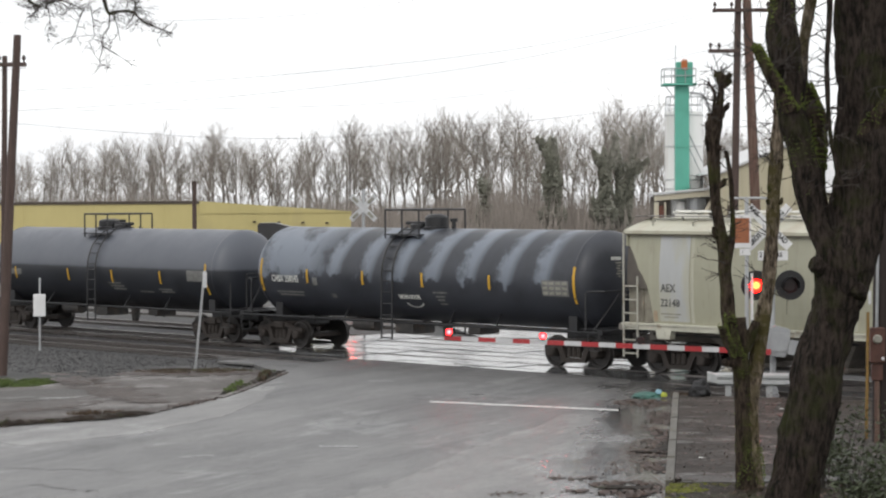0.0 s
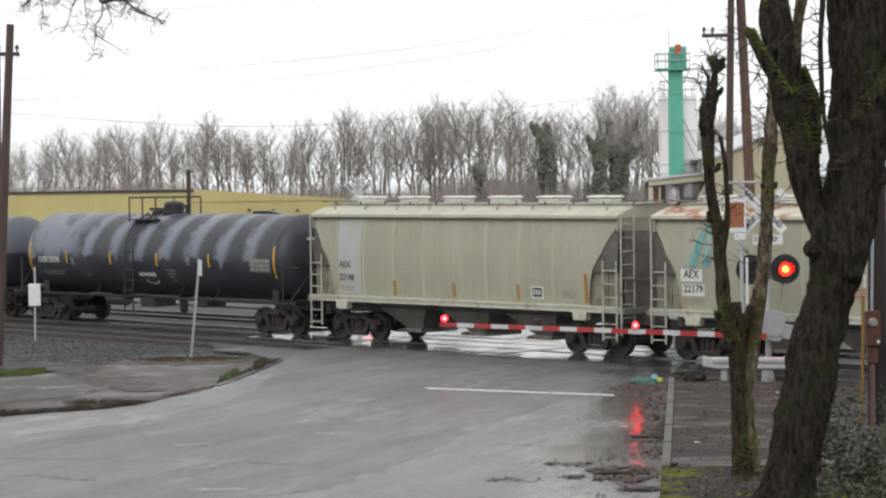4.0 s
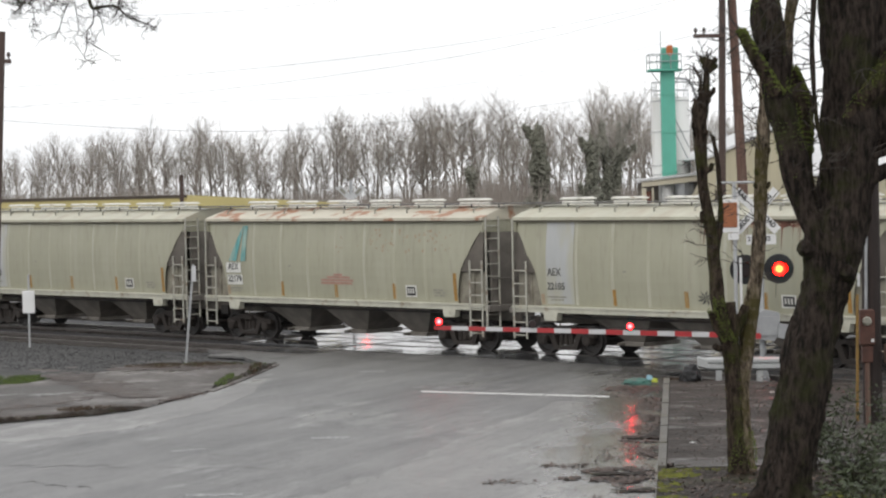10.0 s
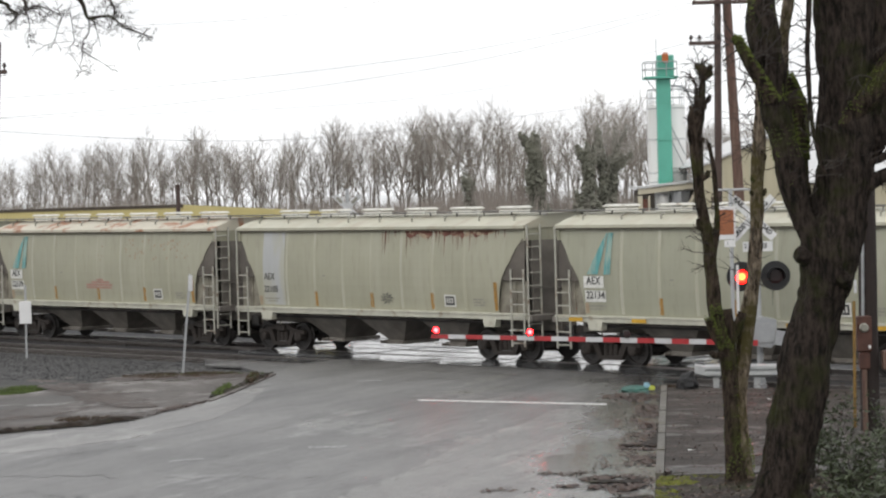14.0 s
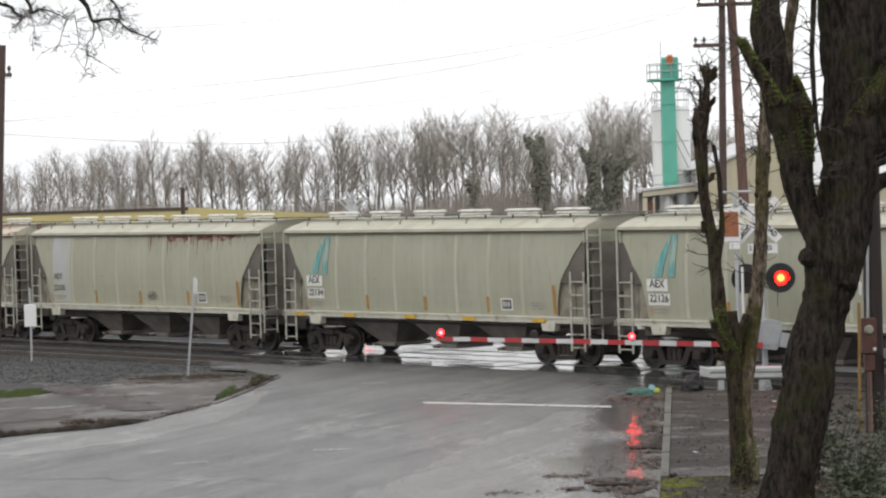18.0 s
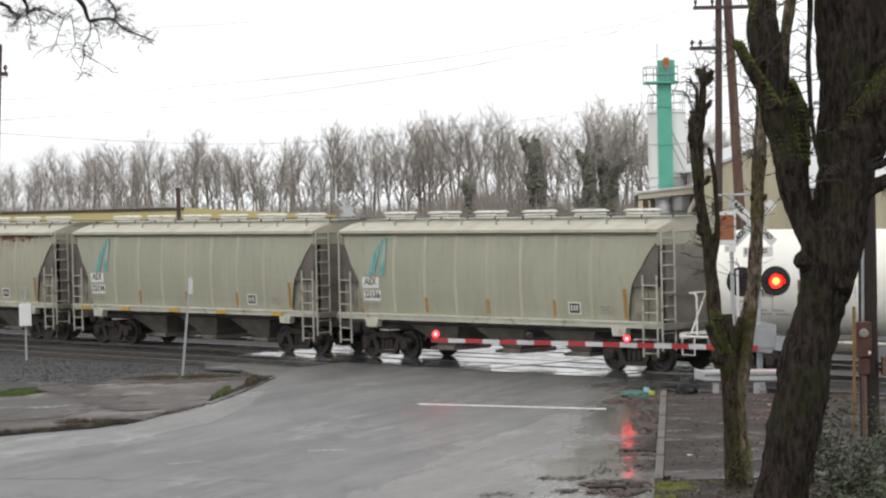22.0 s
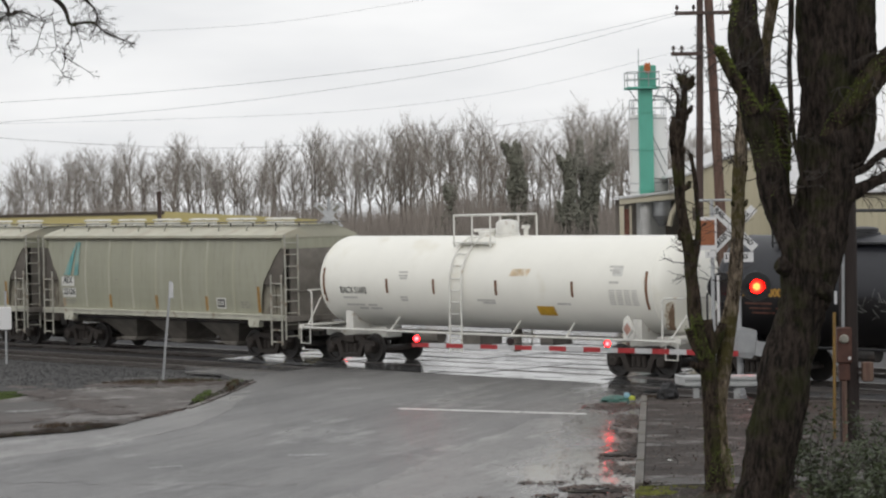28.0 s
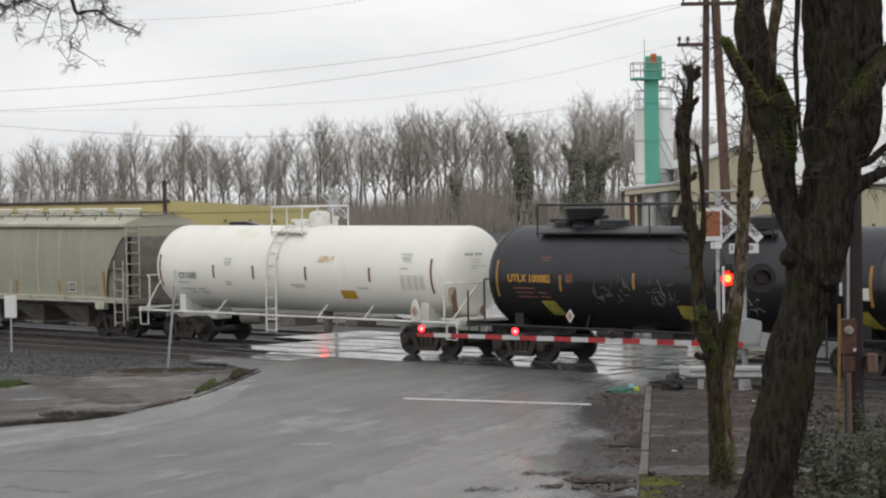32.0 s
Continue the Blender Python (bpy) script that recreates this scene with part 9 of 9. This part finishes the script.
crumple("rubbish_bag", (6.0, 55.95, 0.165), 0.25, 0.22, 0.3, M["plastic_black"], "crumpled black plastic bag on the pavement", "bag")
crumple("plastic_sheet", (4.8, 56.75, 0.0), 0.34, 0.3, 0.13, M["plastic_teal"], "crumpled dark teal plastic sheet in the gutter", "litter")
crumple("plastic_tub", (5.1, 56.75, 0.1), 0.085, 0.085, 0.09, M["plastic_blue"], "pale blue plastic tub among the litter", "litter")
crumple("plastic_ball", (5.2, 56.45, 0.06), 0.075, 0.075, 0.08, M["plastic_lime"], "lime-yellow ball in the gutter", "ball")
for x, y in ((6.6, 45.3), (4.6, 43.0), (5.4, 41.1), (7.4, 52.5), (6.2, 56.0), (8.9, 44.0), (6.4, 49.5)):
    solid("paper_scrap", Mb().poly([(x, y, 0.1), (x + 0.12, y + 0.03, 0.11), (x + 0.1, y + 0.12, 0.1), (x - 0.02, y + 0.1, 0.12)]), M["bright_mat"], "scrap of pale paper on the pavement", "litter", "paper scraps")
# timber ties under the near tracks
for v, u0, u1 in ((44.95, -92.0, -56.6), (44.95, -33.0, -24.0), (48.88, -78.0, -60.5)):
    bed = thing("tie_row", TRACK, "row of wet dark timber ties", "ties", "rows of timber ties", "structure")
    me = Mb().box(-0.115, 0.115, -1.3, 1.3, -0.28, -0.075, 0.015).mesh("tie", M["tie"])
    n_ = int((u1 - u0) / 0.56)
    for i in range(n_):
        part("tie", me, None, bed, m=pose(u0 + i * 0.56, v + srnd.uniform(-0.05, 0.05), srnd.uniform(-0.01, 0.008), 0, 0, srnd.uniform(-1.5, 1.5)))



# ---- what moves ----
def rolled(t):
    for (ta, a), (tb, b) in zip(ROLLED, ROLLED[1:]):
        if t <= tb:
            return a + (b - a) * (t - ta) / (tb - ta)
    return ROLLED[-1][1]


def motions():
    """The train rolls to the left and its wheels turn; the crossing lamps flash in turn."""
    for car, u0 in CARS:
        walk(car, [(t, Matrix.Translation(along(u0 - s, RAIL_V)) @ TRACK) for t, s in ROLLED])
    times = [i * 0.16 for i in range(200)] + [32.0]
    turns = [(t, Matrix.Rotation(-rolled(t) / WHEEL_R, 4, "Y")) for t in times]
    for ws, rest in WHEELSETS:
        walk(ws, [(t, rest @ m) for t, m in turns])
    for lamps, lit_first in ((FLASH_RIGHT, False), (FLASH_LEFT, True)):
        for ob, rest in lamps:
            rows, shown = [(0.0, 0.0 if lit_first else 176.0)], lit_first
            for k in range(54):
                n = 182 if k == 10 else round(2.3 + 17.88 * k)
                a, b = (0.0, 176.0) if shown else (176.0, 0.0)
                if n > 2:
                    rows.append(((n - 2) / 30, a))
                rows += [((n - 1) / 30, 88.0), (n / 30, b)]
                shown = not shown
            rows.append((32.0, rows[-1][1]))
            walk(ob, [(q, rest @ Matrix.Rotation(radians(g), 4, "Z")) for q, g in rows])


motions()
